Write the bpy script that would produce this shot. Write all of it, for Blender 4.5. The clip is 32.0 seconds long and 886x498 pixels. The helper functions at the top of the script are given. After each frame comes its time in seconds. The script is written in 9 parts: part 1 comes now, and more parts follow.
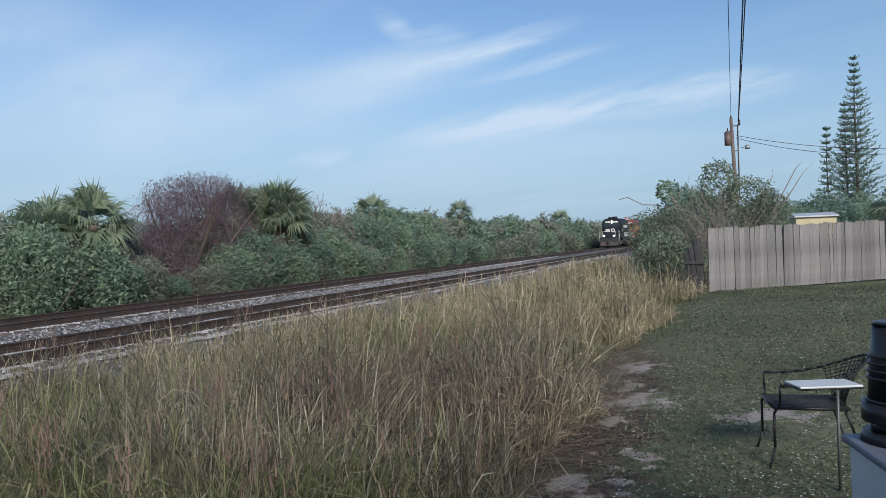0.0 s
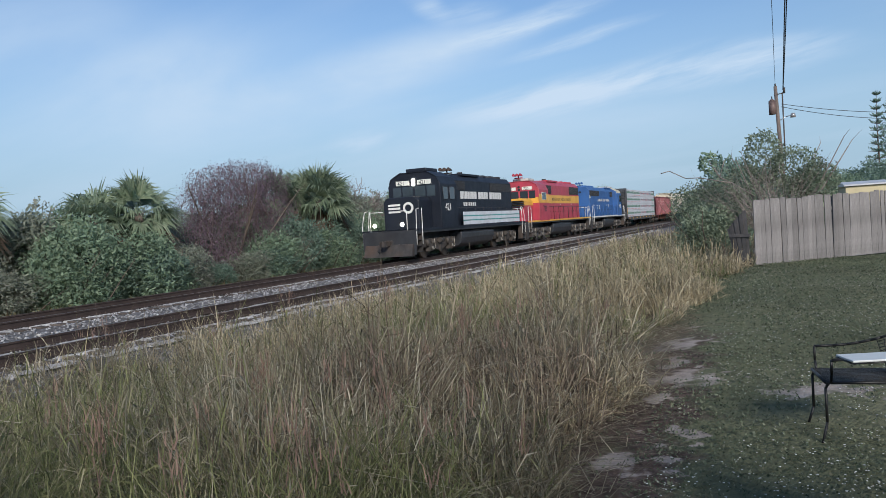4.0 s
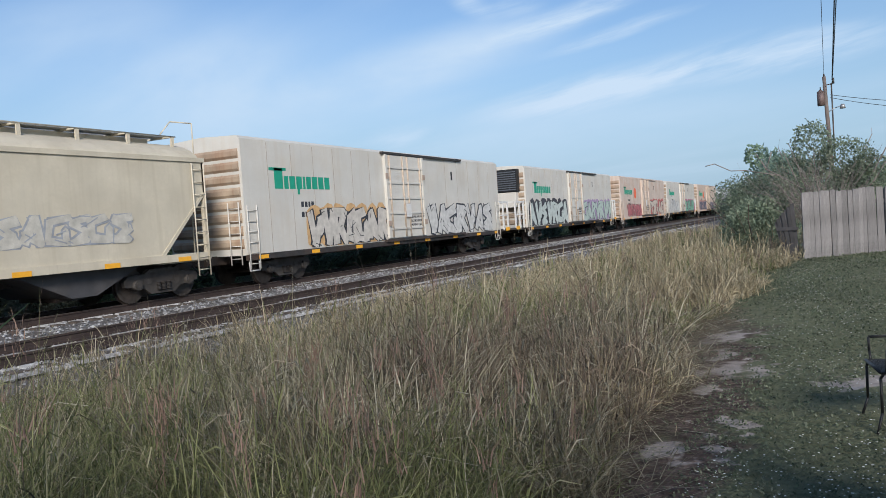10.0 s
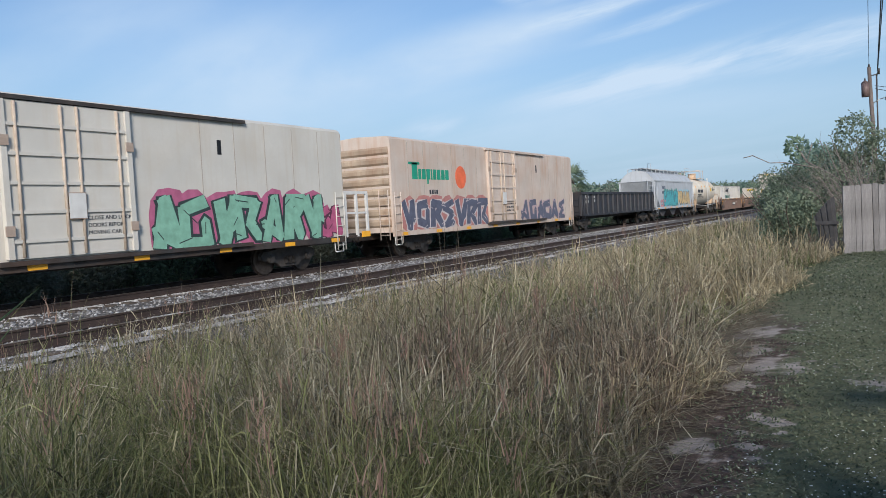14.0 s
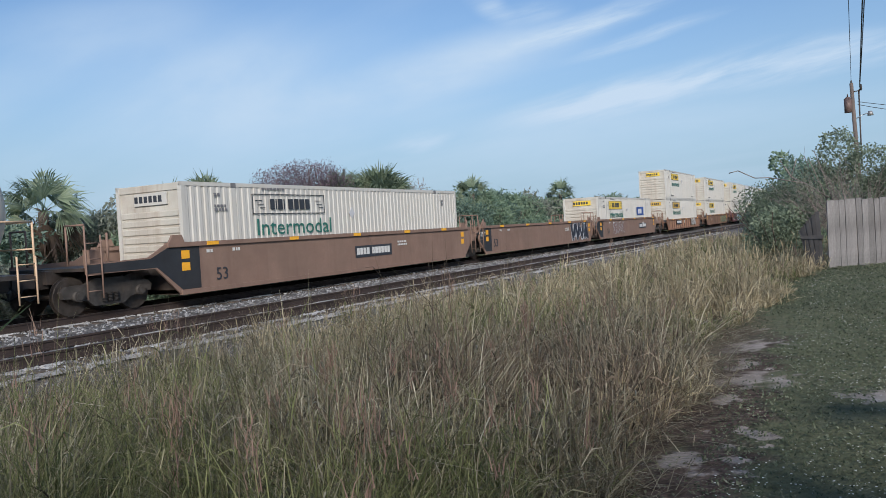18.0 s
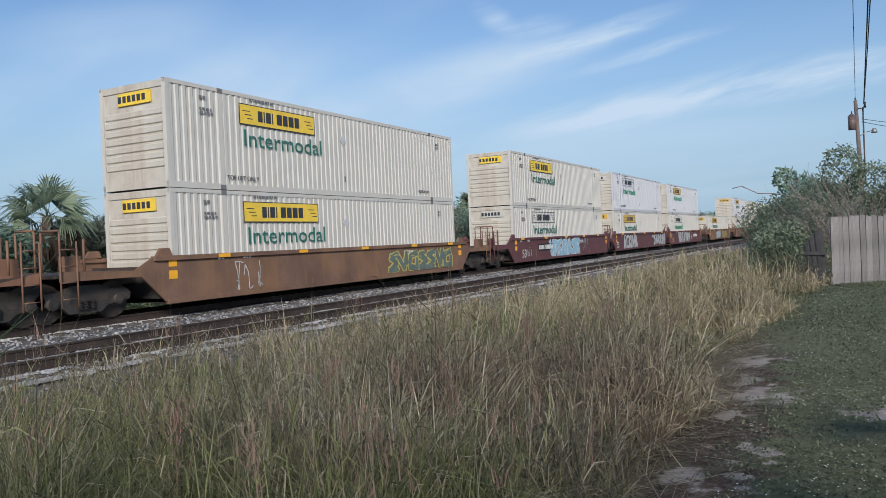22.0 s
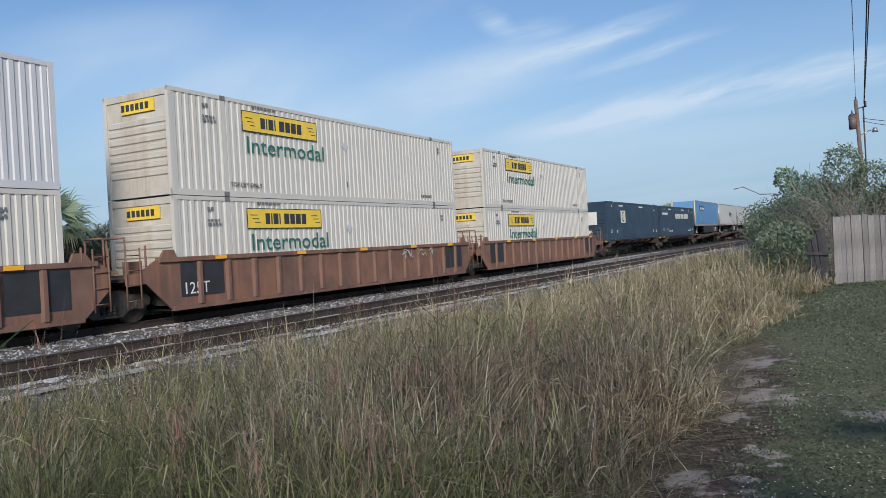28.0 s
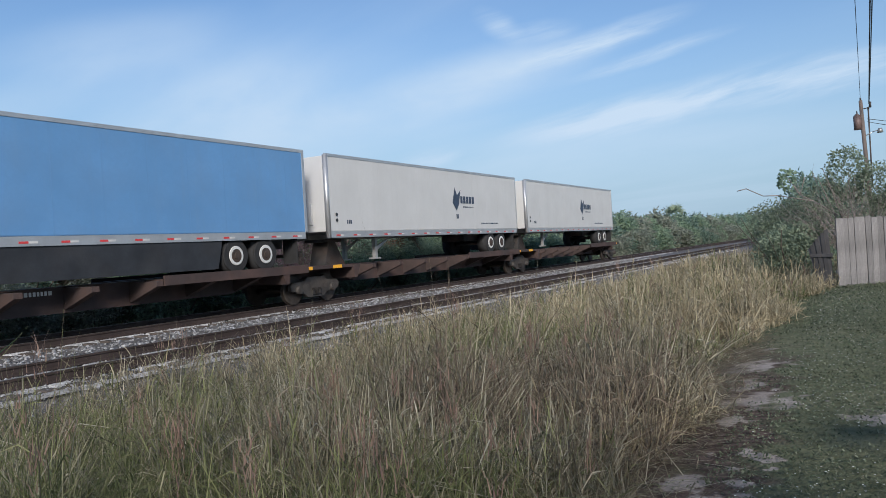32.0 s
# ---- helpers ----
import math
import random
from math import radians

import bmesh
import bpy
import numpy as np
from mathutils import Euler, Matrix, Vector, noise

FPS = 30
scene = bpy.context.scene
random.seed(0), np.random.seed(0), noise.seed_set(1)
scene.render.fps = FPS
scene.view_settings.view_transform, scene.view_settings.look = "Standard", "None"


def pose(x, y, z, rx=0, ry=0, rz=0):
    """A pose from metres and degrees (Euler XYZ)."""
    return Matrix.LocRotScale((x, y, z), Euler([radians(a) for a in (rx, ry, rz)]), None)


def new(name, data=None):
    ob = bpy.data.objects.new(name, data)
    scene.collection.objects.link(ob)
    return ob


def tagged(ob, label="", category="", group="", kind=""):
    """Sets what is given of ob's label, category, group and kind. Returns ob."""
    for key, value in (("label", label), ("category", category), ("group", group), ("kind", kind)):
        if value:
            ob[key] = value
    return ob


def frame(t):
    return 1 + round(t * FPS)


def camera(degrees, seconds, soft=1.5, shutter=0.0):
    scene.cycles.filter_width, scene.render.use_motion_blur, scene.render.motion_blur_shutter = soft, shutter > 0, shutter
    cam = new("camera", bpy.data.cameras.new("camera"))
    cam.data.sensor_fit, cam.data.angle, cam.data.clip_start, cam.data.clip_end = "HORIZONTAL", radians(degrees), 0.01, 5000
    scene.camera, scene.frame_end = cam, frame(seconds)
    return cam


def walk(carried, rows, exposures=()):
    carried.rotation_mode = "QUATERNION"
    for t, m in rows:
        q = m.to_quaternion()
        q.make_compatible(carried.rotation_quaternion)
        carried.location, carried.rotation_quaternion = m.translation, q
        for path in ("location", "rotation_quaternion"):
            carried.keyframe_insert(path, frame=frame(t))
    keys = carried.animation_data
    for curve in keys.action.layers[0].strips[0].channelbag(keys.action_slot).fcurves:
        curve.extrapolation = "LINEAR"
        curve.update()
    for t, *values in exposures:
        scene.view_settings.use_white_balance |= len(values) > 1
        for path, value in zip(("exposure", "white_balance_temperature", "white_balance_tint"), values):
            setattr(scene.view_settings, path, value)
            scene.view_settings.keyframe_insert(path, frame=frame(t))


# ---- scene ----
cam = camera(60.71, 32.0, soft=0.7)

PATH = [
    (0, pose(0.021, -0.015, 1.474, 89.50, 1.98, -69.25)),
    (0.5, pose(0.016, -0.009, 1.475, 89.47, 2.04, -68.98)),
    (1, pose(0.016, -0.006, 1.471, 89.40, 2.10, -68.75)),
    (1.5, pose(0.017, -0.008, 1.471, 89.28, 2.33, -68.59)),
    (2, pose(0.019, -0.011, 1.472, 89.14, 2.63, -68.48)),
    (2.5, pose(0.036, -0.015, 1.473, 88.94, 2.96, -68.24)),
    (3, pose(0.041, -0.015, 1.469, 88.69, 3.29, -67.77)),
    (3.5, pose(0.051, -0.014, 1.474, 88.37, 3.50, -67.06)),
    (5.5, pose(0.027, -0.026, 1.469, 88.37, 3.54, -61.94)),
    (6, pose(0.017, -0.026, 1.477, 88.55, 3.29, -59.28)),
    (6.5, pose(0.003, -0.013, 1.480, 88.68, 3.38, -54.78)),
    (6.6, pose(-0.001, -0.002, 1.478, 88.69, 3.43, -53.26)),
    (6.8, pose(-0.007, 0.019, 1.479, 88.63, 3.55, -49.17)),
    (7, pose(-0.024, 0.016, 1.470, 88.68, 3.48, -42.94)),
    (7.5, pose(-0.029, 0.028, 1.471, 89.19, 3.79, -20.47)),
    (7.6, pose(-0.029, 0.029, 1.471, 89.37, 3.84, -16.86)),
    (8, pose(-0.031, 0.022, 1.452, 88.74, 3.65, -18.17)),
    (8.3, pose(-0.030, 0.013, 1.426, 87.85, 3.46, -35.26)),
    (8.5, pose(-0.034, 0.021, 1.449, 87.54, 4.06, -47.04)),
    (8.7, pose(-0.024, 0.002, 1.446, 87.38, 3.89, -56.02)),
    (8.8, pose(-0.020, 0.003, 1.445, 87.33, 3.83, -59.06)),
    (8.9, pose(-0.016, 0.004, 1.444, 87.26, 3.76, -61.19)),
    (9, pose(-0.013, 0.005, 1.443, 87.23, 3.69, -62.57)),
    (9.5, pose(-0.030, 0.013, 1.443, 87.43, 3.80, -63.79)),
    (10, pose(-0.034, 0.015, 1.441, 88.03, 3.79, -63.27)),
    (10.5, pose(-0.012, 0.008, 1.436, 88.14, 3.74, -62.66)),
    (11, pose(-0.004, -0.003, 1.440, 87.87, 3.62, -62.09)),
    (11.5, pose(0.002, -0.002, 1.442, 87.71, 3.44, -61.62)),
    (12, pose(0.004, 0.000, 1.441, 87.60, 3.22, -61.28)),
    (12.5, pose(0.006, 0.003, 1.439, 87.47, 3.03, -61.08)),
    (13, pose(0.011, 0.008, 1.436, 87.39, 2.97, -60.94)),
    (13.5, pose(0.019, 0.011, 1.437, 87.30, 2.99, -60.86)),
    (14, pose(0.013, 0.011, 1.438, 87.37, 3.08, -60.80)),
    (14.5, pose(0.002, 0.007, 1.440, 87.70, 3.18, -60.75)),
    (16.5, pose(-0.024, -0.009, 1.442, 88.81, 3.30, -61.02)),
    (17, pose(-0.021, -0.003, 1.438, 88.73, 3.31, -61.28)),
    (17.5, pose(-0.016, -0.001, 1.441, 88.61, 3.29, -61.49)),
    (18, pose(-0.004, -0.003, 1.440, 88.50, 3.27, -61.67)),
    (18.5, pose(0.002, -0.002, 1.442, 88.45, 3.17, -61.75)),
    (19, pose(0.008, -0.001, 1.439, 88.46, 2.93, -61.68)),
    (19.5, pose(0.009, -0.002, 1.438, 88.54, 2.64, -61.53)),
    (20, pose(0.004, 0.008, 1.438, 88.66, 2.35, -61.45)),
    (20.5, pose(0.007, 0.006, 1.437, 88.83, 2.25, -61.37)),
    (21, pose(0.002, 0.009, 1.439, 89.00, 2.27, -61.38)),
    (21.5, pose(-0.005, 0.006, 1.440, 89.19, 2.40, -61.42)),
    (22, pose(-0.006, 0.010, 1.437, 89.34, 2.42, -61.49)),
    (22.5, pose(-0.011, 0.007, 1.439, 89.51, 2.51, -61.57)),
    (23, pose(-0.011, 0.004, 1.439, 89.60, 2.56, -61.62)),
    (23.5, pose(-0.007, 0.007, 1.439, 89.65, 2.66, -61.62)),
    (24, pose(-0.006, 0.010, 1.439, 89.65, 2.67, -61.58)),
    (24.5, pose(-0.003, 0.007, 1.436, 89.65, 2.78, -61.51)),
    (25, pose(-0.002, 0.007, 1.437, 89.60, 2.80, -61.46)),
    (25.5, pose(-0.007, 0.011, 1.438, 89.61, 2.83, -61.47)),
    (27.5, pose(0.004, 0.017, 1.440, 89.68, 2.94, -61.39)),
    (28, pose(0.009, 0.014, 1.441, 89.66, 3.08, -61.36)),
    (28.5, pose(0.015, 0.018, 1.440, 89.55, 3.21, -61.32)),
    (29, pose(0.021, 0.014, 1.438, 89.50, 3.41, -61.21)),
    (29.5, pose(0.030, 0.010, 1.443, 89.45, 3.60, -61.04)),
    (30, pose(0.028, -0.002, 1.445, 89.56, 3.85, -60.83)),
    (30.5, pose(0.023, -0.021, 1.452, 89.70, 3.91, -60.75)),
    (31, pose(0.013, -0.049, 1.461, 89.85, 3.87, -60.88)),
    (31.5, pose(0.002, -0.066, 1.463, 89.90, 3.64, -61.08)),
    (32, pose(0.003, -0.055, 1.463, 89.87, 3.34, -60.96)),
]
walk(cam, PATH, [(0, 0.5, 6050, 10), (6.4, 0.5, 6050, 10), (7.1, 0.48, 6050, 8), (7.5, 0.68, 6050, 8), (8.1, 0.74, 6050, 8), (8.8, 0.58, 6050, 10), (14.5, 0.54, 6050, 10), (17, 0.48, 6050, 10), (29.5, 0.46, 6050, 10), (30.5, 0.52, 6050, 10), (32, 0.52, 6050, 10)])

# ---- light ----
SUN_EL, SUN_AZ = radians(26.0), radians(34.0)
TO_SUN = Vector((-math.cos(SUN_AZ) * math.cos(SUN_EL), -math.sin(SUN_AZ) * math.cos(SUN_EL), math.sin(SUN_EL)))


def make_world():
    w = bpy.data.worlds.new("sky")
    scene.world = w
    w.use_nodes = True
    nt = w.node_tree
    nt.nodes.clear()
    N, L = nt.nodes.new, nt.links.new
    out, bg = N("ShaderNodeOutputWorld"), N("ShaderNodeBackground")
    sky = N("ShaderNodeTexSky")
    sky.sky_type, sky.sun_disc = "NISHITA", False
    sky.sun_elevation = SUN_EL
    sky.sun_rotation = math.atan2(TO_SUN.x, TO_SUN.y)
    sky.air_density, sky.dust_density, sky.ozone_density = 1.0, 0.7, 3.2
    co = N("ShaderNodeTexCoord")
    sep = N("ShaderNodeSeparateXYZ")
    L(co.outputs["Generated"], sep.inputs[0])
    up = N("ShaderNodeMath")
    up.operation = "MAXIMUM"
    L(sep.outputs["Z"], up.inputs[0])
    up.inputs[1].default_value = 0.0
    add = N("ShaderNodeMath")
    add.operation = "ADD"
    L(up.outputs[0], add.inputs[0])
    add.inputs[1].default_value = 0.12
    du, dv = N("ShaderNodeMath"), N("ShaderNodeMath")
    for n, o in ((du, "X"), (dv, "Y")):
        n.operation = "DIVIDE"
        L(sep.outputs[o], n.inputs[0])
        L(add.outputs[0], n.inputs[1])
    plane = N("ShaderNodeCombineXYZ")
    L(du.outputs[0], plane.inputs[0])
    L(dv.outputs[0], plane.inputs[1])
    # cirrus: a fibrous field all over, and the long streaks that stand over the line
    def noise_of(vec, scale, stretch, turn, detail, rough, warp):
        rot = N("ShaderNodeMapping")
        rot.inputs["Rotation"].default_value = (0, 0, radians(turn))
        L(vec, rot.inputs[0])
        mp = N("ShaderNodeMapping")
        mp.inputs["Scale"].default_value = (scale / stretch, scale, 1)
        mp.inputs["Location"].default_value = (4.3, 1.9, 0)
        L(rot.outputs[0], mp.inputs[0])
        nz = N("ShaderNodeTexNoise")
        for k, v in (("Scale", 1.0), ("Detail", detail), ("Roughness", rough), ("Distortion", warp)):
            nz.inputs[k].default_value = v
        L(mp.outputs[0], nz.inputs["Vector"])
        return nz

    def span(v, lo, hi, a, b):
        mr = N("ShaderNodeMapRange")
        mr.interpolation_type = "SMOOTHSTEP"
        for i, k in ((1, lo), (2, hi), (3, a), (4, b)):
            mr.inputs[i].default_value = k
        L(v, mr.inputs[0])
        return mr.outputs[0]

    def calc(kind, a, b, clamp=False):
        n = N("ShaderNodeMath")
        n.operation, n.use_clamp = kind, clamp
        for i, v in ((0, a), (1, b)):
            if isinstance(v, (int, float)):
                n.inputs[i].default_value = v
            else:
                L(v, n.inputs[i])
        return n.outputs[0]

    clouds = span(noise_of(plane.outputs[0], 0.8, 3.0, -74, 6.0, 0.5, 0.4).outputs["Fac"], 0.40, 0.80, 0.0, 0.34)
    # the sky ahead, unrolled: u to the side, v upwards
    def dot(ax):
        n = N("ShaderNodeVectorMath")
        n.operation = "DOT_PRODUCT"
        L(co.outputs["Generated"], n.inputs[0])
        n.inputs[1].default_value = ax
        return n.outputs["Value"]

    az = radians(STREAK_YAW)
    ahead = dot((-math.sin(az), math.cos(az), 0))
    depth = calc("MAXIMUM", ahead, 0.05)
    sky_uv = N("ShaderNodeCombineXYZ")
    L(calc("DIVIDE", dot((math.cos(az), math.sin(az), 0)), depth), sky_uv.inputs[0])
    L(calc("DIVIDE", sep.outputs["Z"], depth), sky_uv.inputs[1])
    wob = noise_of(sky_uv.outputs[0], 9.0, 1.6, -12, 4.0, 0.55, 0.0)
    off = N("ShaderNodeVectorMath")
    off.operation = "MULTIPLY_ADD"
    L(wob.outputs["Color"], off.inputs[0])
    off.inputs[1].default_value = (0.040, 0.016, 0)
    off.inputs[2].default_value = (-0.020, -0.008, 0)
    bent = N("ShaderNodeVectorMath")
    L(sky_uv.outputs[0], bent.inputs[0])
    L(off.outputs[0], bent.inputs[1])
    fibre = span(noise_of(bent.outputs[0], 34.0, 8.0, -13, 6.0, 0.62, 0.3).outputs["Fac"], 0.28, 0.72, 0.12, 1.55)
    soft = span(noise_of(sky_uv.outputs[0], 7.0, 2.2, -10, 5.0, 0.55, 0.3).outputs["Fac"], 0.3, 0.7, 0.35, 1.3)
    total = None
    for u, v, half_l, half_w, turn, amount in STREAKS:
        mp = N("ShaderNodeMapping")
        mp.vector_type = "TEXTURE"
        mp.inputs["Location"].default_value = (u, v, 0)
        mp.inputs["Rotation"].default_value = (0, 0, radians(turn))
        mp.inputs["Scale"].default_value = (half_l, half_w, 1)
        L(bent.outputs[0], mp.inputs[0])
        g = N("ShaderNodeTexGradient")
        g.gradient_type = "SPHERICAL"
        L(mp.outputs[0], g.inputs[0])
        one = calc("MULTIPLY", span(g.outputs["Fac"], 0.0, 0.9, 0.0, amount), fibre if half_w < 0.05 else soft)
        total = one if total is None else calc("ADD", total, one)
    total = calc("MULTIPLY", total, span(ahead, 0.1, 0.4, 0.0, 1.0))
    clouds = calc("ADD", clouds, total, True)
    low = N("ShaderNodeMapRange")
    low.interpolation_type = "SMOOTHSTEP"
    for i, v in ((1, 0.0), (2, 0.34), (3, 0.9), (4, 0.0)):
        low.inputs[i].default_value = v
    L(up.outputs[0], low.inputs[0])
    gain = N("ShaderNodeMix")
    gain.data_type, gain.blend_type = "RGBA", "MIX"
    L(clouds, gain.inputs["Factor"])
    deep = N("ShaderNodeMix")
    deep.data_type, deep.blend_type = "RGBA", "MULTIPLY"
    deep.inputs["Factor"].default_value = 1.0
    L(sky.outputs[0], deep.inputs[6])
    deep.inputs[7].default_value = HAZE
    rim = N("ShaderNodeMix")
    rim.data_type = "RGBA"
    L(low.outputs[0], rim.inputs["Factor"])
    L(deep.outputs[2], rim.inputs[6])
    rim.inputs[7].default_value = HORIZON
    L(rim.outputs[2], gain.inputs[6])
    gain.inputs[7].default_value = CLOUD
    L(gain.outputs[2], bg.inputs[0])
    bg.inputs[1].default_value = SKY_STRENGTH
    L(bg.outputs[0], out.inputs[0])


SKY_STRENGTH = 0.15
HAZE = (0.565, 0.575, 0.58, 1)
HORIZON = (1.76, 2.42, 2.98, 1)
CLOUD = (2.86, 3.4, 3.92, 1)
STREAK_YAW = -62.0
STREAKS = (  # side, height, half length, half width, turn in degrees, weight
    (0.028, 0.216, 0.24, 0.050, 10.6, 0.70), (0.197, 0.258, 0.165, 0.022, 15.1, 0.66), (-0.242, 0.190, 0.36, 0.125, -4.9, 0.49),
    (0.267, 0.236, 0.140, 0.014, 14.4, 0.57), (0.241, 0.162, 0.225, 0.034, 9.5, 0.78), (0.483, 0.196, 0.22, 0.044, 6.4, 0.66),
    (-0.029, 0.118, 0.06, 0.018, 7.3, 0.49), (0.071, 0.287, 0.05, 0.022, -33.7, 0.41), (0.128, 0.276, 0.061, 0.020, 4.4, 0.29),
    (-0.440, 0.296, 0.226, 0.060, 4.6, 0.29), (0.20, 0.110, 0.42, 0.075, 3.0, 0.33), (-0.62, 0.20, 0.25, 0.05, 22.0, 0.37))
make_world()
sun = new("sun", bpy.data.lights.new("sun", "SUN"))
sun.data.energy, sun.data.angle, sun.data.color = 3.0, radians(14.0), (1.0, 0.89, 0.76)
sun.rotation_mode = "QUATERNION"
sun.rotation_quaternion = TO_SUN.to_track_quat("Z", "Y")


# ---- materials ----
MATS = {}


def mat(name, col, rough=0.6, metal=0.0, var=0.25, scale=3.0, streak=0.0, dirt=(0.12, 0.09, 0.06), dirt_amt=0.0, bump=0.0, bump_scale=60.0, island=0.0, emit=0.0, col2=None, object_random=0.0, spec=0.5, glass=False, sheen=0.0):
    """A weathered surface: base colour, broad stains, fine grain, vertical streaks, relief."""
    if name in MATS:
        return MATS[name]
    m = bpy.data.materials.new(name)
    MATS[name] = m
    m.use_nodes = True
    nt = m.node_tree
    N, L = nt.nodes.new, nt.links.new
    b = nt.nodes["Principled BSDF"]
    b.inputs["Roughness"].default_value = rough
    b.inputs["Metallic"].default_value = metal
    b.inputs["Specular IOR Level"].default_value = spec
    if emit:
        b.inputs["Emission Color"].default_value = (*col, 1)
        b.inputs["Emission Strength"].default_value = emit
    co = N("ShaderNodeTexCoord")
    vec = co.outputs["Object"]

    def noise_at(s, detail=5.0, sc=(1, 1, 1)):
        mp = N("ShaderNodeMapping")
        mp.inputs["Scale"].default_value = sc
        L(vec, mp.inputs[0])
        nz = N("ShaderNodeTexNoise")
        nz.inputs["Scale"].default_value = s
        nz.inputs["Detail"].default_value = detail
        L(mp.outputs[0], nz.inputs["Vector"])
        return nz.outputs["Fac"]

    def mix(fac, a, c):
        mx = N("ShaderNodeMix")
        mx.data_type = "RGBA"
        if isinstance(fac, float):
            mx.inputs["Factor"].default_value = fac
        else:
            L(fac, mx.inputs["Factor"])
        for slot, v in ((6, a), (7, c)):
            if isinstance(v, tuple):
                mx.inputs[slot].default_value = (*v, 1)
            else:
                L(v, mx.inputs[slot])
        return mx.outputs[2]

    def ramp(v, lo, hi, top=1.0):
        r = N("ShaderNodeMapRange")
        for i, k in ((1, lo), (2, hi), (3, 0.0), (4, top)):
            r.inputs[i].default_value = k
        L(v, r.inputs[0])
        return r.outputs[0]

    dark = tuple(c * (1 - var) for c in col)
    light = tuple(min(1.0, c * (1 + var * 0.6)) for c in col)
    if col2:
        dark = tuple(col2)
    c = mix(ramp(noise_at(scale), 0.3, 0.7), dark, light)
    c = mix(ramp(noise_at(scale * 14, 3.0), 0.35, 0.75, 0.35), c, dark)
    if streak:
        c = mix(ramp(noise_at(6.0, 3.0, (1.0, 1.0, 0.06)), 0.52, 0.78, streak), c, dirt)
    if dirt_amt:
        c = mix(ramp(noise_at(0.9, 6.0), 0.45, 0.75, dirt_amt), c, dirt)
    if island:
        g = N("ShaderNodeNewGeometry")
        h = N("ShaderNodeHueSaturation")
        r = N("ShaderNodeMapRange")
        r.inputs[3].default_value, r.inputs[4].default_value = 1 - island, 1 + island
        L(g.outputs["Random Per Island"], r.inputs[0])
        L(r.outputs[0], h.inputs["Value"])
        L(c, h.inputs["Color"])
        c = h.outputs[0]
    if object_random:
        o = N("ShaderNodeObjectInfo")
        h = N("ShaderNodeHueSaturation")
        r = N("ShaderNodeMapRange")
        r.inputs[3].default_value, r.inputs[4].default_value = 1 - object_random, 1 + object_random
        L(o.outputs["Random"], r.inputs[0])
        L(r.outputs[0], h.inputs["Value"])
        L(c, h.inputs["Color"])
        c = h.outputs[0]
    L(c, b.inputs["Base Color"])
    if bump:
        bp = N("ShaderNodeBump")
        bp.inputs["Strength"].default_value = bump
        bp.inputs["Distance"].default_value = 0.02
        L(noise_at(bump_scale, 4.0), bp.inputs["Height"])
        L(bp.outputs[0], b.inputs["Normal"])
    rr = N("ShaderNodeMapRange")
    rr.inputs[3].default_value, rr.inputs[4].default_value = max(0.05, rough - 0.12), min(1.0, rough + 0.12)
    L(noise_at(scale * 3), rr.inputs[0])
    L(rr.outputs[0], b.inputs["Roughness"])
    return m


def leaf_mat(name, cols, rough=0.6, gloss=0.12):
    """Foliage: colours picked leaf by leaf, with light passing through."""
    if name in MATS:
        return MATS[name]
    m = bpy.data.materials.new(name)
    MATS[name] = m
    m.use_nodes = True
    nt = m.node_tree
    N, L = nt.nodes.new, nt.links.new
    b = nt.nodes["Principled BSDF"]
    b.inputs["Roughness"].default_value = rough
    b.inputs["Specular IOR Level"].default_value = gloss
    g = N("ShaderNodeNewGeometry")
    r = N("ShaderNodeValToRGB")
    r.color_ramp.interpolation = "LINEAR"
    els = r.color_ramp.elements
    for i, c in enumerate(cols):
        e = els[i] if i < 2 else els.new(i / (len(cols) - 1))
        e.position, e.color = i / (len(cols) - 1), (*c, 1)
    L(g.outputs["Random Per Island"], r.inputs[0])
    o = N("ShaderNodeTexCoord")
    nz = N("ShaderNodeTexNoise")
    nz.inputs["Scale"].default_value = 0.55
    L(o.outputs["Object"], nz.inputs["Vector"])
    h = N("ShaderNodeHueSaturation")
    v = N("ShaderNodeMapRange")
    for i, k in ((1, 0.3), (2, 0.7), (3, 0.72), (4, 1.28)):
        v.inputs[i].default_value = k
    L(nz.outputs["Fac"], v.inputs[0])
    L(v.outputs[0], h.inputs["Value"])
    L(r.outputs[0], h.inputs["Color"])
    L(h.outputs[0], b.inputs["Base Color"])
    tr = N("ShaderNodeBsdfTranslucent")
    L(h.outputs[0], tr.inputs["Color"])
    mx = N("ShaderNodeMixShader")
    mx.inputs[0].default_value = 0.45
    L(b.outputs[0], mx.inputs[1])
    L(tr.outputs[0], mx.inputs[2])
    L(mx.outputs[0], nt.nodes["Material Output"].inputs["Surface"])
    return m


def glass_mat():
    m = mat("cab_glass", (0.03, 0.04, 0.05), 0.08, spec=0.9, var=0.1)
    return m


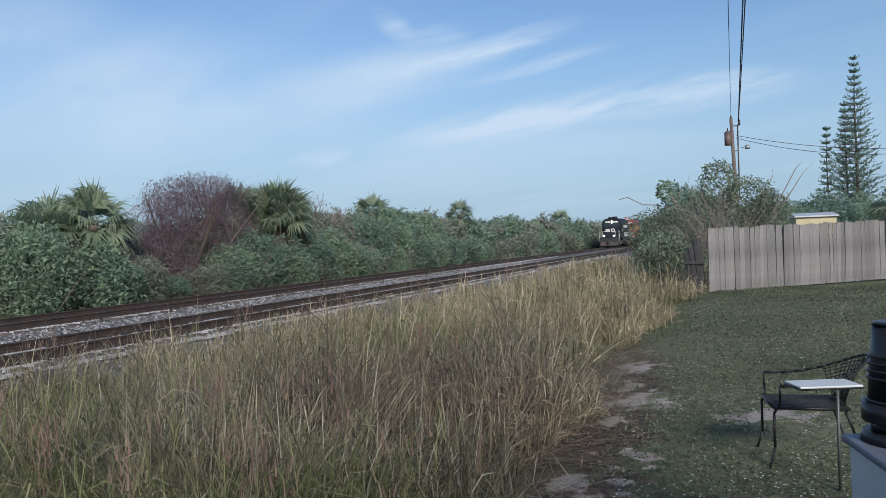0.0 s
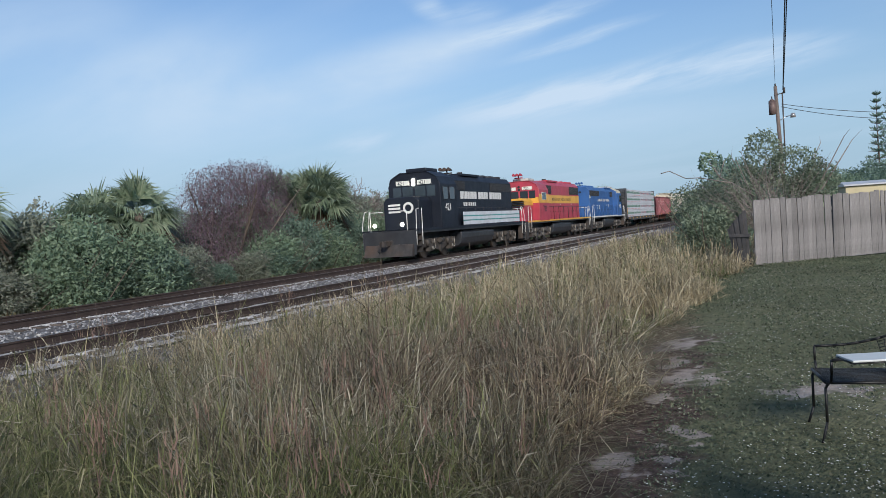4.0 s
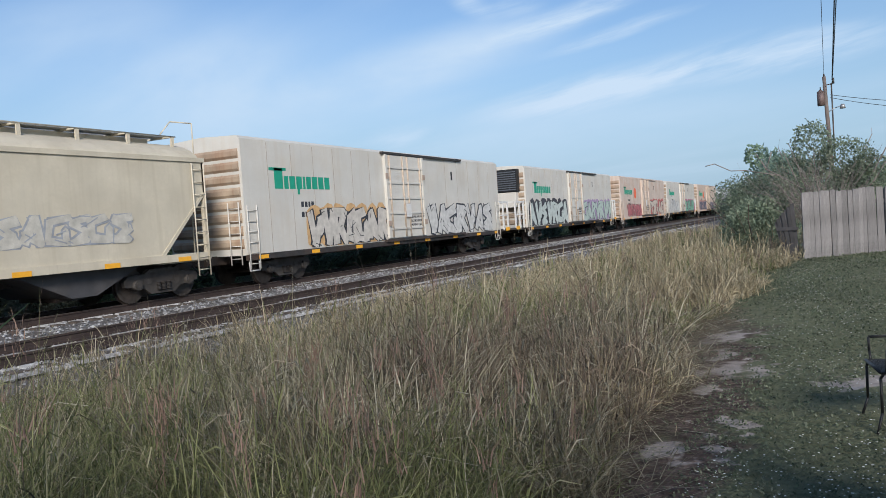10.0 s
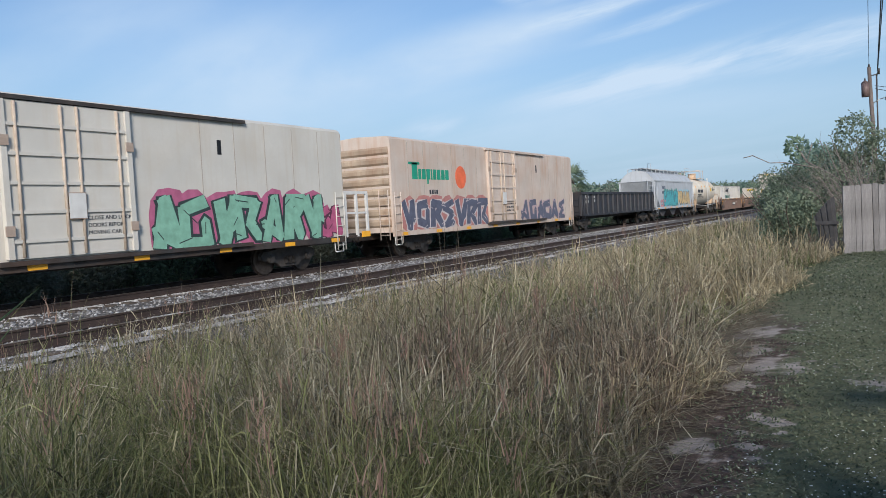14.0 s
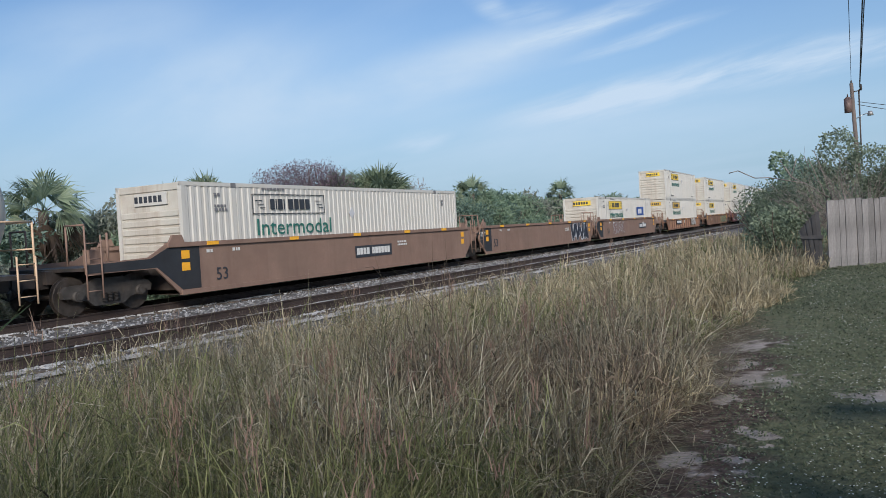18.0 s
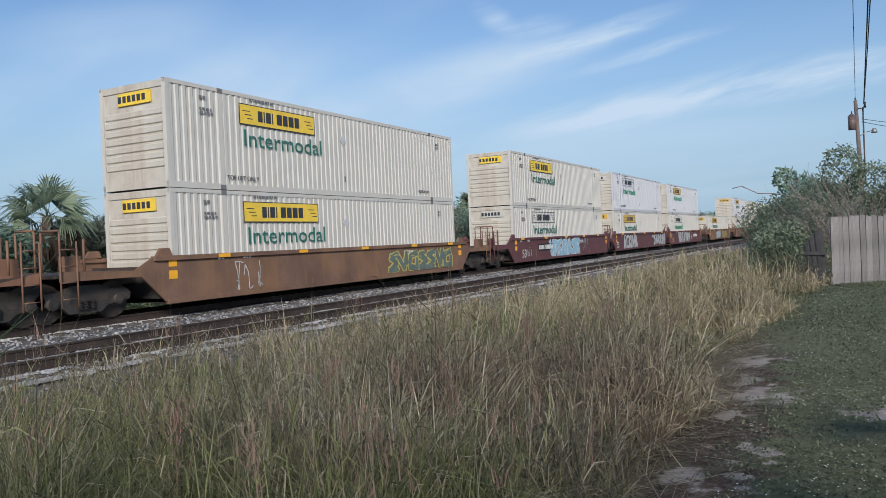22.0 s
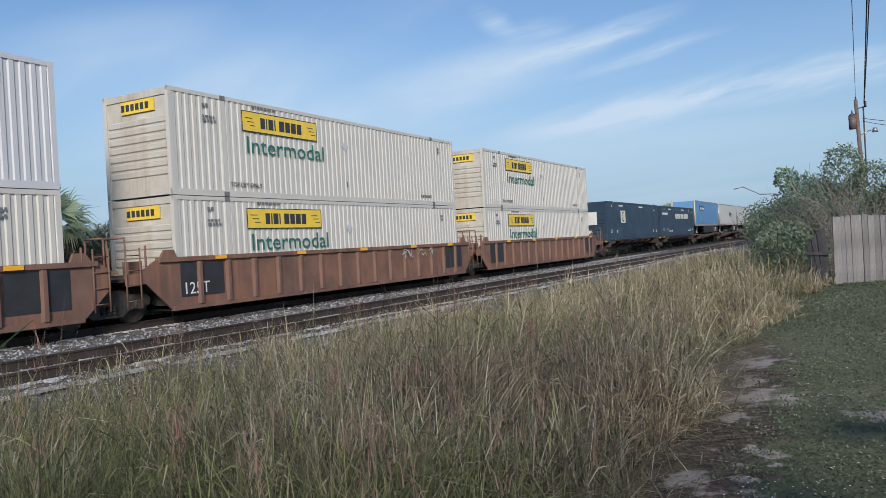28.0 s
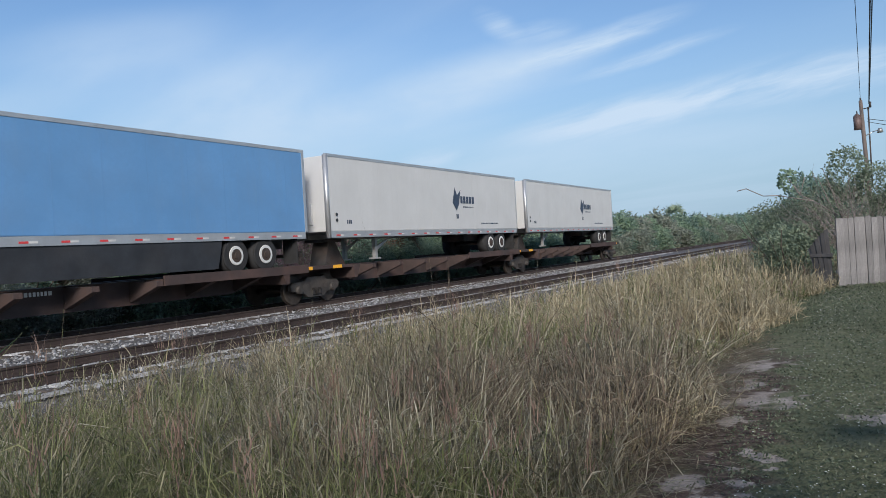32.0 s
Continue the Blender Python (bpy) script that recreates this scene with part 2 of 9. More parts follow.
# ---- mesh tools ----
class MB:
    """Collects boxes, prisms and tubes into one mesh."""

    def __init__(self):
        self.v, self.f, self.m, self.s = [], [], [], []

    def add(self, vs, fs, m=0, smooth=False):
        o = len(self.v)
        self.v.extend(vs)
        for f in fs:
            self.f.append(tuple(o + i for i in f))
            self.m.append(m)
            self.s.append(smooth)
        return self

    def box(self, x0, x1, y0, y1, z0, z1, m=0):
        x0, x1, y0, y1, z0, z1 = min(x0, x1), max(x0, x1), min(y0, y1), max(y0, y1), min(z0, z1), max(z0, z1)
        vs = [(x, y, z) for z in (z0, z1) for x, y in ((x0, y0), (x1, y0), (x1, y1), (x0, y1))]
        return self.add(vs, [(3, 2, 1, 0), (4, 5, 6, 7), (0, 1, 5, 4), (1, 2, 6, 5), (2, 3, 7, 6), (3, 0, 4, 7)], m)

    def prism(self, poly, a, b, axis="y", m=0):
        """poly: points in (x, z) for axis y, (y, z) for axis x, (x, y) for axis z."""
        area = sum(p[0] * q[1] - q[0] * p[1] for p, q in zip(poly, poly[1:] + poly[:1]))
        flip = (area > 0) != (axis == "y")
        if not flip:
            poly = poly[::-1]
        n = len(poly)
        a, b = min(a, b), max(a, b)
        if axis == "y":
            vs = [(p, k, q) for k in (a, b) for p, q in poly]
        elif axis == "x":
            vs = [(k, p, q) for k in (a, b) for p, q in poly]
        else:
            vs = [(p, q, k) for k in (a, b) for p, q in poly]
        fs = [tuple(range(n))[::-1], tuple(range(n, 2 * n))] + [(i, (i + 1) % n, n + (i + 1) % n, n + i) for i in range(n)]
        fs = [f[::-1] for f in fs]
        return self.add(vs, fs, m)

    def cyl(self, p, q, r, r2=None, n=12, m=0, cap=True):
        p, q = Vector(p), Vector(q)
        r2 = r if r2 is None else r2
        d = (q - p).normalized()
        u = d.orthogonal().normalized()
        w = d.cross(u)
        vs = []
        for c, k in ((p, r), (q, r2)):
            for i in range(n):
                a = 2 * math.pi * i / n
                vs.append(tuple(c + (u * math.cos(a) + w * math.sin(a)) * k))
        self.add(vs, [(i, (i + 1) % n, n + (i + 1) % n, n + i) for i in range(n)], m, True)
        if cap:
            o = len(self.v) - 2 * n
            self.f.append(tuple(o + i for i in range(n))[::-1])
            self.f.append(tuple(o + n + i for i in range(n)))
            self.m += [m, m]
            self.s += [False, False]
        return self

    def tube(self, pts, r, n=6, m=0):
        for p, q in zip(pts, pts[1:]):
            self.cyl(p, q, r, n=n, m=m)
        return self

    def mesh(self, name, mats):
        me = bpy.data.meshes.new(name)
        me.from_pydata(self.v, [], self.f)
        for x in (mats if isinstance(mats, (list, tuple)) else [mats]):
            me.materials.append(x)
        me.polygons.foreach_set("material_index", self.m)
        me.polygons.foreach_set("use_smooth", self.s)
        me.update()
        return me


CACHE = {}


def part(name, mb, mats, parent, label="", loc=(0, 0, 0), key=None, rot=(0, 0, 0)):
    """Links a mesh as one object under a thing or part. key: share the mesh of an earlier one."""
    if key is not None and key in CACHE:
        me = CACHE[key]
    else:
        me = (mb() if callable(mb) else mb).mesh(name, mats)
        if key is not None:
            CACHE[key] = me
    ob = new(name, me)
    ob.parent = parent
    ob.location, ob.rotation_euler = loc, rot
    return tagged(ob, label)


def thing(name, label, category, loc=(0, 0, 0), rz=0.0, group="", kind=""):
    ob = new(name)
    ob.empty_display_size = 0.2
    ob.location, ob.rotation_euler = loc, (0, 0, rz)
    return tagged(ob, label, category, group, kind)


def bevel(ob, w, seg=2):
    md = ob.modifiers.new("edge", "BEVEL")
    md.width, md.segments, md.limit_method, md.angle_limit = w, seg, "ANGLE", radians(40)
    return ob


def soup(name, verts, faces, mats, mat_index=None, smooth=False):
    """A mesh straight from arrays."""
    me = bpy.data.meshes.new(name)
    v, f = np.asarray(verts, np.float32), np.asarray(faces, np.int32)
    me.vertices.add(len(v))
    me.vertices.foreach_set("co", v.ravel())
    k = f.shape[1]
    me.loops.add(f.size)
    me.loops.foreach_set("vertex_index", f.ravel())
    me.polygons.add(len(f))
    me.polygons.foreach_set("loop_start", np.arange(0, f.size, k, dtype=np.int32))
    for x in (mats if isinstance(mats, (list, tuple)) else [mats]):
        me.materials.append(x)
    if mat_index is not None:
        me.polygons.foreach_set("material_index", np.asarray(mat_index, np.int32))
    me.update(calc_edges=True)
    me.validate()
    return me


def words(text, size, depth=0.004):
    """A flat mesh of letters in the xz plane that faces -y, its lower left corner at 0."""
    key = ("words", text, size)
    if key in CACHE:
        return CACHE[key]
    cu = bpy.data.curves.new("letters", "FONT")
    cu.body, cu.size, cu.extrude, cu.resolution_u = text, size, depth, 2
    ob = new("letters", cu)
    bpy.context.view_layer.update()
    me = bpy.data.meshes.new_from_object(ob.evaluated_get(bpy.context.evaluated_depsgraph_get()))
    bpy.data.objects.remove(ob)
    me.transform(Matrix.Rotation(radians(90), 4, "X"))
    CACHE[key] = me
    return me


def lettering(text, size, m, parent, x, y, z, name="lettering", facing=1, bold=1.0):
    src = words(text, size)
    key = ("wm", text, size, m.name)
    if key not in CACHE:
        me = src.copy()
        me.materials.clear()
        me.materials.append(m)
        CACHE[key] = me
    ob = new(name, CACHE[key])
    ob.parent, ob.location = parent, (x, y, z)
    ob.scale = (bold, 1, 1)
    return ob


def bars(mb, x, y, z, widths, h, gap=0.06, m=0, depth=0.006):
    """A word of plain upright bars, in the plane that faces -y."""
    for w in widths:
        if w > 0:
            mb.box(x, x + w, y - depth, y, z, z + h, m)
        x += abs(w) + gap
    return x

# ---- ground and track ----
ZR = -0.13        # rail head
Y_FAR, Y_NEAR = 17.17, 11.92


def edge_y(x):
    """Where the mown yard ends and the tall grass begins."""
    return float(np.interp(x, (-30, -5, 3.8, 7.5, 10, 13, 17, 19.5, 24, 60), (1.6, 1.4, 1.25, 1.4, 1.45, 1.25, 0.95, 0.7, 0.6, 0.6)))


def ground_z(y):
    return np.interp(y, (-400, -30, 0.5, 3.0, 7.0, 9.2, 10.4, 19.0, 20.6, 26, 60, 900), (0.3, 0.15, 0.0, -0.18, -0.72, -0.78, -0.62, -0.62, -0.85, -0.8, -0.6, -0.5))


def ground_mat():
    m = bpy.data.materials.new("ground")
    m.use_nodes = True
    nt = m.node_tree
    N, L = nt.nodes.new, nt.links.new
    b = nt.nodes["Principled BSDF"]
    b.inputs["Roughness"].default_value = 0.95
    b.inputs["Specular IOR Level"].default_value = 0.1
    co = N("ShaderNodeTexCoord")

    def nz(s, d=6.0):
        n = N("ShaderNodeTexNoise")
        n.inputs["Scale"].default_value, n.inputs["Detail"].default_value = s, d
        L(co.outputs["Object"], n.inputs["Vector"])
        return n.outputs["Fac"]

    def rg(v, a, c, lo=0.0, hi=1.0):
        r = N("ShaderNodeMapRange")
        for i, k in ((1, a), (2, c), (3, lo), (4, hi)):
            r.inputs[i].default_value = k
        L(v, r.inputs[0])
        return r.outputs[0]

    def mix(f, a, c):
        x = N("ShaderNodeMix")
        x.data_type = "RGBA"
        L(f, x.inputs["Factor"])
        for s, v in ((6, a), (7, c)):
            if isinstance(v, tuple):
                x.inputs[s].default_value = (*v, 1)
            else:
                L(v, x.inputs[s])
        return x.outputs[2]

    def op(kind, a, c):
        n = N("ShaderNodeMath")
        n.operation = kind
        for i, v in ((0, a), (1, c)):
            if isinstance(v, (int, float)):
                n.inputs[i].default_value = v
            else:
                L(v, n.inputs[i])
        return n.outputs[0]

    lawn = mix(rg(nz(0.5), 0.35, 0.65), (0.119, 0.131, 0.079), (0.168, 0.172, 0.107))
    lawn = mix(rg(nz(9, 4), 0.45, 0.7, 0, 0.7), lawn, (0.07, 0.08, 0.045))
    lawn = mix(rg(nz(70, 2), 0.55, 0.75, 0, 0.6), lawn, (0.163, 0.150, 0.095))
    dirt = mix(rg(nz(5), 0.3, 0.7), (0.27, 0.235, 0.21), (0.43, 0.385, 0.35))
    wob = rg(nz(4.6, 9), 0.25, 0.75, -0.42, 0.42)
    bare = None
    for x, y, r in ((8.75, 1.08, 0.42), (7.05, 0.92, 0.50), (7.75, 0.98, 0.26), (6.3, 1.0, 0.22), (4.48, 0.86, 0.27), (6.55, -0.25, 0.40), (9.9, 1.15, 0.22), (5.18, 0.64, 0.15)):
        d = N("ShaderNodeVectorMath")
        d.operation = "DISTANCE"
        L(co.outputs["Object"], d.inputs[0])
        d.inputs[1].default_value = (x, y, 0)
        k = rg(op("ADD", d.outputs["Value"], wob), r * 0.40, r * 0.85, 0.95, 0.0)
        bare = k if bare is None else op("MAXIMUM", bare, k)
    sx = N("ShaderNodeSeparateXYZ")
    L(co.outputs["Object"], sx.inputs[0])
    strip = op("MULTIPLY", rg(op("ADD", sx.outputs["Y"], rg(nz(2.2, 6), 0.3, 0.7, -0.35, 0.35)), 0.55, 0.85), rg(sx.outputs["X"], 8.5, 10.5, 1.0, 0.0))
    lawn = mix(strip, lawn, mix(rg(nz(12, 6), 0.35, 0.65), (0.06, 0.045, 0.038), (0.15, 0.112, 0.094)))
    lawn = mix(bare, lawn, dirt)
    rough = mix(rg(nz(2.5), 0.35, 0.7), (0.13, 0.10, 0.07), (0.20, 0.16, 0.11))
    rough = mix(rg(nz(14, 3), 0.5, 0.7, 0, 0.6), rough, (0.07, 0.065, 0.04))
    wood = mix(rg(nz(1.2), 0.35, 0.7), (0.05, 0.055, 0.025), (0.13, 0.105, 0.06))
    sp = N("ShaderNodeSeparateXYZ")
    L(co.outputs["Object"], sp.inputs[0])
    yy = op("ADD", sp.outputs["Y"], rg(nz(1.3), 0.3, 0.7, -0.35, 0.35))
    c = mix(rg(yy, 1.05, 1.45), lawn, rough)
    c = mix(rg(yy, 20.0, 22.0), c, wood)
    L(c, b.inputs["Base Color"])
    bp = N("ShaderNodeBump")
    bp.inputs["Strength"].default_value, bp.inputs["Distance"].default_value = 0.7, 0.04
    L(nz(40, 5), bp.inputs["Height"])
    L(bp.outputs[0], b.inputs["Normal"])
    return m


def build_ground():
    xs = np.concatenate([[-1500, -700, -300, -120, -60, -30], np.arange(-14, 40, 0.5), np.arange(40, 120, 4), [140, 180, 250, 350, 500, 800, 1300, 2200]])
    ys = np.concatenate([[-1500, -700, -300, -120, -60, -30, -18], np.arange(-12, 10, 0.4), np.arange(10, 27, 0.8), [30, 36, 46, 60, 90, 150, 300, 700, 1500]])
    gx, gy = np.meshgrid(xs, ys, indexing="ij")
    z = ground_z(gy)
    near = np.exp(-((gx - 8) / 25) ** 2) * (gy < 9.2)
    for i in range(gx.shape[0]):
        for j in range(gx.shape[1]):
            if near[i, j] > 0.02:
                z[i, j] += near[i, j] * 0.05 * noise.noise(Vector((gx[i, j] * 0.6, gy[i, j] * 0.6, 0)))
    n, k = gx.shape
    idx = np.arange(n * k).reshape(n, k)
    f = np.stack([idx[:-1, :-1], idx[1:, :-1], idx[1:, 1:], idx[:-1, 1:]], -1).reshape(-1, 4)
    ob = new("ground", soup("ground", np.stack([gx, gy, z], -1).reshape(-1, 3), f, ground_mat()))
    tagged(ob, "mown weedy lawn with bare sandy patches, sloping to rough ground", "ground", kind="structure")


build_ground()
# unseen wall, added only to throw soft shade over the near lawn
tagged(part("wall_house", MB().box(-1.85, -1.6, -10.0, -2.0, -0.1, 3.2), mat("shade_wall_stucco", (0.5, 0.47, 0.42), 0.9, var=0.15, scale=1.5, bump=0.5), None), "plain stucco house wall behind the yard", "wall", kind="structure")

M_BALLAST = mat("ballast", (0.17, 0.165, 0.165), 0.9, var=0.55, scale=9.0, bump=1.0, bump_scale=26.0, dirt=(0.10, 0.07, 0.05), dirt_amt=0.35, spec=0.2)
M_STONE = mat("ballast_stone", (0.255, 0.258, 0.265), 0.85, var=0.3, scale=8.0, island=0.75, spec=0.25)
M_RAIL = mat("rail_rust", (0.055, 0.039, 0.034), 0.75, 0.2, var=0.35, scale=2.0, bump=0.4)
M_HEAD = mat("rail_head", (0.26, 0.22, 0.19), 0.38, 0.8, var=0.25, scale=3.0)
M_TIE = mat("tie_wood", (0.085, 0.07, 0.06), 0.9, var=0.4, scale=5.0, object_random=0.3, bump=0.8)
M_STEEL = mat("dark_steel", (0.058, 0.054, 0.052), 0.6, 0.3, var=0.4, scale=3.0, dirt=(0.13, 0.07, 0.04), dirt_amt=0.5, bump=0.3)
M_WHEEL = mat("wheel_steel", (0.095, 0.078, 0.066), 0.55, 0.6, var=0.4, scale=5.0)


def build_track():
    bed = MB()
    bed.prism([(9.3, -0.80), (10.35, -0.36), (18.75, -0.36), (20.3, -0.95)], -300, 900, "x")
    tagged(part("track_bed", bed, M_BALLAST, None), "grey crushed-stone ballast bed under two tracks", "ballast", kind="structure")
    rng = np.random.default_rng(5)
    n = 26000
    x = -6 + 66 * rng.random(n) ** 1.5
    y = rng.uniform(9.5, 16.35, n)
    zz = np.interp(y, (9.5, 10.35, 20), (-0.73, -0.36, -0.36)) + rng.uniform(-0.01, 0.03, n)
    for yc in (Y_NEAR, Y_FAR):
        zz = np.where(np.abs(y - yc) < 0.62, zz - 0.02, zz)
    r = rng.uniform(0.022, 0.05, n)
    base = np.array([(1, 0, 0), (-1, 0, 0), (0, 1, 0), (0, -1, 0), (0, 0, 1), (0, 0, -1)], float)
    fc = np.array([(0, 2, 4), (2, 1, 4), (1, 3, 4), (3, 0, 4), (2, 0, 5), (1, 2, 5), (3, 1, 5), (0, 3, 5)])
    v = base[None] * rng.uniform(0.5, 1.25, (n, 6, 1)) + rng.uniform(-0.35, 0.35, (n, 6, 3))
    v = v * r[:, None, None] * np.array([1.15, 1.15, 0.8]) + np.stack([x, y, zz], -1)[:, None]
    f = (fc[None] + 6 * np.arange(n)[:, None, None]).reshape(-1, 3)
    tagged(new("ballast_stones", soup("ballast_stones", v.reshape(-1, 3), f, M_STONE)), "loose grey crushed stones lying on the track bed", "ballast", kind="stuff")
    # pale ballast in low broken ridges along the rails, its sunlit look in the colour
    lines = (Y_NEAR - 0.7535, Y_NEAR + 0.7535, Y_FAR - 0.7535, Y_NEAR - 1.42)
    ridge = MB()
    for ln in lines:
        x = -6.0
        while x < 75:
            d = rng.uniform(0.25, 0.9)
            if rng.random() < 0.72:
                y, w, z = ln - 0.19 + rng.normal(0, 0.02), rng.uniform(0.05, 0.10), -0.318 + rng.uniform(0, 0.022)
                ridge.add([(x - 0.06, y, z - 0.05), (x + d + 0.06, y, z - 0.05), (x + d, y - w, z - 0.05), (x + d, y - w * 0.3, z), (x + d, y + w * 0.4, z), (x + d, y + w, z - 0.05), (x, y - w, z - 0.05), (x, y - w * 0.3, z), (x, y + w * 0.4, z), (x, y + w, z - 0.05)],
                          [(6, 2, 3, 7), (7, 3, 4, 8), (8, 4, 5, 9), (0, 6, 7), (0, 7, 8), (0, 8, 9), (1, 3, 2), (1, 4, 3), (1, 5, 4)])
            x += d + rng.uniform(0.02, 0.16)
    pale = mat("sunlit_pale_stone", (0.46, 0.455, 0.45), 0.85, var=0.45, scale=16.0, island=0.25, bump=1.0, bump_scale=55.0)
    tagged(part("fines_ridge", ridge, pale, None), "low broken ridges of pale crushed fines along the rails", "ballast", kind="stuff")
    n = 9000
    x = -6 + 70 * rng.random(n) ** 1.5
    y = np.array(lines)[rng.integers(0, 4, n)] - 0.19 + rng.normal(0, 0.075, n)
    r = rng.uniform(0.010, 0.026, n)
    v = base[None] * rng.uniform(0.5, 1.25, (n, 6, 1)) + rng.uniform(-0.35, 0.35, (n, 6, 3))
    v = v * r[:, None, None] * np.array([1.5, 1.2, 0.7]) + np.stack([x, y, np.full(n, -0.325) + rng.uniform(0, 0.025, n)], -1)[:, None]
    f = (fc[None] + 6 * np.arange(n)[:, None, None]).reshape(-1, 3)
    tagged(new("pale_grit", soup("pale_grit", v.reshape(-1, 3), f, pale)), "pale crushed stones scattered along the rails", "ballast", kind="stuff")
    prof = [(-0.075, 0.0), (0.075, 0.0), (0.075, 0.012), (0.015, 0.035), (0.012, 0.125), (0.036, 0.138), (0.036, 0.172), (-0.036, 0.172), (-0.036, 0.138), (-0.012, 0.125), (-0.015, 0.035), (-0.075, 0.012)]

    def rail():
        b = MB()
        b.prism(prof, -300, 900, "x", 0)
        b.box(-300, 900, -0.034, 0.034, 0.1722, 0.1745, 1)
        return b

    def tie():
        return MB().prism([(-0.11, -0.16), (0.11, -0.16), (0.11, -0.01), (0.10, 0.0), (-0.10, 0.0), (-0.11, -0.01)], -1.3, 1.3, "y")

    def plate():
        b = MB()
        b.box(-0.09, 0.09, -0.16, 0.16, 0.0, 0.018)
        for sx in (-0.06, 0.06):
            for sy in (-0.1, 0.1):
                b.box(sx - 0.012, sx + 0.012, sy - 0.012, sy + 0.012, 0.018, 0.05)
        return b

    for yc, nm in ((Y_FAR, "far"), (Y_NEAR, "near")):
        t = thing("railway_track", "rusty steel rails on timber sleepers in grey ballast", "track", (0, yc, ZR - 0.1745), kind="structure")
        for s in (-0.7535, 0.7535):
            part("rail", rail, [M_RAIL, M_HEAD], t, loc=(0, s, 0), key="rail")
        for i in range(110):
            part("sleeper", tie, M_TIE, t, loc=(-8 + i * 0.5, 0, -0.017), key="tie")
            for s in (-0.7535, 0.7535):
                if i < 90:
                    part("tie_plate", plate, M_RAIL, t, loc=(-8 + i * 0.5, s, -0.017), key="plate")


build_track()


# ---- plants ----
def blades(rng, x, y, z, h, w, lean, levels=3, curl=0.5):
    """Grass blades as bent tapering strips; returns vertices and quads."""
    n = len(x)
    a = rng.uniform(0, 2 * math.pi, n)
    side = np.stack([np.cos(a), np.sin(a), np.zeros(n)], -1)
    b = rng.uniform(0, 2 * math.pi, n)
    way = np.stack([np.cos(b), np.sin(b), np.zeros(n)], -1)
    vs = []
    for k in range(levels + 1):
        t = k / levels
        up = h * t * (1 - 0.25 * curl * t * lean)
        off = way * (h * lean * t ** 2)[:, None]
        p = np.stack([x, y, z], -1) + off
        p[:, 2] += up
        ww = w * (1 - 0.88 * t)
        vs += [p - side * ww[:, None] / 2, p + side * ww[:, None] / 2]
    v = np.stack(vs, 1)
    k2 = 2 * (levels + 1)
    q = np.array([(2 * k, 2 * k + 1, 2 * k + 3, 2 * k + 2) for k in range(levels)])
    f = (q[None] + k2 * np.arange(n)[:, None, None]).reshape(-1, 4)
    return v.reshape(-1, 3), f


def grass_leaves(rng, base, up, ln, w, droop):
    """Narrow leaves that spring from stalks, bend over and taper; returns vertices and quads."""
    n = len(base)
    a = rng.uniform(0, 2 * math.pi, n)
    out = np.stack([np.cos(a), np.sin(a), np.zeros(n)], -1)
    side = np.stack([-np.sin(a), np.cos(a), np.zeros(n)], -1)
    el = rng.uniform(0.35, 1.35, n)
    d = out * np.cos(el)[:, None] + np.array([0, 0, 1.0]) * np.sin(el)[:, None] + up * 0.35
    twist = rng.normal(0, 0.5, n)[:, None]
    side = side * np.cos(twist) + np.array([0, 0, 1.0]) * np.sin(twist)
    vs = []
    for k, (t, ww) in enumerate(((0, 0.6), (0.48, 1.0), (1.0, 0.08))):
        p = base + d * (ln * t)[:, None]
        p = p - np.array([0, 0, 1.0]) * (droop * ln * t * t)[:, None] + out * (droop * ln * 0.3 * t * t)[:, None]
        vs += [p - side * (w * ww)[:, None] / 2, p + side * (w * ww)[:, None] / 2]
    v = np.stack(vs, 1)
    q = np.array([(2 * k, 2 * k + 1, 2 * k + 3, 2 * k + 2) for k in range(2)])
    return v.reshape(-1, 3), (q[None] + 6 * np.arange(n)[:, None, None]).reshape(-1, 4)


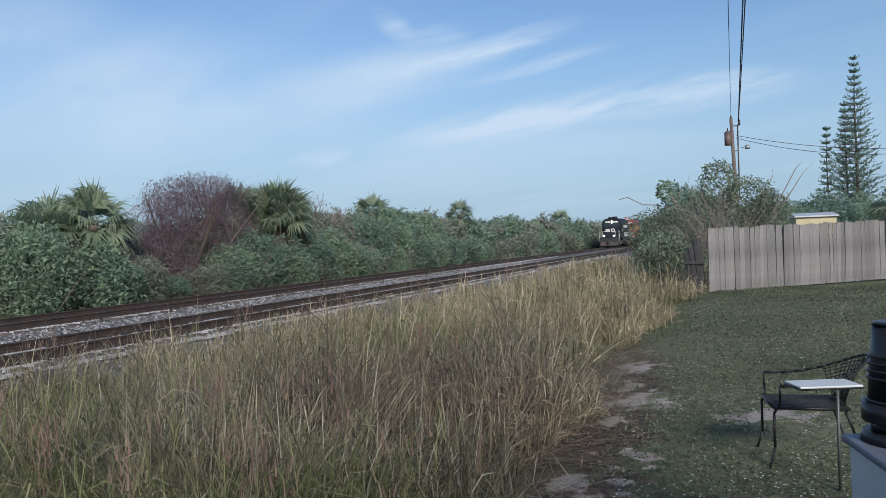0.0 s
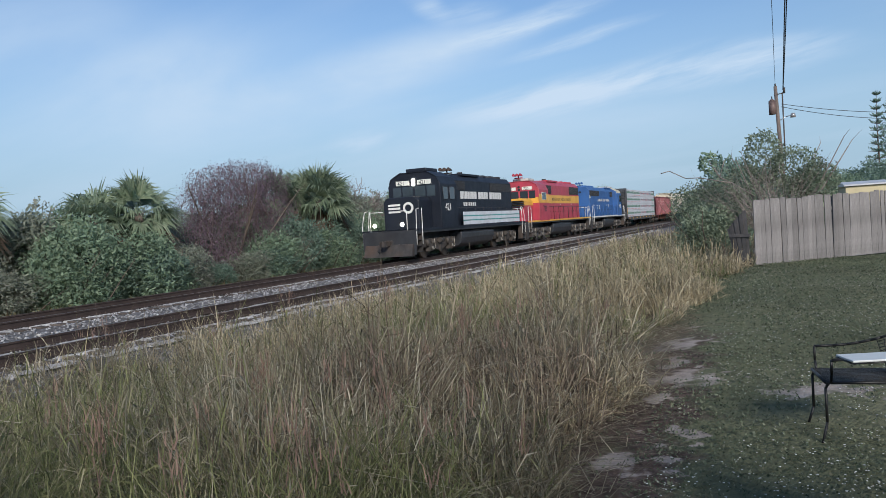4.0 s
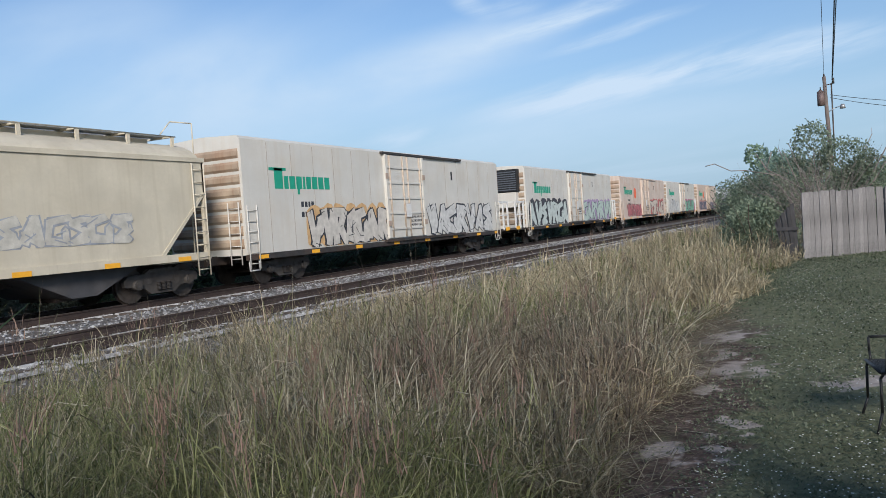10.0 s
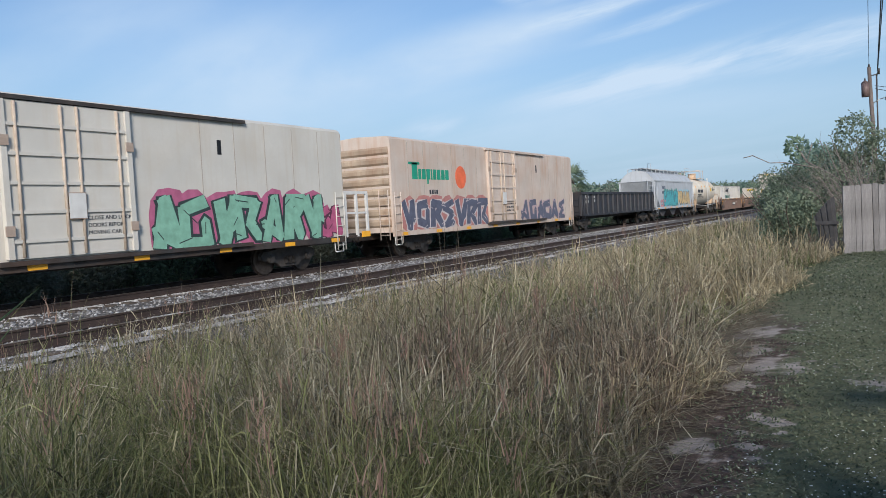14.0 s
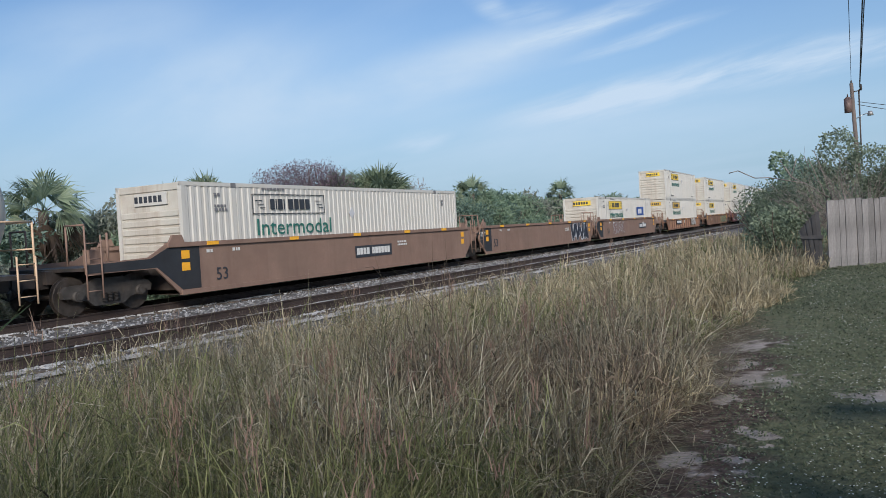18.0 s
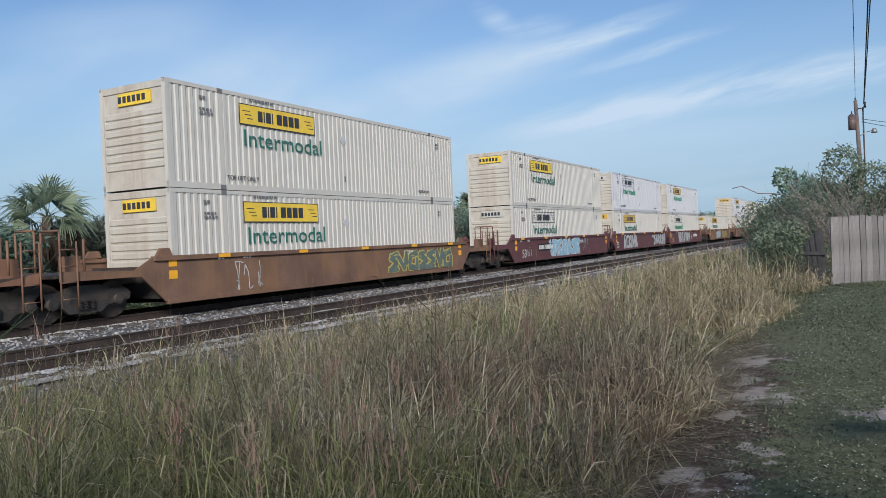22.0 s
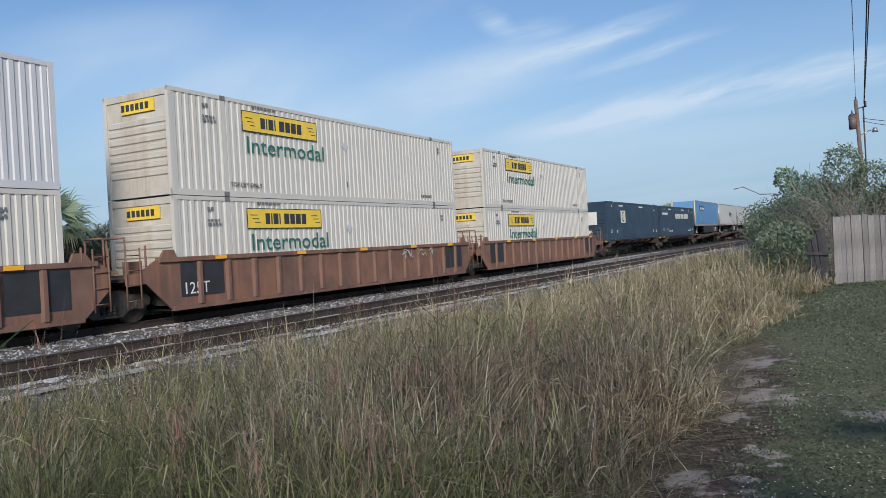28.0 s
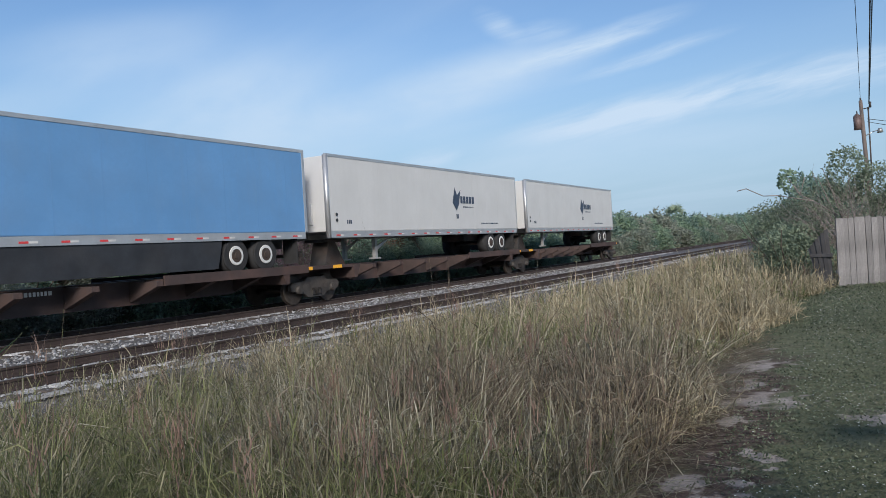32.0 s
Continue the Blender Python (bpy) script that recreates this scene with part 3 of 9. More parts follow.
def build_grass():
    rng = np.random.default_rng(11)
    PLUMES = ((2.95, 3.35, 0.95), (4.35, 3.35, 0.95), (5.6, 4.6, 0.9), (3.6, 5.3, 0.9), (7.2, 3.0, 0.9))
    dry = leaf_mat("dry_grass", [(0.063, 0.057, 0.040), (0.307, 0.277, 0.190), (0.106, 0.094, 0.064), (0.497, 0.459, 0.327), (0.090, 0.081, 0.053), (0.635, 0.590, 0.455), (0.138, 0.109, 0.077), (0.328, 0.308, 0.204)], 0.7)
    green = leaf_mat("green_grass", [(0.053, 0.062, 0.029), (0.215, 0.240, 0.104), (0.079, 0.091, 0.040), (0.345, 0.360, 0.175), (0.116, 0.128, 0.059), (0.470, 0.440, 0.275)], 0.65)
    russet = leaf_mat("russet_grass", [(0.059, 0.047, 0.036), (0.275, 0.217, 0.161), (0.116, 0.091, 0.068), (0.466, 0.393, 0.293)], 0.75)
    golden = leaf_mat("golden_grass", [(0.16, 0.13, 0.085), (0.50, 0.43, 0.28), (0.24, 0.20, 0.125), (0.66, 0.59, 0.42), (0.32, 0.265, 0.165), (0.58, 0.50, 0.34)], 0.7)
    n = 38000
    r = 1.6 * (60 / 1.6) ** (rng.random(n) ** 0.86)
    a = np.radians(np.where(rng.random(n) < 0.78, rng.uniform(1, 62, n), rng.uniform(60, 116, n)))
    cx, cy = r * np.cos(a), r * np.sin(a)
    e = np.array([edge_y(v) for v in cx])
    e = e + 0.22 * np.sin(cx * 1.3) * np.sin(cx * 0.47 + 1) - 0.06
    far = 10.25 + 0.35 * np.sin(cx * 0.9) + 0.25 * np.sin(cx * 2.3 + 1)
    ok = (cy > e + 0.05) & (cy < far) & (np.hypot(cx - 0.3, cy - 1.9) > 0.75)
    cx, cy, e = cx[ok], cy[ok], e[ok]

    def field(f, g, seed):
        return np.array([noise.noise(Vector((p * f, q * g, seed))) for p, q in zip(cx, cy)])

    lump, lump2, tuft = field(0.75, 0.75, 3), field(0.28, 0.33, 9), field(2.3, 2.3, 31)
    # bare hollows in the sward, where last year's growth lies flat
    thin = ((lump > -0.24) & (tuft > -0.13)) | (rng.random(len(cx)) < 0.07)
    cx, cy, e, lump, lump2, tuft = cx[thin], cy[thin], e[thin], lump[thin], lump2[thin], tuft[thin]
    rise = np.interp(cy - e, (0, 0.3, 0.9, 1.8), (0.30, 0.62, 0.85, 1.0))
    fall = np.interp(cy, (4, 6.5, 9.2, 10.5), (1.0, 1.0, 0.98, 0.6))
    ch = (0.94 + 0.62 * lump + 0.25 * lump2 + 0.80 * tuft) * rise * fall * rng.uniform(0.72, 1.1, len(cx))
    tone = 0.6 * lump2 + 0.4 * field(0.9, 0.9, 20) + 0.25 * field(2.0, 2.0, 50) + rng.normal(0, 0.15, len(cx)) + np.interp(cy - e, (0, 2.2), (0.09, -0.02))
    tone = tone - np.interp(cx, (2, 7), (0.14, 0.0))
    # farther grass is golden, its colour also lightened in place of stronger sun
    far_along = cx + 5.0 * lump2 + rng.normal(0, 1.5, len(cx)) > 10.0
    kinds = (("golden_grass", golden, far_along & (tone > -0.20), "pale golden dry grass"), ("dry_grass", dry, ~far_along & (tone > -0.20) & (tone < 0.25), "tall dry straw-coloured grass"), ("green_grass", green, tone <= -0.20, "olive green grass among tall dry stalks"), ("russet_grass", russet, ~far_along & (tone >= 0.25), "reddish brown dried grass"))
    for name, m, k, label in kinds:
        x, y, h0, tf = cx[k], cy[k], ch[k], tuft[k]
        reps = 8
        px, py = np.repeat(x, reps) + rng.normal(0, 0.075, len(x) * reps), np.repeat(y, reps) + rng.normal(0, 0.075, len(x) * reps)
        h = np.repeat(h0, reps) * (0.22 + 0.88 * rng.random(len(px)) ** 1.25)
        wide = 1 + np.clip(np.hypot(px, py) - 4, 0, 40) * 0.11
        # each tuft is a fountain of stalks that arch outwards; some are beaten flat
        az = np.repeat(rng.uniform(0, 6.283, len(x)), reps) + rng.normal(0, 1.6, len(px))
        tilt = np.abs(rng.normal(0.24, 0.32, len(px)))
        tilt = np.where(rng.random(len(px)) < 0.12, rng.uniform(0.6, 1.3, len(px)), tilt)
        out = np.stack([np.cos(az), np.sin(az), 0 * az], -1)
        up = out * np.sin(tilt)[:, None] + np.array([0, 0, 1.0]) * np.cos(tilt)[:, None]
        foot = np.stack([px, py, ground_z(py) - 0.02], -1)
        side = np.stack([-np.sin(az + 0.7), np.cos(az + 0.7), 0 * az], -1)
        sw = rng.uniform(0.0014, 0.0042, len(px)) * wide
        bend = rng.uniform(0.0, 1.0, len(px)) ** 1.6
        droop = out - np.array([0, 0, 0.55])
        vs = []
        for t, ww in ((0, 1.0), (0.6, 0.9), (1.0, 0.14)):
            p = foot + up * (h * t)[:, None] + droop * (h * bend * t ** 2.4)[:, None]
            vs += [p - side * (sw * ww)[:, None], p + side * (sw * ww)[:, None]]
        v1 = np.stack(vs, 1).reshape(-1, 3)
        f1 = (np.array([(0, 1, 3, 2), (2, 3, 5, 4)])[None] + 6 * np.arange(len(px))[:, None, None]).reshape(-1, 4)
        j = np.flatnonzero(rng.random(2 * len(px)) < 0.72) % len(px)
        t = rng.uniform(0.05, 0.85, len(j))
        base = foot[j] + up[j] * (h[j] * t)[:, None] + droop[j] * (h[j] * bend[j] * t ** 2.4)[:, None]
        ln = rng.uniform(0.09, 0.34, len(j)) * (0.6 + 0.5 * h[j]) * (1.12 - 0.4 * t)
        v2, f2 = grass_leaves(rng, base, up[j], ln, rng.uniform(0.0042, 0.0100, len(j)) * wide[j], rng.uniform(0.05, 1.3, len(j)))
        tagged(new(name, soup(name, np.concatenate([v1, v2]), np.concatenate([f1, f2 + len(v1)]), m)), label + " on the bank beside the track", "grass", kind="stuff")
    # feathery seed heads on thin stalks: a few dense plumes, and loose ones
    k = rng.choice(len(cx), 120)
    px, py = cx[k] + rng.normal(0, 0.12, len(k)), cy[k] + rng.normal(0, 0.12, len(k))
    h = ch[k] * rng.uniform(1.0, 1.2, len(k))
    for bx, by, bh in PLUMES:
        px, py, h = np.append(px, bx + rng.normal(0, 0.04, 6)), np.append(py, by + rng.normal(0, 0.04, 6)), np.append(h, bh * rng.uniform(0.8, 1.05, 6))
    v1, f1 = blades(rng, px, py, ground_z(py), h, np.full(len(px), 0.005), np.full(len(px), 0.15))
    reps = 16
    qx, qy = np.repeat(px, reps) + rng.normal(0, 0.022, len(px) * reps), np.repeat(py, reps) + rng.normal(0, 0.022, len(px) * reps)
    qz = np.repeat(ground_z(py) + h * 0.78, reps) + rng.uniform(-0.09, 0.10, len(qx))
    v2, f2 = blades(rng, qx, qy, qz, rng.uniform(0.06, 0.15, len(qx)), np.full(len(qx), 0.007), rng.uniform(0.1, 0.7, len(qx)), 2)
    v = np.concatenate([v1, v2])
    f = np.concatenate([f1, f2 + len(v1)])
    seed = leaf_mat("seed_heads", [(0.26, 0.18, 0.14), (0.38, 0.27, 0.21), (0.20, 0.13, 0.11)], 0.8)
    tagged(new("seed_heads", soup("seed_heads", v, f, seed)), "pinkish feathery seed heads on dry grass stalks", "grass", kind="stuff")
    # mown lawn of clover and short grass
    lawn = leaf_mat("lawn_leaf", [(0.051, 0.067, 0.043), (0.193, 0.224, 0.147), (0.091, 0.117, 0.073), (0.294, 0.315, 0.218), (0.132, 0.163, 0.100), (0.071, 0.091, 0.058), (0.224, 0.224, 0.157)], 0.75)
    n = 170000
    x = 2.6 + 19 * rng.random(n) ** 1.9
    y = -8.0 + rng.random(n) * 9.6
    e = np.array([edge_y(v) for v in x])
    k = (y < e + 0.15) & (y > -0.75 * (x + 1))
    for bx, by, br in ((8.75, 1.0, 0.34), (7.1, 0.9, 0.38), (4.4, 0.8, 0.18), (6.45, -0.3, 0.26)):
        k &= np.hypot(x - bx, y - by) > br * rng.uniform(0.5, 1.2, n)
    k &= (y < e - 0.45) | (x > 10) | (rng.random(n) < 0.22)
    x, y = x[k], y[k]
    n = len(x)
    far = 1 + np.clip(np.hypot(x, y) - 4, 0, 20) * 0.055
    a, tip = rng.uniform(0, 6.283, n), rng.uniform(-0.1, 1.0, n)
    u = np.stack([np.cos(a) * np.cos(tip), np.sin(a) * np.cos(tip), np.sin(tip)], -1) * (rng.uniform(0.012, 0.032, n) * far)[:, None]
    w = np.stack([-np.sin(a), np.cos(a), rng.normal(0, 0.3, n)], -1) * (rng.uniform(0.004, 0.009, n) * far)[:, None]
    p = np.stack([x, y, ground_z(y) + rng.uniform(0.0, 0.03, n)], -1)
    v = np.stack([p, p + u * 0.5 + w, p + u, p + u * 0.5 - w], 1).reshape(-1, 3)
    tagged(new("lawn_grass", soup("lawn_grass", v, np.arange(4 * n).reshape(-1, 4), lawn)), "short patchy lawn of clover and grass", "grass", kind="stuff")
    n = 24000
    x = 2.8 + 16 * rng.random(n) ** 1.7
    y = -7 + rng.random(n) * 7.7
    patch = np.array([noise.noise(Vector((p * 0.8, q * 0.8, 40))) for p, q in zip(x, y)])
    k = rng.random(n) < 0.5 + 1.1 * patch
    x, y = x[k], y[k]
    n = len(x)
    q = np.array([(-1, -1, 0.2), (1, -1, 0.4), (1, 1, 0.2), (-1, 1, 0.4)], float)
    v = q[None] * (rng.uniform(0.0016, 0.0040, n) * (1 + x * 0.09))[:, None, None] + np.stack([x, y, ground_z(y) + rng.uniform(0.03, 0.05, n)], -1)[:, None]
    tagged(new("clover_flowers", soup("clover_flowers", v.reshape(-1, 3), np.arange(4 * n).reshape(-1, 4), mat("clover_white", (0.78, 0.78, 0.72), 0.8, island=0.3))), "tiny white clover flowers scattered over the lawn", "flower", kind="stuff")
    # straw fallen over the worn strip
    n = 2000
    x = 1.8 + 9 * rng.random(n) ** 1.3
    y = np.array([edge_y(v) for v in x]) - 0.45 + rng.random(n) * 0.75
    a = rng.uniform(0, 6.283, n)
    u = np.stack([np.cos(a), np.sin(a), rng.uniform(-0.03, 0.28, n)], -1) * rng.uniform(0.1, 0.5, n)[:, None]
    w = np.stack([-np.sin(a), np.cos(a), 0 * a], -1) * rng.uniform(0.0015, 0.004, n)[:, None]
    p = np.stack([x, y, ground_z(y) + rng.uniform(0.015, 0.05, n)], -1)
    v = np.stack([p - w, p + u - w * 0.4, p + u + w * 0.4, p + w], 1).reshape(-1, 3)
    tagged(new("fallen_straw", soup("fallen_straw", v, np.arange(4 * n).reshape(-1, 4), dry)), "fallen dry straw over the worn strip of lawn", "straw", kind="stuff")


build_grass()


def leaf_cloud(rng, lobes, n, size, droop=0.0, aspect=0.55, hollow=0.62, three=False):
    """Leaves spread through the shells of several ellipsoid lobes."""
    vol = np.array([a * b * c for _, (a, b, c) in lobes])
    pick = rng.choice(len(lobes), n, p=vol / vol.sum())
    c = np.array([l[0] for l in lobes], float)[pick]
    r = np.array([l[1] for l in lobes], float)[pick]
    d = rng.normal(size=(n, 3))
    d /= np.linalg.norm(d, axis=1)[:, None]
    rad = hollow + (1.08 - hollow) * rng.random(n) ** 0.6
    rad *= 1 + 0.16 * np.sin(d[:, 0] * 7 + pick) * np.cos(d[:, 1] * 6 + 2 * pick + d[:, 2] * 5)
    p = c + d * r * rad[:, None]
    u = rng.normal(size=(n, 3)) + d * 0.5
    u[:, 2] -= droop
    u /= np.linalg.norm(u, axis=1)[:, None]
    w = np.cross(u, rng.normal(size=(n, 3)))
    w /= np.linalg.norm(w, axis=1)[:, None]
    s = size * rng.uniform(0.6, 1.4, n)[:, None]
    if three:
        v = np.stack([p + w * s * aspect * 0.45, p + u * s * 1.1, p - w * s * aspect * 0.45], 1)
        return v.reshape(-1, 3), np.arange(3 * n).reshape(-1, 3)
    v = np.stack([p, p + u * s * 0.5 + w * s * aspect * 0.5, p + u * s, p + u * s * 0.5 - w * s * aspect * 0.5], 1)
    return v.reshape(-1, 3), np.arange(4 * n).reshape(-1, 4)


# leaf colours raised and cooled past natural foliage, standing in for haze
LEAF_DARK = leaf_mat("leaf_dark", [(0.109, 0.173, 0.140), (0.173, 0.254, 0.192), (0.246, 0.327, 0.260), (0.146, 0.218, 0.181)], 0.55)
LEAF_MID = leaf_mat("leaf_mid", [(0.140, 0.211, 0.153), (0.228, 0.316, 0.207), (0.316, 0.404, 0.284), (0.176, 0.263, 0.185)], 0.55)
LEAF_OLIVE = leaf_mat("leaf_olive", [(0.179, 0.212, 0.172), (0.253, 0.285, 0.222), (0.326, 0.351, 0.284), (0.228, 0.237, 0.203)], 0.6)
LEAF_VINE = leaf_mat("leaf_vine", [(0.183, 0.134, 0.165), (0.256, 0.189, 0.226), (0.146, 0.112, 0.140), (0.201, 0.183, 0.165)], 0.75)
LEAF_PALM = leaf_mat("leaf_palm", [(0.158, 0.216, 0.143), (0.245, 0.310, 0.206), (0.346, 0.403, 0.286)], 0.6, 0.2)
LEAF_DEAD = leaf_mat("leaf_dead", [(0.17, 0.125, 0.10), (0.23, 0.17, 0.13), (0.13, 0.095, 0.075)], 0.8)
M_BARK = mat("bark", (0.13, 0.105, 0.085), 0.9, var=0.4, scale=6.0, bump=0.9, bump_scale=30)
M_TWIG = mat("grey_twig", (0.24, 0.21, 0.19), 0.9, var=0.3, scale=8.0)


def limb_mesh(rng, h, spread, n=6, r=0.07):
    b = MB()
    for i in range(n):
        a = rng.uniform(0, 2 * math.pi)
        p = Vector((rng.uniform(-0.2, 0.2), rng.uniform(-0.2, 0.2), -0.1))
        k = r * rng.uniform(0.6, 1.2)
        d = Vector((math.cos(a) * spread * 0.35, math.sin(a) * spread * 0.35, h * 0.3))
        for s in range(4):
            q = p + d * rng.uniform(0.7, 1.1) + Vector(rng.normal(0, 0.08, 3) * h * 0.2)
            b.cyl(p, q, k, k * 0.68, 5, cap=False)
            if s:
                e = q + Vector((rng.normal(0, 0.4), rng.normal(0, 0.4), rng.uniform(0.1, 0.6))) * h * 0.2
                b.cyl(q, e, k * 0.5, k * 0.2, 4, cap=False)
            p, k = q, k * 0.68
    return b


CROWNS, FAR_CROWNS = [], []


def crown_set():
    rng = np.random.default_rng(21)
    for i, m in enumerate((LEAF_DARK, LEAF_MID, LEAF_OLIVE, LEAF_MID, LEAF_DARK, LEAF_OLIVE)):
        lobes = [((0, 0, 0.50), (0.42, 0.42, 0.42))]
        for k in range(15):
            a, q = rng.uniform(0, 2 * math.pi), rng.uniform(0.12, 0.44)
            lobes.append(((q * math.cos(a), q * math.sin(a), rng.uniform(0.18, 0.88)), tuple(rng.uniform(0.10, 0.24, 3))))
        limbs = limb_mesh(rng, 0.62, 0.4, 5, 0.018).mesh("limbs", M_BARK)
        for store, n, size in ((CROWNS, 6800, 0.041), (FAR_CROWNS, 2200, 0.068)):
            v, f = leaf_cloud(rng, lobes, n, size, 0.3, 0.62, three=True)
            store.append((soup("crown", v, f, m), limbs))


crown_set()


def shrub(x, y, z, h, w, kind, turn, name="shrub", label="dense green shrub with small leaves"):
    crown, limbs = (CROWNS if x < 62 else FAR_CROWNS)[kind]
    t = thing(name, label + " growing beside the railway", "shrub" if h < 3.2 else "tree", (x, y, z), turn, "trackside thicket")
    for nm, me in (("trunk", limbs), ("crown", crown)):
        c = new(nm, me)
        c.parent, c.scale = t, (w, w, h)
    return t


def build_thicket():
    rng = np.random.default_rng(33)
    px = (-60, -20, -6, 0, 5.8, 7.7, 9.4, 12, 16.6, 18.5, 20.3, 22.6, 25.2, 26.6, 29.6, 33, 39.6, 43.7, 48.5, 56.5, 67, 72, 75, 86, 103, 122, 155, 182, 260, 420)
    ph = (4.5, 5.0, 5.6, 5.6, 5.15, 3.3, 2.9, 3.1, 3.4, 2.9, 2.8, 2.7, 2.5, 2.9, 3.6, 3.6, 4.2, 3.4, 4.4, 5.1, 4.5, 5.0, 3.8, 4.5, 5.1, 4.9, 4.7, 5.5, 6.5, 8.0)
    names = ("dark-leaved shrub", "bright green shrub", "olive-green scrub", "leafy green shrub", "dark green bush", "dusty olive bush")
    x = -14.0
    while x < 300:
        top = float(np.interp(x, px, ph)) + 0.8
        h = top * rng.uniform(0.84, 1.0)
        k = int(rng.integers(0, 6))
        shrub(x, 26 + rng.uniform(-0.8, 1.2), -0.85, h, h * rng.uniform(0.8, 1.15) + 0.8, k, rng.uniform(0, 6.28), "tree" if h > 3.6 else "shrub", names[k])
        x += (1.5 + 0.012 * max(x, 0)) * rng.uniform(0.8, 1.3)
    x = -12.0
    while x < 240:
        top = float(np.interp(x, px, ph)) + 0.8
        h = top * rng.uniform(0.34, 0.66)
        k = int(rng.integers(0, 6))
        shrub(x, 22.9 + rng.uniform(-0.5, 0.9), -0.9, h, h * rng.uniform(1.0, 1.4) + 0.5, k, rng.uniform(0, 6.28), "shrub", names[k])
        x += (1.35 + 0.012 * max(x, 0)) * rng.uniform(0.8, 1.25)
    # low weeds at the foot of the thicket
    n = 16000
    x = -20 + 130 * rng.random(n) ** 1.4
    y = 20.6 + rng.random(n) ** 2 * 1.6
    hh = rng.uniform(0.15, 0.55, n)
    v, f = blades(rng, x, y, ground_z(y), hh, rng.uniform(0.02, 0.05, n), rng.uniform(0.1, 0.6, n), 2)
    tagged(new("verge_weeds", soup("verge_weeds", v, f, leaf_mat("verge_leaf", [(0.10, 0.11, 0.04), (0.24, 0.19, 0.09), (0.33, 0.25, 0.13), (0.09, 0.12, 0.04)]))), "weeds and dry grass along the foot of the thicket", "grass", kind="stuff")


build_thicket()


def fan_palm(x, y, z, trunk_h, r, seed, dead=6, leaves=20):
    rng = np.random.default_rng(seed)
    t = thing("cabbage_palm", "cabbage palm with fan leaves and a skirt of dead fronds", "palm", (x, y, z), group="palms in the thicket")
    b = MB()
    p, k = Vector((0, 0, -0.1)), 0.17
    for i in range(8):
        q = Vector((0.05 * math.sin(i), 0.04 * math.cos(i * 1.7), trunk_h * (i + 1) / 8))
        b.cyl(p, q, k, k * 0.97, 10)
        for j in range(5):
            a = j * 1.26 + i * 0.6
            b.cyl(q, q + Vector((math.cos(a) * 0.26, math.sin(a) * 0.26, 0.16)), 0.035, 0.015, 5)
        p = q
    part("trunk", b, M_BARK, t)

    def fan(count, live):
        vs, fs = [], []
        for i in range(count):
            a = 2.4 * i + rng.uniform(-0.2, 0.2)
            el = rng.uniform(-0.6, 1.4) if live else rng.uniform(-1.4, -0.6)
            out = Vector((math.cos(a) * math.cos(el), math.sin(a) * math.cos(el), math.sin(el)))
            side = Vector((-math.sin(a), math.cos(a), 0))
            tw = rng.uniform(-0.9, 0.9)
            side = side * math.cos(tw) + out.cross(side) * math.sin(tw)
            top = Vector((0, 0, trunk_h))
            hub = top + out * r * (0.42 if live else 0.35)
            vs += [top - side * 0.012, top + side * 0.012, hub + side * 0.012, hub - side * 0.012]
            fs.append((len(vs) - 4, len(vs) - 3, len(vs) - 2, len(vs) - 1))
            m = 28
            for s in range(m):
                g = (s / (m - 1) - 0.5) * (2.7 if live else 1.2)
                d = (out * math.cos(g) + side * math.sin(g)).normalized()
                ln = r * rng.uniform(0.6, 0.95) * (1 - 0.3 * abs(g) / 1.4)
                mid = hub + d * ln * 0.6
                tip = hub + d * ln + Vector((0, 0, -ln * rng.uniform(0.08, 0.55)))
                w = (out.cross(side)).cross(d).normalized() * 0.019 * r
                vs += [hub, mid - w, tip, mid + w]
                fs.append((len(vs) - 4, len(vs) - 3, len(vs) - 2, len(vs) - 1))
        return vs, fs

    c = new("crown", soup("crown", *fan(leaves, True), LEAF_PALM))
    c.parent = t
    if dead:
        d = new("dead_fronds", soup("dead_fronds", *fan(dead, False), LEAF_DEAD))
        d.parent = t
        tagged(d, "hanging brown dead fronds")
    return t


fan_palm(22.9, 23.3, -0.8, 3.4, 1.7, 1, 12, 34)
fan_palm(21.2, 23.9, -0.8, 3.2, 1.5, 8, 9, 30)
fan_palm(36.0, 23.3, -0.8, 4.0, 2.1, 2, 18, 52)
fan_palm(33.9, 24.6, -0.8, 4.3, 1.7, 3, 5, 32)
for sx, sk in ((37.0, 3), (39.5, 1), (42.5, 2)):
    shrub(sx, 26.2, -0.85, 5.3, 4.6, sk, sx, "tree", "leafy green tree")
for sx, sk in ((19.2, 2), (20.6, 3), (22.0, 5), (23.4, 1), (24.6, 2)):
    shrub(sx, 25.0, -0.85, 3.9, 3.4, sk, sx, "shrub", "leafy green shrub")
TALL = ((5.0, 6.4, 5), (7.0, 5.2, 2))
for sx, sy, sh, sw, sk in ((19.4, 22.7, 3.5, 3.6, 3), (21.9, 22.5, 3.0, 3.4, 1), (24.3, 22.7, 2.5, 3.0, 5), (30.6, 22.7, 2.6, 3.4, 3), (32.9, 22.9, 3.4, 3.4, 4), (35.3, 22.6, 2.7, 3.2, 1), (38.6, 23.4, 3.2, 3.4, 0), (40.8, 23.2, 3.4, 3.6, 3), (47.5, 23.6, 4.4, 4.2, 4), (51.0, 23.6, 4.7, 4.4, 3)):
    shrub(sx, sy, -0.88, sh, sw, sk, sx * 1.7, "tree" if sh > 3.6 else "shrub", "dense leafy green bush")
for sx, sh, sk in TALL:
    shrub(sx, 25.6, -0.88, sh, sh * 0.95, sk, sx * 1.1, "tree", "broad dusty green tree standing over the thicket")
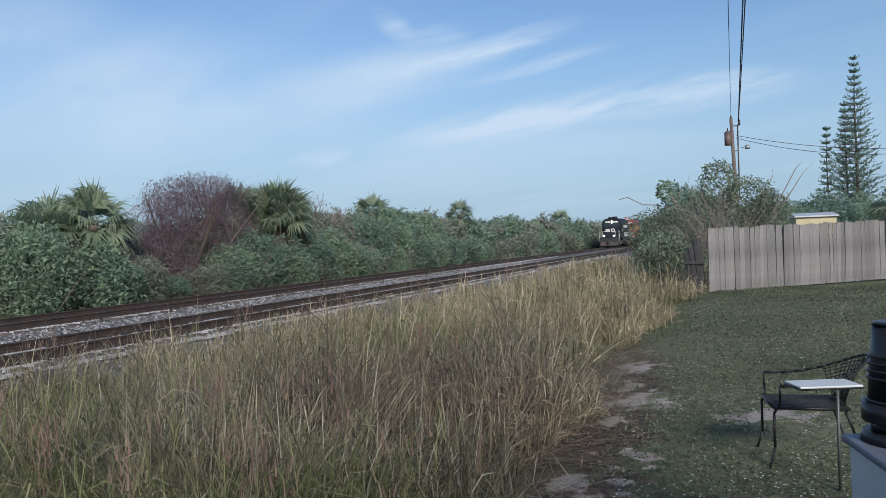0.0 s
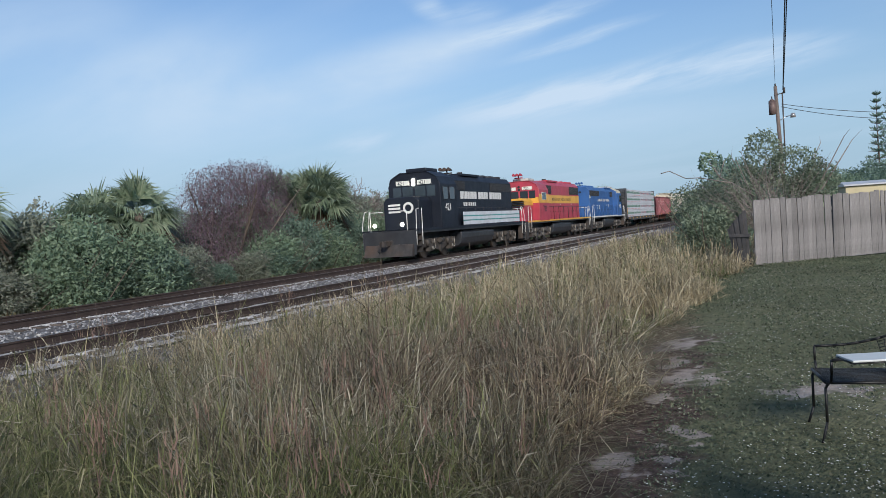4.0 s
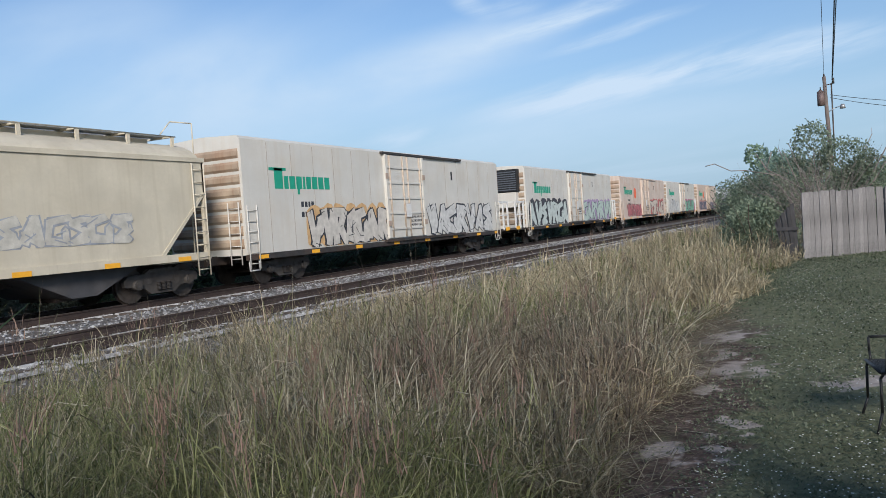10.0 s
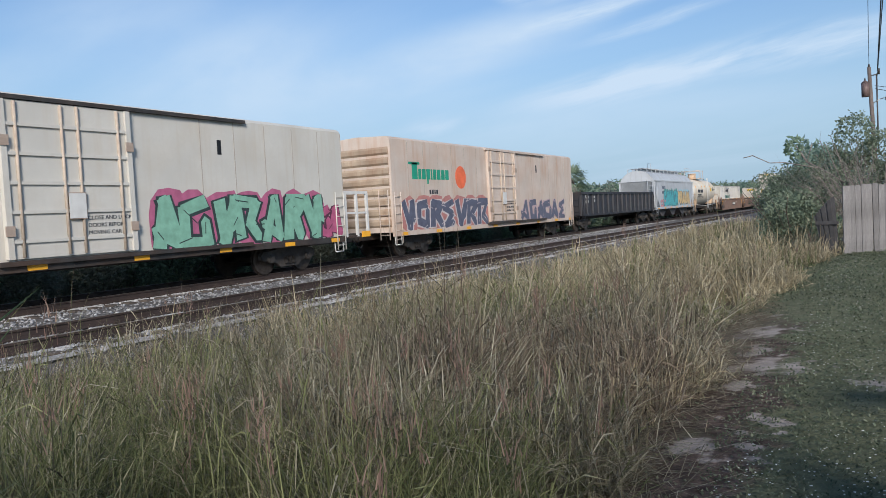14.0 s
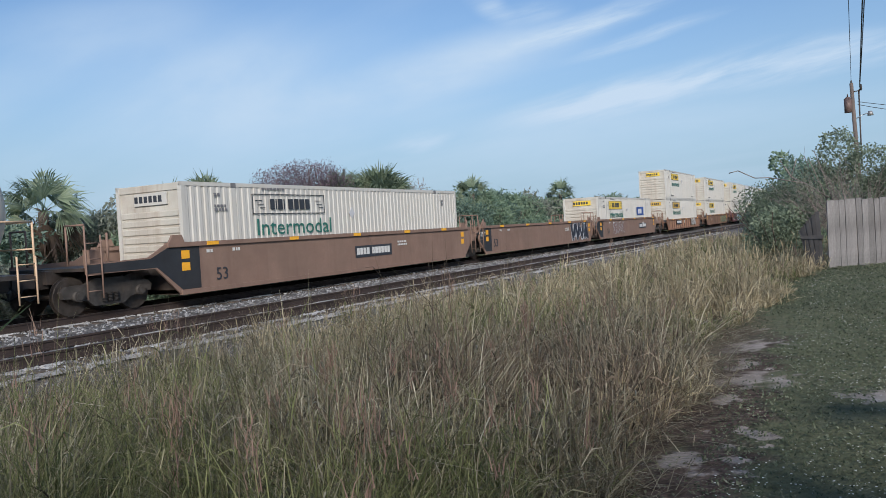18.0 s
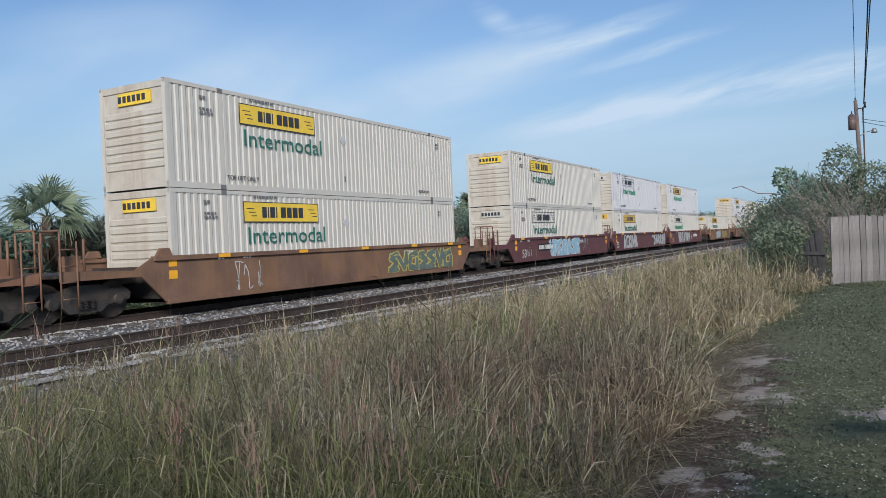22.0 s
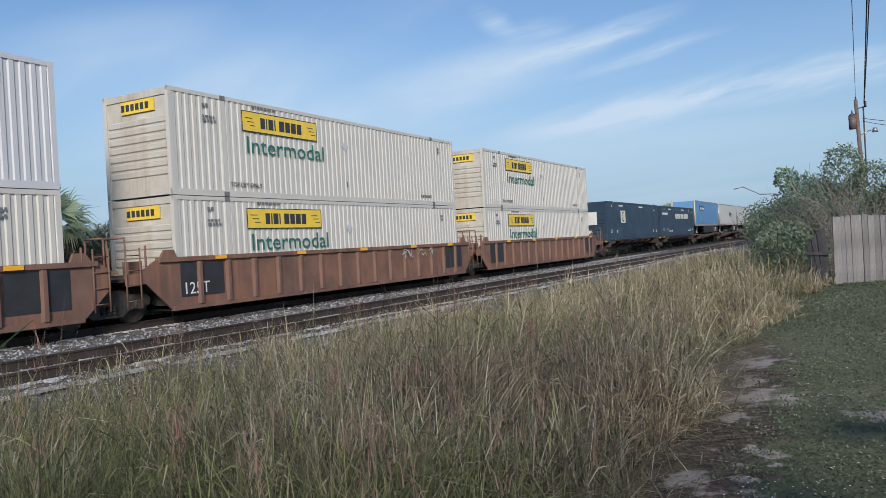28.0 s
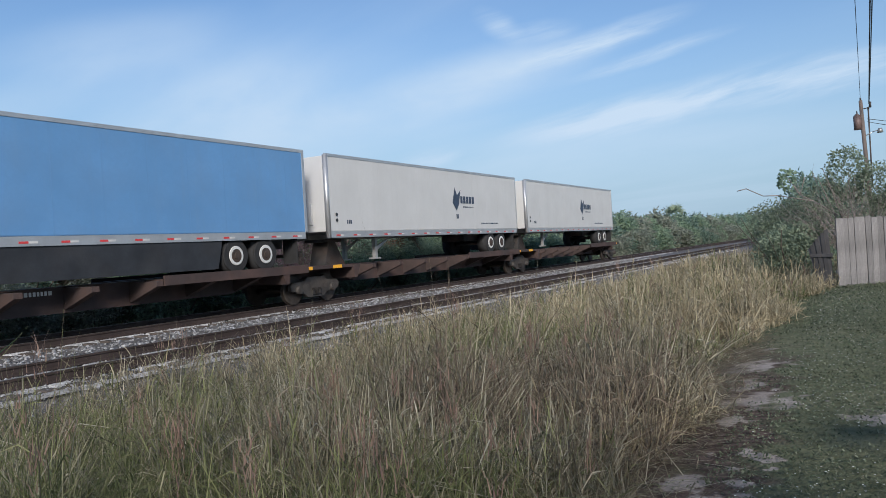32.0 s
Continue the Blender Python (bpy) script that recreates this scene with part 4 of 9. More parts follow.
fan_palm(16.4, 24.4, -0.8, 3.6, 1.5, 4, 10)
fan_palm(50.5, 24.6, -0.8, 4.6, 1.5, 5, 4)
fan_palm(71.0, 25.0, -0.8, 4.9, 1.6, 6, 5)
fan_palm(128, 27.0, -0.8, 5.3, 2.0, 7, 5)


def build_vine_mound():
    rng = np.random.default_rng(51)
    t = thing("vine_covered_tree", "tree smothered in purplish brown leafless vines", "tree", (29.8, 24.6, -0.85), group="trackside thicket")
    t.scale = (1, 1, 1.07)
    b = MB()
    for i in range(240):
        a = rng.uniform(0, 6.28)
        p = Vector((math.cos(a) * 2.2 * rng.uniform(0.2, 1), math.sin(a) * 1.6 * rng.uniform(0.2, 1), rng.uniform(3.0, 5.4)))
        k = 0.011
        for s in range(5):
            q = p + Vector((rng.normal(0, 0.3) + math.cos(a) * 0.1, rng.normal(0, 0.25), rng.uniform(-1.0, 0.1)))
            if q.z < 0:
                break
            b.cyl(p, q, k, k * 0.8, 4, cap=False)
            p = q
    part("vine_tangle", b, mat("vine_stem", (0.13, 0.09, 0.085), 0.9, var=0.4, scale=4.0), t)
    lobes = [((0, -0.4, 3.0), (2.6, 1.6, 2.3)), ((-2.4, -0.8, 2.5), (1.6, 1.3, 2.3)), ((-3.3, -0.9, 1.6), (1.1, 1.1, 1.5)), ((1.9, -0.4, 3.4), (2.0, 1.4, 2.2)), ((3.4, -0.3, 3.0), (1.5, 1.3, 2.1)), ((0.6, -0.5, 4.9), (1.9, 1.2, 0.85)), ((-1.3, -0.5, 4.5), (1.6, 1.1, 0.95)), ((2.5, -0.4, 4.9), (1.6, 1.1, 0.8))]
    v, f = leaf_cloud(rng, lobes, 42000, 0.085, 1.8, 0.34)
    c = new("crown", soup("crown", v, f, LEAF_VINE))
    c.parent = t
    part("trunk", limb_mesh(rng, 4.0, 3.0, 7, 0.10), M_BARK, t)


build_vine_mound()


def bare_tree(x, y, z, h, seed, label):
    rng = np.random.default_rng(seed)
    t = thing("bare_tree", label, "tree", (x, y, z))
    b = MB()

    def grow(p, d, ln, r, lev):
        q = p + d * ln
        b.cyl(p, q, r, r * 0.7, 5 if lev > 1 else 7, cap=False)
        if lev < 5:
            for i in range(3 if lev else 5):
                e = (d + Vector(rng.normal(0, 0.55, 3)) + Vector((0, 0, 0.12))).normalized()
                grow(q, e, ln * rng.uniform(0.6, 0.82), r * 0.62, lev + 1)

    grow(Vector((0, 0, -0.1)), Vector((0, 0, 1)), h * 0.28, h * 0.022, 0)
    part("crown", b, M_TWIG, t)
    return t


bare_tree(43.5, 25.5, -0.8, 6.6, 61, "leafless tree with fine pale grey branches")
bare_tree(45.6, 26.0, -0.8, 6.2, 62, "leafless tree with fine pale grey branches")

# ---- yard edge: fence, bushes, pole, pines ----
M_FENCE = mat("weathered_board", (0.195, 0.187, 0.185), 0.9, var=0.45, scale=2.6, streak=0.65, dirt=(0.10, 0.085, 0.075), bump=0.7, bump_scale=25.0, object_random=0.22)


def build_fence():
    rng = np.random.default_rng(71)
    p, q = Vector((20.05, 0.50, 0)), Vector((31.5, -14.0, 0))
    d = (q - p).normalized()
    ang = math.atan2(d.y, d.x)
    t = thing("board_fence", "weathered grey vertical board fence along the yard", "fence", tuple(p), ang)
    s, i = 0.0, 0
    while s < 17:
        w = float(rng.choice((0.11, 0.14, 0.15, 0.19))) * rng.uniform(0.95, 1.05)
        top = 1.60 + s * 0.012 + rng.normal(0, 0.018)
        key = "board%d" % (i % 7)

        def board(w=0.196):
            c = 0.02
            b = MB()
            b.prism([(0, 0), (w, 0), (w, 0.985), (w - c, 1.0), (c, 1.0), (0, 0.985)], -0.011, 0.011, "y")
            return b

        o = part("board", board, M_FENCE, t, loc=(s, rng.normal(0, 0.010), 0.0 + s * 0.012), key=key, rot=(rng.normal(0, 0.010), rng.normal(0, 0.006), rng.normal(0, 0.012)))
        o.scale = (w / 0.2, 1, top - s * 0.012)
        s, i = s + w * 0.975 + rng.uniform(0.001, 0.006), i + 1
    for z in (0.35, 1.25):
        part("rail", MB().box(0, 17, 0.02, 0.06, z - 0.045, z + 0.045), M_FENCE, t, rot=(0, -0.012, 0))
    for k in range(8):
        part("post", MB().box(-0.045, 0.045, 0.06, 0.15, -0.3, 1.55), M_FENCE, t, loc=(0.15 + k * 2.3, 0, k * 0.028), key="fpost")
    u = thing("broken_fence_panel", "leaning dark grey broken fence boards beside the tall grass", "fence", (20.2, 0.58, 0), radians(62))
    for k in range(7):
        o = part("board", MB().prism([(0, 0), (0.12, 0), (0.12, 1.3), (0.02, 1.32)], -0.011, 0.011, "y"), mat("old_board", (0.07, 0.068, 0.07), 0.9, var=0.4, scale=3, streak=0.4, object_random=0.25), u, loc=(0.02 + k * 0.045, 0.02 * (k % 2), 0.02), key="oldb", rot=(0, 0.05 + 0.03 * k, 0.1))
        o.scale = (0.9, 1, 1.02 - 0.05 * k)
    part("rail", MB().box(0, 0.55, 0.03, 0.07, 0.70, 0.78), MATS["old_board"], u)


build_fence()


LEAF_SAGE = leaf_mat("leaf_sage", [(0.156, 0.204, 0.144), (0.228, 0.282, 0.198), (0.300, 0.354, 0.252), (0.180, 0.234, 0.168)], 0.6)


def bush(x, y, z, lobes, n, size, m, seed, name, label, limbs=(2.0, 1.6, 8, 0.05), twig=M_BARK, droop=0.3):
    rng = np.random.default_rng(seed)
    t = thing(name, label, "bush" if name != "tree" else "tree", (x, y, z))
    v, f = leaf_cloud(rng, lobes, n, size, droop)
    c = new("crown", soup("crown", v, f, m))
    c.parent = t
    if limbs:
        part("limb_tangle", limb_mesh(rng, *limbs), twig, t)
    return t


# the tall bush behind the fence corner, half in leaf
bush(24.6, 0.0, 0.0, [((0.0, 0.25, 2.9), (0.7, 0.55, 0.75)), ((0.2, -0.55, 2.5), (0.8, 0.75, 0.6)), ((0, -1.2, 2.1), (0.7, 0.5, 0.55)), ((0, 0.9, 2.2), (0.6, 0.5, 0.5)), ((0.1, 0.1, 1.7), (0.7, 1.3, 0.6))],
     9500, 0.085, LEAF_SAGE, 81, "bush", "tall sparse green bush with bare grey twigs behind the fence", (2.9, 1.5, 9, 0.05), M_TWIG)
bush(23.2, 1.7, -0.2, [((0, 0, 0.75), (0.8, 0.7, 0.95)), ((0.1, 0.55, 0.75), (0.7, 0.45, 0.75)), ((0.2, -0.5, 0.8), (0.7, 0.5, 0.9)), ((0.6, 0.3, 1.25), (0.5, 0.45, 0.5))],
     8000, 0.09, LEAF_SAGE, 82, "bush", "dense dark green bush at the end of the fence", (1.6, 1.0, 6, 0.04))
bush(27.5, 2.2, -0.2, [((0, 0, 1.3), (1.0, 0.8, 1.2)), ((0.3, 0.6, 1.7), (0.8, 0.6, 0.8)), ((0.3, -0.6, 1.7), (0.8, 0.7, 0.9))],
     8000, 0.09, LEAF_SAGE, 83, "bush", "dense dark green bush beyond the fence end", (1.8, 1.0, 6, 0.04))


def bare_branches():
    rng = np.random.default_rng(84)
    t = thing("dead_bush", "tangle of bare grey branches leaning over the fence", "bush", (23.4, 0.3, 0.3))
    b = MB()
    for i in range(95):
        a = rng.uniform(-0.7, 0.9)
        p = Vector((rng.normal(0, 0.2), rng.normal(-0.2, 0.3), rng.uniform(0.2, 0.8)))
        k = rng.uniform(0.007, 0.014)
        d = Vector((rng.normal(-0.1, 0.2), math.sin(a) * 1.0 + 0.15, math.cos(a) * 0.75 + 0.15)).normalized()
        for s in range(5):
            q = p + d * rng.uniform(0.25, 0.48)
            b.cyl(p, q, k, k * 0.75, 5, cap=False)
            if s > 0:
                e = q + (d + Vector(rng.normal(0, 0.5, 3))).normalized() * 0.4
                b.cyl(q, e, k * 0.5, k * 0.25, 4, cap=False)
            d = (d + Vector(rng.normal(0, 0.16, 3))).normalized()
            p, k = q, k * 0.75
    part("branch_tangle", b, M_TWIG, t)
    s = thing("overhanging_sprig", "thin bare branch with one tuft of green leaves", "branch", (23.6, 1.1, 1.6))
    b = MB()
    b.tube([(0, -0.6, 0.1), (0, 0.0, 0.55), (0.1, 0.35, 0.75), (0.1, 0.62, 1.25)], 0.016, 5)
    b.tube([(0, 0.0, 0.55), (0, 0.9, 0.78), (0, 1.3, 0.8), (0, 1.75, 1.05), (0, 2.0, 1.0)], 0.014, 5)
    b.tube([(0.1, 0.35, 0.75), (0.1, 0.2, 1.25)], 0.012, 5)
    part("branch", b, M_TWIG, s)
    v, f = leaf_cloud(np.random.default_rng(85), [((0.1, 0.66, 1.2), (0.2, 0.22, 0.28))], 220, 0.12, 0.5)
    c = new("leaves", soup("leaves", v, f, LEAF_MID))
    c.parent = s


bare_branches()
# trees and palms behind the fence
for i, (x, y, h, w, k) in enumerate(((36, -2.4, 2.9, 2.6, 1), (38, -4.4, 3.0, 3.0, 0), (41, -6.4, 3.2, 3.0, 3), (46, -2.6, 3.3, 3.4, 4), (34, 1.4, 3.4, 2.6, 4), (52, 1.0, 3.6, 4.0, 0), (44, 3.4, 2.9, 3.2, 5), (62, 4.0, 3.2, 4.5, 2), (80, 5.0, 3.6, 6, 0), (31.5, -6.8, 2.7, 2.6, 3), (33, -9.0, 4.0, 3.0, 0), (60, -6, 4.2, 5, 4), (72, -3, 4.4, 6, 1))):
    shrub(x, y, -0.2, h, w, k, i * 1.3, "tree" if h > 3.3 else "shrub", "green garden tree behind the board fence" if y < 1 else "roadside green shrub")
fan_palm(33.0, -6.2, -0.1, 2.3, 1.3, 92, 4, 24)
fan_palm(25.6, -0.9, -0.1, 1.9, 0.8, 93, 0, 16)
# broad dark trees far down the line, where the track meets the bush
for i, (x, y, h) in enumerate(((120, 6, 9.5), (128, 4.0, 8.5), (112, 4.5, 8), (140, 7.5, 8), (165, 9, 9))):
    shrub(x, y, -0.5, h, 8, (4, 0, 4, 1, 0)[i], i * 2.1, "tree", "large dark green tree far along the line")


def shed():
    t = thing("cream_shed", "small cream shed with a pale metal roof behind the fence", "shed", (31.2, -2.9, 0.0), 0.05)
    cream = mat("cream_siding", (0.50, 0.44, 0.28), 0.7, var=0.12, scale=2.0)
    part("wall", MB().box(-0.95, 0.95, -0.66, 0.66, 0, 1.93), cream, t)
    part("roof", MB().prism([(-1.05, 1.93), (1.05, 1.93), (1.05, 1.98), (0, 2.10), (-1.05, 1.98)], -0.72, 0.72, "y"), mat("pale_metal_roof", (0.55, 0.56, 0.57), 0.4, 0.3, var=0.1), t)


shed()


def norfolk_pine(x, y, h, r, seed, label):
    rng = np.random.default_rng(seed)
    t = thing("norfolk_pine", label, "pine tree", (x, y, 0))
    b = MB()
    p = Vector((0, 0, -0.2))
    for i in range(10):
        q = Vector((0.04 * math.sin(i * 2.0), 0.03 * math.cos(i), h * (i + 1) / 10.3))
        b.cyl(p, q, 0.012 * h * (1 - i / 10.5), 0.012 * h * (1 - (i + 1) / 10.5), 8)
        p = q
    part("trunk", b, M_BARK, t)
    vs, fs = [], []
    tiers = int(h * 1.7)
    br = MB()
    for i in range(tiers):
        z = h * (0.12 + 0.87 * i / tiers)
        ln0 = r * (1 - (i / tiers) ** 1.25) + 0.12
        for k in range(6):
            a = k * math.pi / 3 + i * 0.45 + rng.uniform(-0.15, 0.15)
            ln = ln0 * rng.uniform(0.75, 1.1)
            d = Vector((math.cos(a), math.sin(a), rng.uniform(0.0, 0.25)))
            br.cyl((0, 0, z), Vector((0, 0, z)) + d * ln, 0.03, 0.012, 4, cap=False)
            m = max(5, int(ln * 11))
            for s in range(m):
                u = 0.12 + 0.92 * s / m
                c = Vector((0, 0, z)) + d * ln * u + Vector((0, 0, 0.25 * ln * u * u))
                for j in range(2):
                    e = Vector((-d.y, d.x, 0)) * rng.uniform(-0.30, 0.30) + d * rng.uniform(0.05, 0.24) + Vector((0, 0, rng.uniform(0.02, 0.30)))
                    w = Vector(rng.normal(0, 1, 3)).normalized() * 0.05
                    vs += [c, c + e * 0.5 - w, c + e, c + e * 0.5 + w]
                    fs.append(tuple(range(len(vs) - 4, len(vs))))
    part("branch_tiers", br, M_BARK, t)
    c = new("needles", soup("needles", vs, fs, LEAF_DARK))
    c.parent = t


norfolk_pine(67.9, -9.6, 15.5, 2.3, 101, "tall tiered Norfolk pine behind the houses")
norfolk_pine(66.0, -7.3, 9.8, 0.9, 102, "slim young Norfolk pine beside a taller one")
norfolk_pine(68.8, -9.0, 12.0, 1.8, 103, "dark tiered Norfolk pine beside a taller one")


def power_pole():
    wood = mat("pole_wood", (0.15, 0.122, 0.11), 0.9, var=0.3, scale=2.0, streak=0.4, bump=0.6)
    t = thing("utility_pole", "leaning brown timber utility pole with a transformer", "utility pole", (60, -0.38, 0), 0.0)
    part("pole", MB().cyl((0, -0.35, -0.3), (0, 0.02, 9.9), 0.17, 0.12, 12), wood, t)
    part("transformer", MB().cyl((-0.1, 0.27, 7.9), (-0.1, 0.28, 8.85), 0.24, 0.24, 14).cyl((-0.1, 0.28, 8.85), (-0.1, 0.28, 9.0), 0.24, 0.08, 14), mat("transformer_rust", (0.17, 0.12, 0.112), 0.6, 0.2, var=0.3), t, "rust-brown transformer can")
    part("bushing", MB().cyl((-0.1, 0.28, 9.0), (-0.1, 0.28, 9.2), 0.05, 0.03, 8), M_STEEL, t)
    part("insulator", MB().cyl((0, 0.02, 9.9), (0, 0.02, 10.1), 0.06, 0.05, 8), M_STEEL, t)
    part("bracket", MB().tube([(0, 0, 9.3), (0, -0.45, 9.35), (0, -0.55, 9.6)], 0.035, 6).cyl((0, -0.55, 9.35), (0, -0.55, 9.75), 0.07, 0.07, 8), M_STEEL, t)
    part("conduit", MB().cyl((-0.05, -0.42, 4), (0, -0.42, 9.4), 0.05, 0.05, 6), M_STEEL, t)
    part("lamp_arm", MB().tube([(0, -0.1, 7.4), (-0.1, -0.6, 7.65), (-0.15, -1.0, 7.75)], 0.03, 6), mat("lamp_metal", (0.4, 0.4, 0.4), 0.4, 0.6), t)
    part("lamp_head", MB().cyl((-0.15, -1.05, 7.55), (-0.15, -1.05, 7.85), 0.2, 0.12, 10), MATS["lamp_metal"], t, "round grey street lamp head")
    black = mat("wire_black", (0.03, 0.03, 0.03), 0.6)

    def wire(name, a, b, sag, r, label):
        pts = [(a[0] + (b[0] - a[0]) * k / 14, a[1] + (b[1] - a[1]) * k / 14, a[2] + (b[2] - a[2]) * k / 14 - sag * 4 * (k / 14) * (1 - k / 14)) for k in range(15)]
        tagged(part(name, MB().tube(pts, r, 5), black, None), label, "cable")

    wire("power_line", (60, -0.36, 10.1), (-25, 0.05, 10.0), 0.35, 0.014, "thin overhead power line running from the utility pole")
    wire("power_cable", (60, -0.85, 9.6), (-25, -0.35, 9.2), 0.30, 0.028, "thick black overhead cable from the utility pole")
    wire("power_cable", (60, -0.85, 9.3), (-25, -0.45, 8.6), 0.30, 0.022, "thick black overhead cable from the utility pole")
    wire("service_drop", (60, -0.7, 8.6), (66, -14, 7.4), 0.45, 0.02, "black service cable slung from the pole")
    wire("service_drop", (60, -0.7, 8.4), (64, -14, 6.9), 0.65, 0.02, "black service cable slung from the pole")
    for x in (56.4, -40, 150):
        q = thing("distant_pole", "thin distant utility pole beyond the thicket", "utility pole", (x, 80, -0.6), group="distant utility poles")
        part("pole", MB().cyl((0, 0, 0), (0, 0, 8.1), 0.15, 0.11, 8), wood, q)
        part("cross_arm", MB().box(-0.9, 0.9, -0.06, 0.06, 7.4, 7.5), wood, q)
    wire("distant_line", (-40, 80, 6.9), (150, 80, 6.9), 1.6, 0.03, "thin distant utility line behind the thicket")


power_pole()


# ---- yard things ----
M_IRON = mat("black_iron", (0.02, 0.021, 0.022), 0.45, 0.4, var=0.3, scale=8.0, bump=0.2)


def iron_chair():
    t = thing("garden_chair", "black wrought-iron garden chair with a curved mesh back", "chair", (5.34, -0.44, 0.0), radians(188.8))
    t.scale = (0.80, 0.92, 0.90)
    # local: front towards -y
    for sx in (-1, 1):
        part("front_leg", MB().tube([(0.27 * sx, -0.29, 0), (0.24 * sx, -0.25, 0.15), (0.235 * sx, -0.25, 0.38), (0.25 * sx, -0.23, 0.42)], 0.0095, 7), M_IRON, t)
        part("rear_leg", MB().tube([(0.23 * sx, 0.36, 0), (0.21 * sx, 0.26, 0.22), (0.20 * sx, 0.20, 0.41)], 0.0095, 7), M_IRON, t)
        part("arm_post", MB().tube([(0.25 * sx, -0.22, 0.42), (0.29 * sx, -0.22, 0.48), (0.30 * sx, -0.22, 0.58)], 0.009, 7), M_IRON, t)
    ring = []
    for k in range(25):
        a = math.pi * k / 24
        ring.append((0.31 * math.cos(a), -0.22 + 0.62 * math.sin(a) ** 0.8, 0.58 + 0.17 * math.sin(a) ** 2))
    part("arm_rail", MB().tube(ring, 0.010, 7), M_IRON, t)
    seat = MB()
    for k in range(22):
        y = -0.24 + 0.46 * k / 21
        seat.box(-0.24, 0.24, y - 0.0035, y + 0.0035, 0.415, 0.421)
    for k in range(24):
        x = -0.24 + 0.48 * k / 23
        seat.box(x - 0.0035, x + 0.0035, -0.24, 0.22, 0.4215, 0.4265)
    seat.tube([(-0.25, -0.25, 0.42), (0.25, -0.25, 0.42), (0.23, 0.22, 0.41), (-0.23, 0.22, 0.41), (-0.25, -0.25, 0.42)], 0.011, 6)
    part("seat", seat, M_IRON, t, "expanded-metal mesh seat")
    back = MB()
    for k in range(19):
        a = radians(40 + 100 * k / 18)
        x, y = 0.30 * math.cos(a), -0.22 + 0.60 * math.sin(a)
        back.cyl((x * 0.75, 0.20 + 0.02 * math.sin(a), 0.43), (x, y, 0.57 + 0.17 * math.sin(a) ** 2), 0.0035, n=4)
    for j in range(9):
        w = (j + 1) / 10
        pts = []
        for k in range(13):
            a = radians(40 + 100 * k / 12)
            x, y = 0.30 * math.cos(a), -0.22 + 0.60 * math.sin(a)
            pts.append((x * (0.75 + 0.25 * w), (1 - w) * 0.21 + w * y, 0.43 + w * (0.14 + 0.17 * math.sin(a) ** 2)))
        back.tube(pts, 0.0035, 4)
    part("backrest", back, M_IRON, t, "expanded-metal mesh backrest")


iron_chair()


def side_table():
    t = thing("side_table", "small white-topped side table on one thin leg", "table", (4.78, -0.485, 0.0), radians(21))
    o = part("tabletop", MB().box(-0.10, 0.10, -0.175, 0.175, 0.592, 0.604), mat("white_tabletop", (0.55, 0.58, 0.58), 0.4, var=0.12, scale=5), t)
    bevel(o, 0.004)
    part("rim", MB().tube([(-0.098, -0.173, 0.587), (0.098, -0.173, 0.587), (0.098, 0.173, 0.587), (-0.098, 0.173, 0.587), (-0.098, -0.173, 0.587)], 0.005, 5), M_IRON, t)
    part("leg", MB().cyl((-0.09, -0.035, 0), (-0.09, -0.035, 0.59), 0.009, n=8), mat("grey_tube", (0.12, 0.12, 0.12), 0.5, 0.5), t)


side_table()


def storage_box():
    t = thing("storage_box", "grey-white plastic storage box with a dark lid", "box", (2.80, -0.735, 0), radians(12))
    shell = mat("grey_plastic", (0.74, 0.72, 0.70), 0.55, var=0.08, scale=3, bump=0.15)
    dark = mat("dark_plastic", (0.20, 0.21, 0.25), 0.5, var=0.15, scale=3)
    bevel(part("body", MB().prism([(-0.30, 0), (0.30, 0), (0.33, 0.705), (-0.33, 0.705)], -0.28, 0.28, "y"), shell, t), 0.012)
    bevel(part("lid", MB().box(-0.35, 0.35, -0.30, 0.30, 0.706, 0.735), dark, t), 0.01)
    part("panel", MB().box(-0.28, 0.28, 0.275, 0.292, 0.1, 0.5), shell, t)
    p = thing("ribbed_black_column", "black ribbed plastic column standing on a storage box", "pipe", (3.0, -0.556, 0.736))
    p.scale = (1, 1, 0.72)
    blk = mat("black_plastic", (0.018, 0.019, 0.022), 0.38, var=0.2, scale=6)
    part("foot", MB().cyl((0, 0, 0), (0, 0, 0.05), 0.135, 0.125, 28), blk, p)
    part("collar", MB().cyl((0, 0, 0.05), (0, 0, 0.10), 0.10, 0.10, 28).cyl((0, 0, 0.10), (0, 0, 0.19), 0.128, 0.128, 28).cyl((0, 0, 0.19), (0, 0, 0.205), 0.115, 0.115, 28), blk, p)
    part("tube", MB().cyl((0, 0, 0.205), (0, 0, 0.56), 0.108, 0.088, 28), blk, p)
    for k in range(4):
        part("rib", MB().cyl((0, 0, 0.30 + 0.035 * k), (0, 0, 0.312 + 0.035 * k), 0.110 - 0.002 * k, 0.110 - 0.002 * k, 28), blk, p)
    part("cap", MB().cyl((0, 0, 0.56), (0, 0, 0.575), 0.092, 0.08, 28), blk, p)


storage_box()


